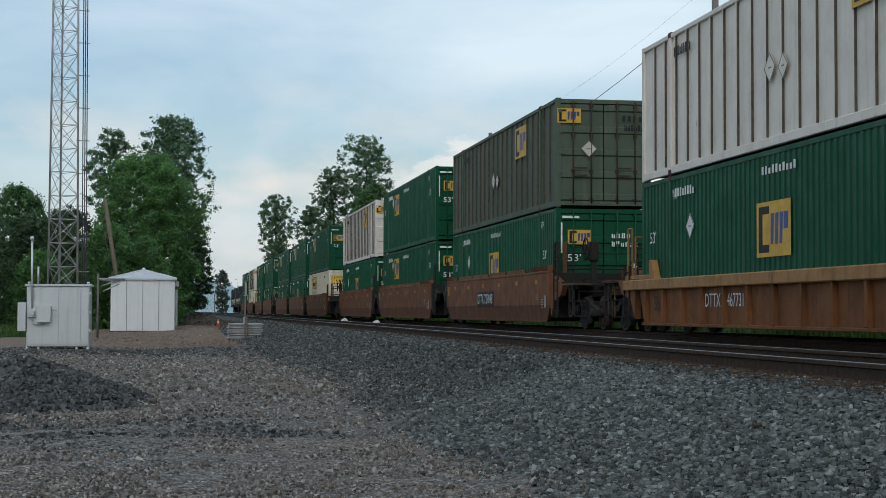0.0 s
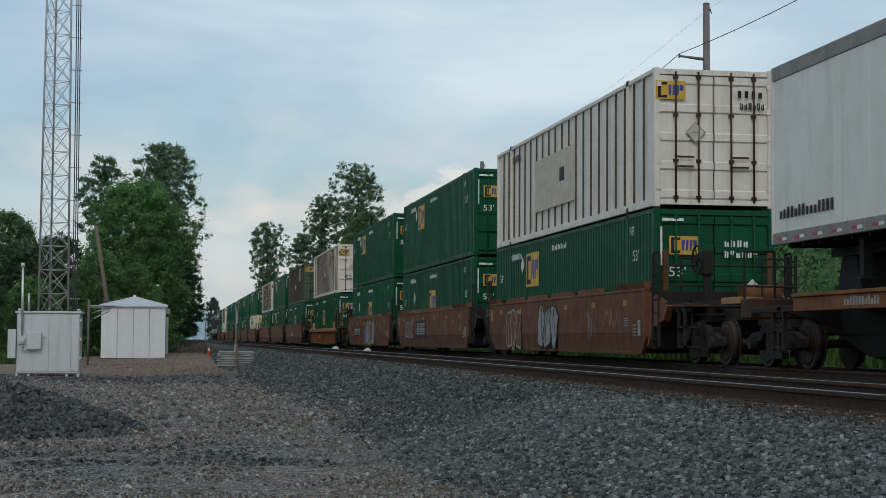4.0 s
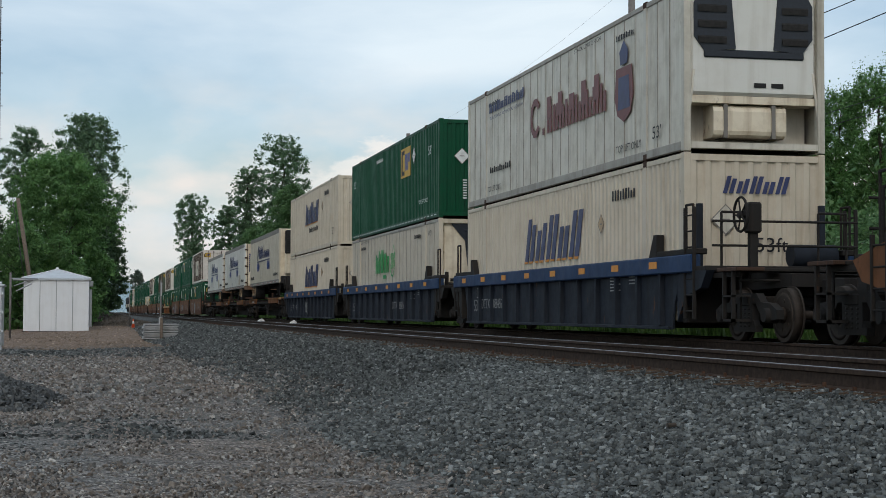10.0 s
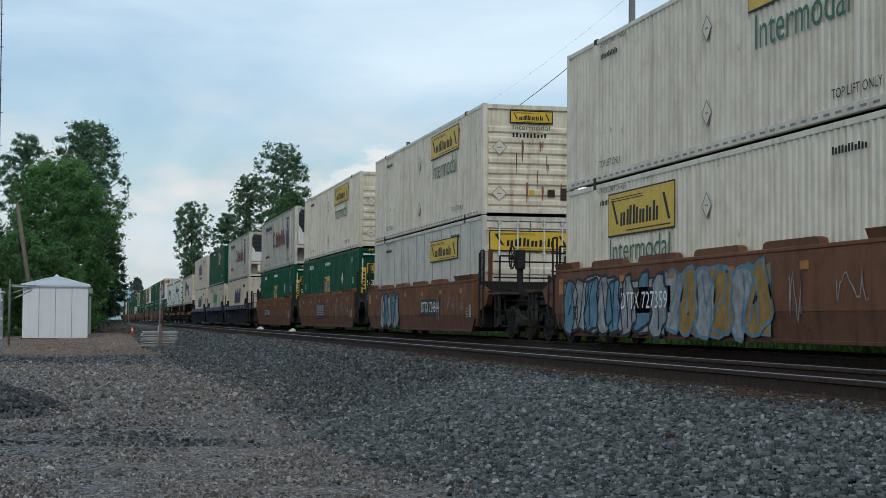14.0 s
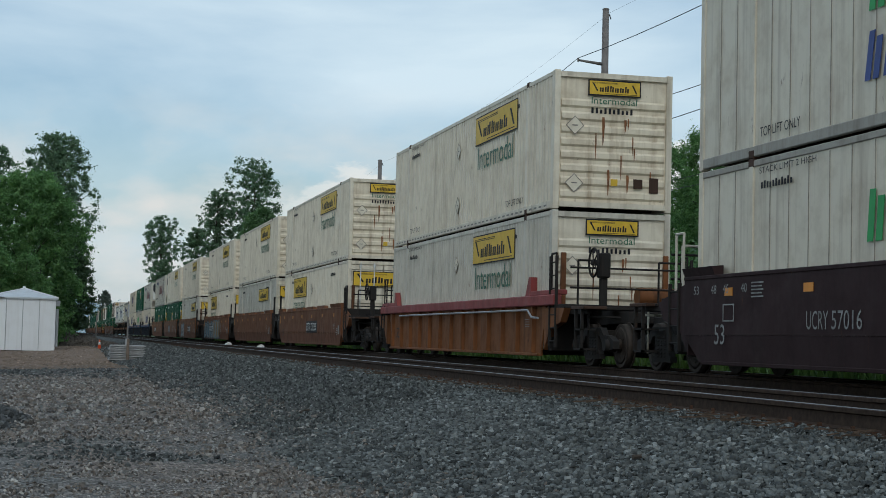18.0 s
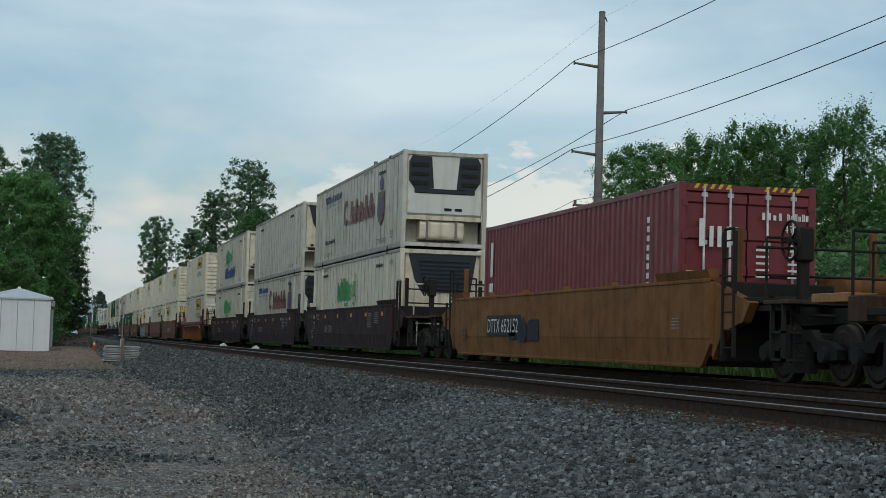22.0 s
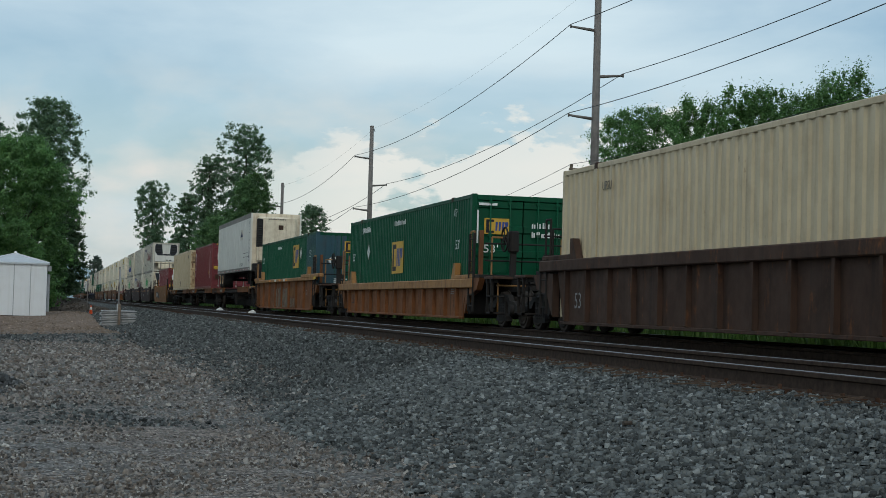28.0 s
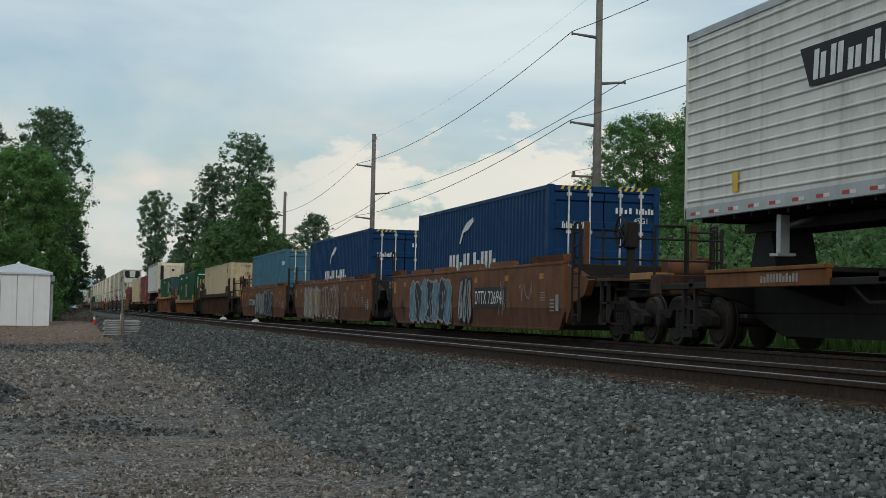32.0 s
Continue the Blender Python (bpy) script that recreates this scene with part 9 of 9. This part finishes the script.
# (middle, ends coupled, load)
SPINES = [(-60.69, (0, 1), A1, "t"), (-79.36, (0, 0), A1, "t"), (-99.66, (1, 0), A2, "t"),
          (-419.04, (0, 1), UP, "c"), (-436.62, (0, 0), TX, "c"), (-455.33, (1, 0), CT, "t"), (-607.5, (1, 1), RT, "t")]
TRAIN = []


def load_on(kind, s, z):
    key, make = kind
    if key in PROTO:
        ob = copy_thing(PROTO[key], pose(TRAIN_TRACK, s, z))
    else:
        ob = proto(key, make)
        ob.matrix_basis = pose(TRAIN_TRACK, s, z)
    TRAIN.append((ob, s, z))


def build_train():
    plain_cars = {}
    for s, style, coupled, low, high, number, place, marks in WELLS:
        key = (style, coupled, number, place)
        if not marks and key in plain_cars:
            car = copy_thing(plain_cars[key], pose(TRAIN_TRACK, s, 0))
            WHEELS.extend(o for o in car.children_recursive if o.name.startswith("wheelset"))
        else:
            car = well_car(style, coupled, number, place, marks)
            if not marks:
                plain_cars[key] = car
            car.matrix_basis = pose(TRAIN_TRACK, s, 0)
        TRAIN.append((car, s, 0))
        load_on(low, s, LOW)
        if high:
            load_on(high, s, HIGH)
    for s, coupled, load, kind in SPINES:
        car = spine_car(coupled, "dark skeleton flat car with orange-brown wheel platforms")
        car.matrix_basis = pose(TRAIN_TRACK, s, 0)
        TRAIN.append((car, s, 0))
        load_on(load, s, DECK)
    a = locomotive()
    for s in (272.5, 294.8):
        ob = a if s == 272.5 else copy_thing(a, pose(TRAIN_TRACK, s, 0))
        ob.matrix_basis = pose(TRAIN_TRACK, s, 0)
        if ob is not a:
            WHEELS.extend(o for o in ob.children_recursive if o.name.startswith("wheelset"))
        TRAIN.append((ob, s, 0))


build_train()


# ---- a bird that crosses the sky ----
def small_bird():
    b = thing("bird", "small dark bird flying over the lot", "bird", "", "", pose(-13, 100, -0.76))
    bm = bmesh.new()
    tube(bm, (-0.09, 0, 0), (0.02, 0, 0), 0.012, 0.035, 8)
    tube(bm, (0.02, 0, 0), (0.09, 0, 0.005), 0.035, 0.020, 8)
    tube(bm, (0.09, 0, 0.005), (0.125, 0, 0), 0.020, 0.003, 8)
    part("body", bm, "loco_black", b)
    for s in (-1, 1):
        bm = bmesh.new()
        prism(bm, [(0.045, 0.0), (0.05, s * 0.09), (-0.02, s * 0.21), (-0.045, s * 0.10), (-0.03, 0.0)], "z", 0.010, 0.018)
        for v in bm.verts:
            v.co.z += 0.35 * abs(v.co.y)
        part("wing", bm, "loco_black", b)
    bm = bmesh.new()
    prism(bm, [(-0.08, -0.012), (-0.08, 0.012), (-0.15, 0.03), (-0.15, -0.03)], "z", -0.004, 0.004)
    part("tail", bm, "loco_black", b)
    return b


BIRD = small_bird()


# ---- timber sleepers, the last pieces ----
def sleepers():
    bm = bmesh.new()
    box(bm, -1.30, 1.30, -0.115, 0.115, -0.36, -0.178, 0.012)
    me = mesh_of("sleeper", bm, "tie")
    rng = random.Random(4)
    for k in range(190):
        part("sleeper", me, None, near_line, "", pose(NEAR_TRACK + rng.uniform(-0.04, 0.04), 8.0 + 0.53 * k, rng.uniform(-0.008, 0.004), 0, 0, rng.uniform(-0.6, 0.6)))
    for k in range(90):
        part("sleeper", me, None, train_line, "", pose(TRAIN_TRACK + rng.uniform(-0.03, 0.03), 14.0 + 0.53 * k, rng.uniform(-0.008, 0.004)))


sleepers()


def rail_fastenings():
    """Tie plates, spikes and anchors along the near rails, and splinters on the sleeper ends."""
    rng = random.Random(17)
    for side in (-0.754, 0.754):
        bm = bmesh.new()
        for k in range(150):
            y, x = 8.0 + 0.53 * k, NEAR_TRACK + side
            box(bm, x - 0.17, x + 0.17, y - 0.09, y + 0.09, -0.18, -0.166)
            for dx in (-0.10, 0.10):
                a = x + dx + rng.uniform(-0.01, 0.01)
                box(bm, a - 0.014, a + 0.014, y - 0.06, y - 0.035, -0.166, -0.135 + rng.uniform(0, 0.02))
            for dy in (-0.16, 0.15):
                box(bm, x - 0.105, x + 0.10, y + dy, y + dy + 0.022, -0.19, -0.155)
        part("fastenings", bm, "rust_dark", near_line, "rusty tie plates, spikes and anchors")["kind"] = "stuff"
    bm = bmesh.new()
    for k in range(420):
        y, x = 8.0 + 52 * rng.random() ** 1.4, rng.uniform(5.3, 5.85)
        a, l = rng.uniform(-0.5, 0.5), rng.uniform(0.05, 0.22)
        d = Vector((math.cos(a), math.sin(a), 0)) * l
        c = Vector((x, y, -0.165 + rng.uniform(-0.01, 0.02)))
        tube(bm, c - d / 2, c + d / 2 + Vector((0, 0, rng.uniform(-0.01, 0.02))), rng.uniform(0.006, 0.016), 0.005, 4)
    part("splinters", bm, "tie_brown", near_line, "brown wood splinters on the sleeper ends")["kind"] = "stuff"


rail_fastenings()


# ---- motion: the way that the train has run since the start, every two seconds ----
RUN = (0.0, 38.92, 77.83, 116.74, 155.64, 194.55, 233.48, 272.43, 311.42, 350.39, 389.31, 428.24, 467.21, 506.19, 545.24, 584.39, 623.54)

# the bird sits on the ground by the mast, then flies up across the lot: seconds, x, z
BIRD_WAY = ((0, -13.0, -0.76), (21.5, -13.0, -0.76), (22.6, -11.0, 6.0), (23.2, -5.4, 11.0), (23.6, -0.1, 13.9), (24, 5.1, 16.5), (24.4, 10.4, 19.0), (24.8, 15.6, 21.6), (25.4, 23.5, 25.2), (32, 112, 62))


def motions():
    for ob, s, z in TRAIN:
        walk(ob, [(2.0 * k, pose(TRAIN_TRACK, s + d, z)) for k, d in enumerate(RUN)])
    walk(BIRD, [(t, pose(x, 100.0, z, 0, -28, 0)) for t, x, z in BIRD_WAY])
    # the wheels roll: one row for each thirtieth of a second keeps each turn under 90 degrees
    rows = []
    for k in range(961):
        t = k / 30.0
        j = min(15, int(t / 2.0))
        d = RUN[j] + (RUN[j + 1] - RUN[j]) * (t / 2.0 - j)
        rows.append((t, math.degrees(d / AXLE_R)))
    first = {}
    for w in WHEELS:
        side = w.location.y > 0
        if side not in first:
            y = w.location.y
            walk(w, [(t, pose(0, y, AXLE_R, -a)) for t, a in rows])
            first[side] = w
        else:
            # all other wheels on that end of a truck share the same rolling
            w.rotation_mode = "QUATERNION"
            w.animation_data_create()
            w.animation_data.action = first[side].animation_data.action
            w.animation_data.action_slot = first[side].animation_data.action_slot


motions()
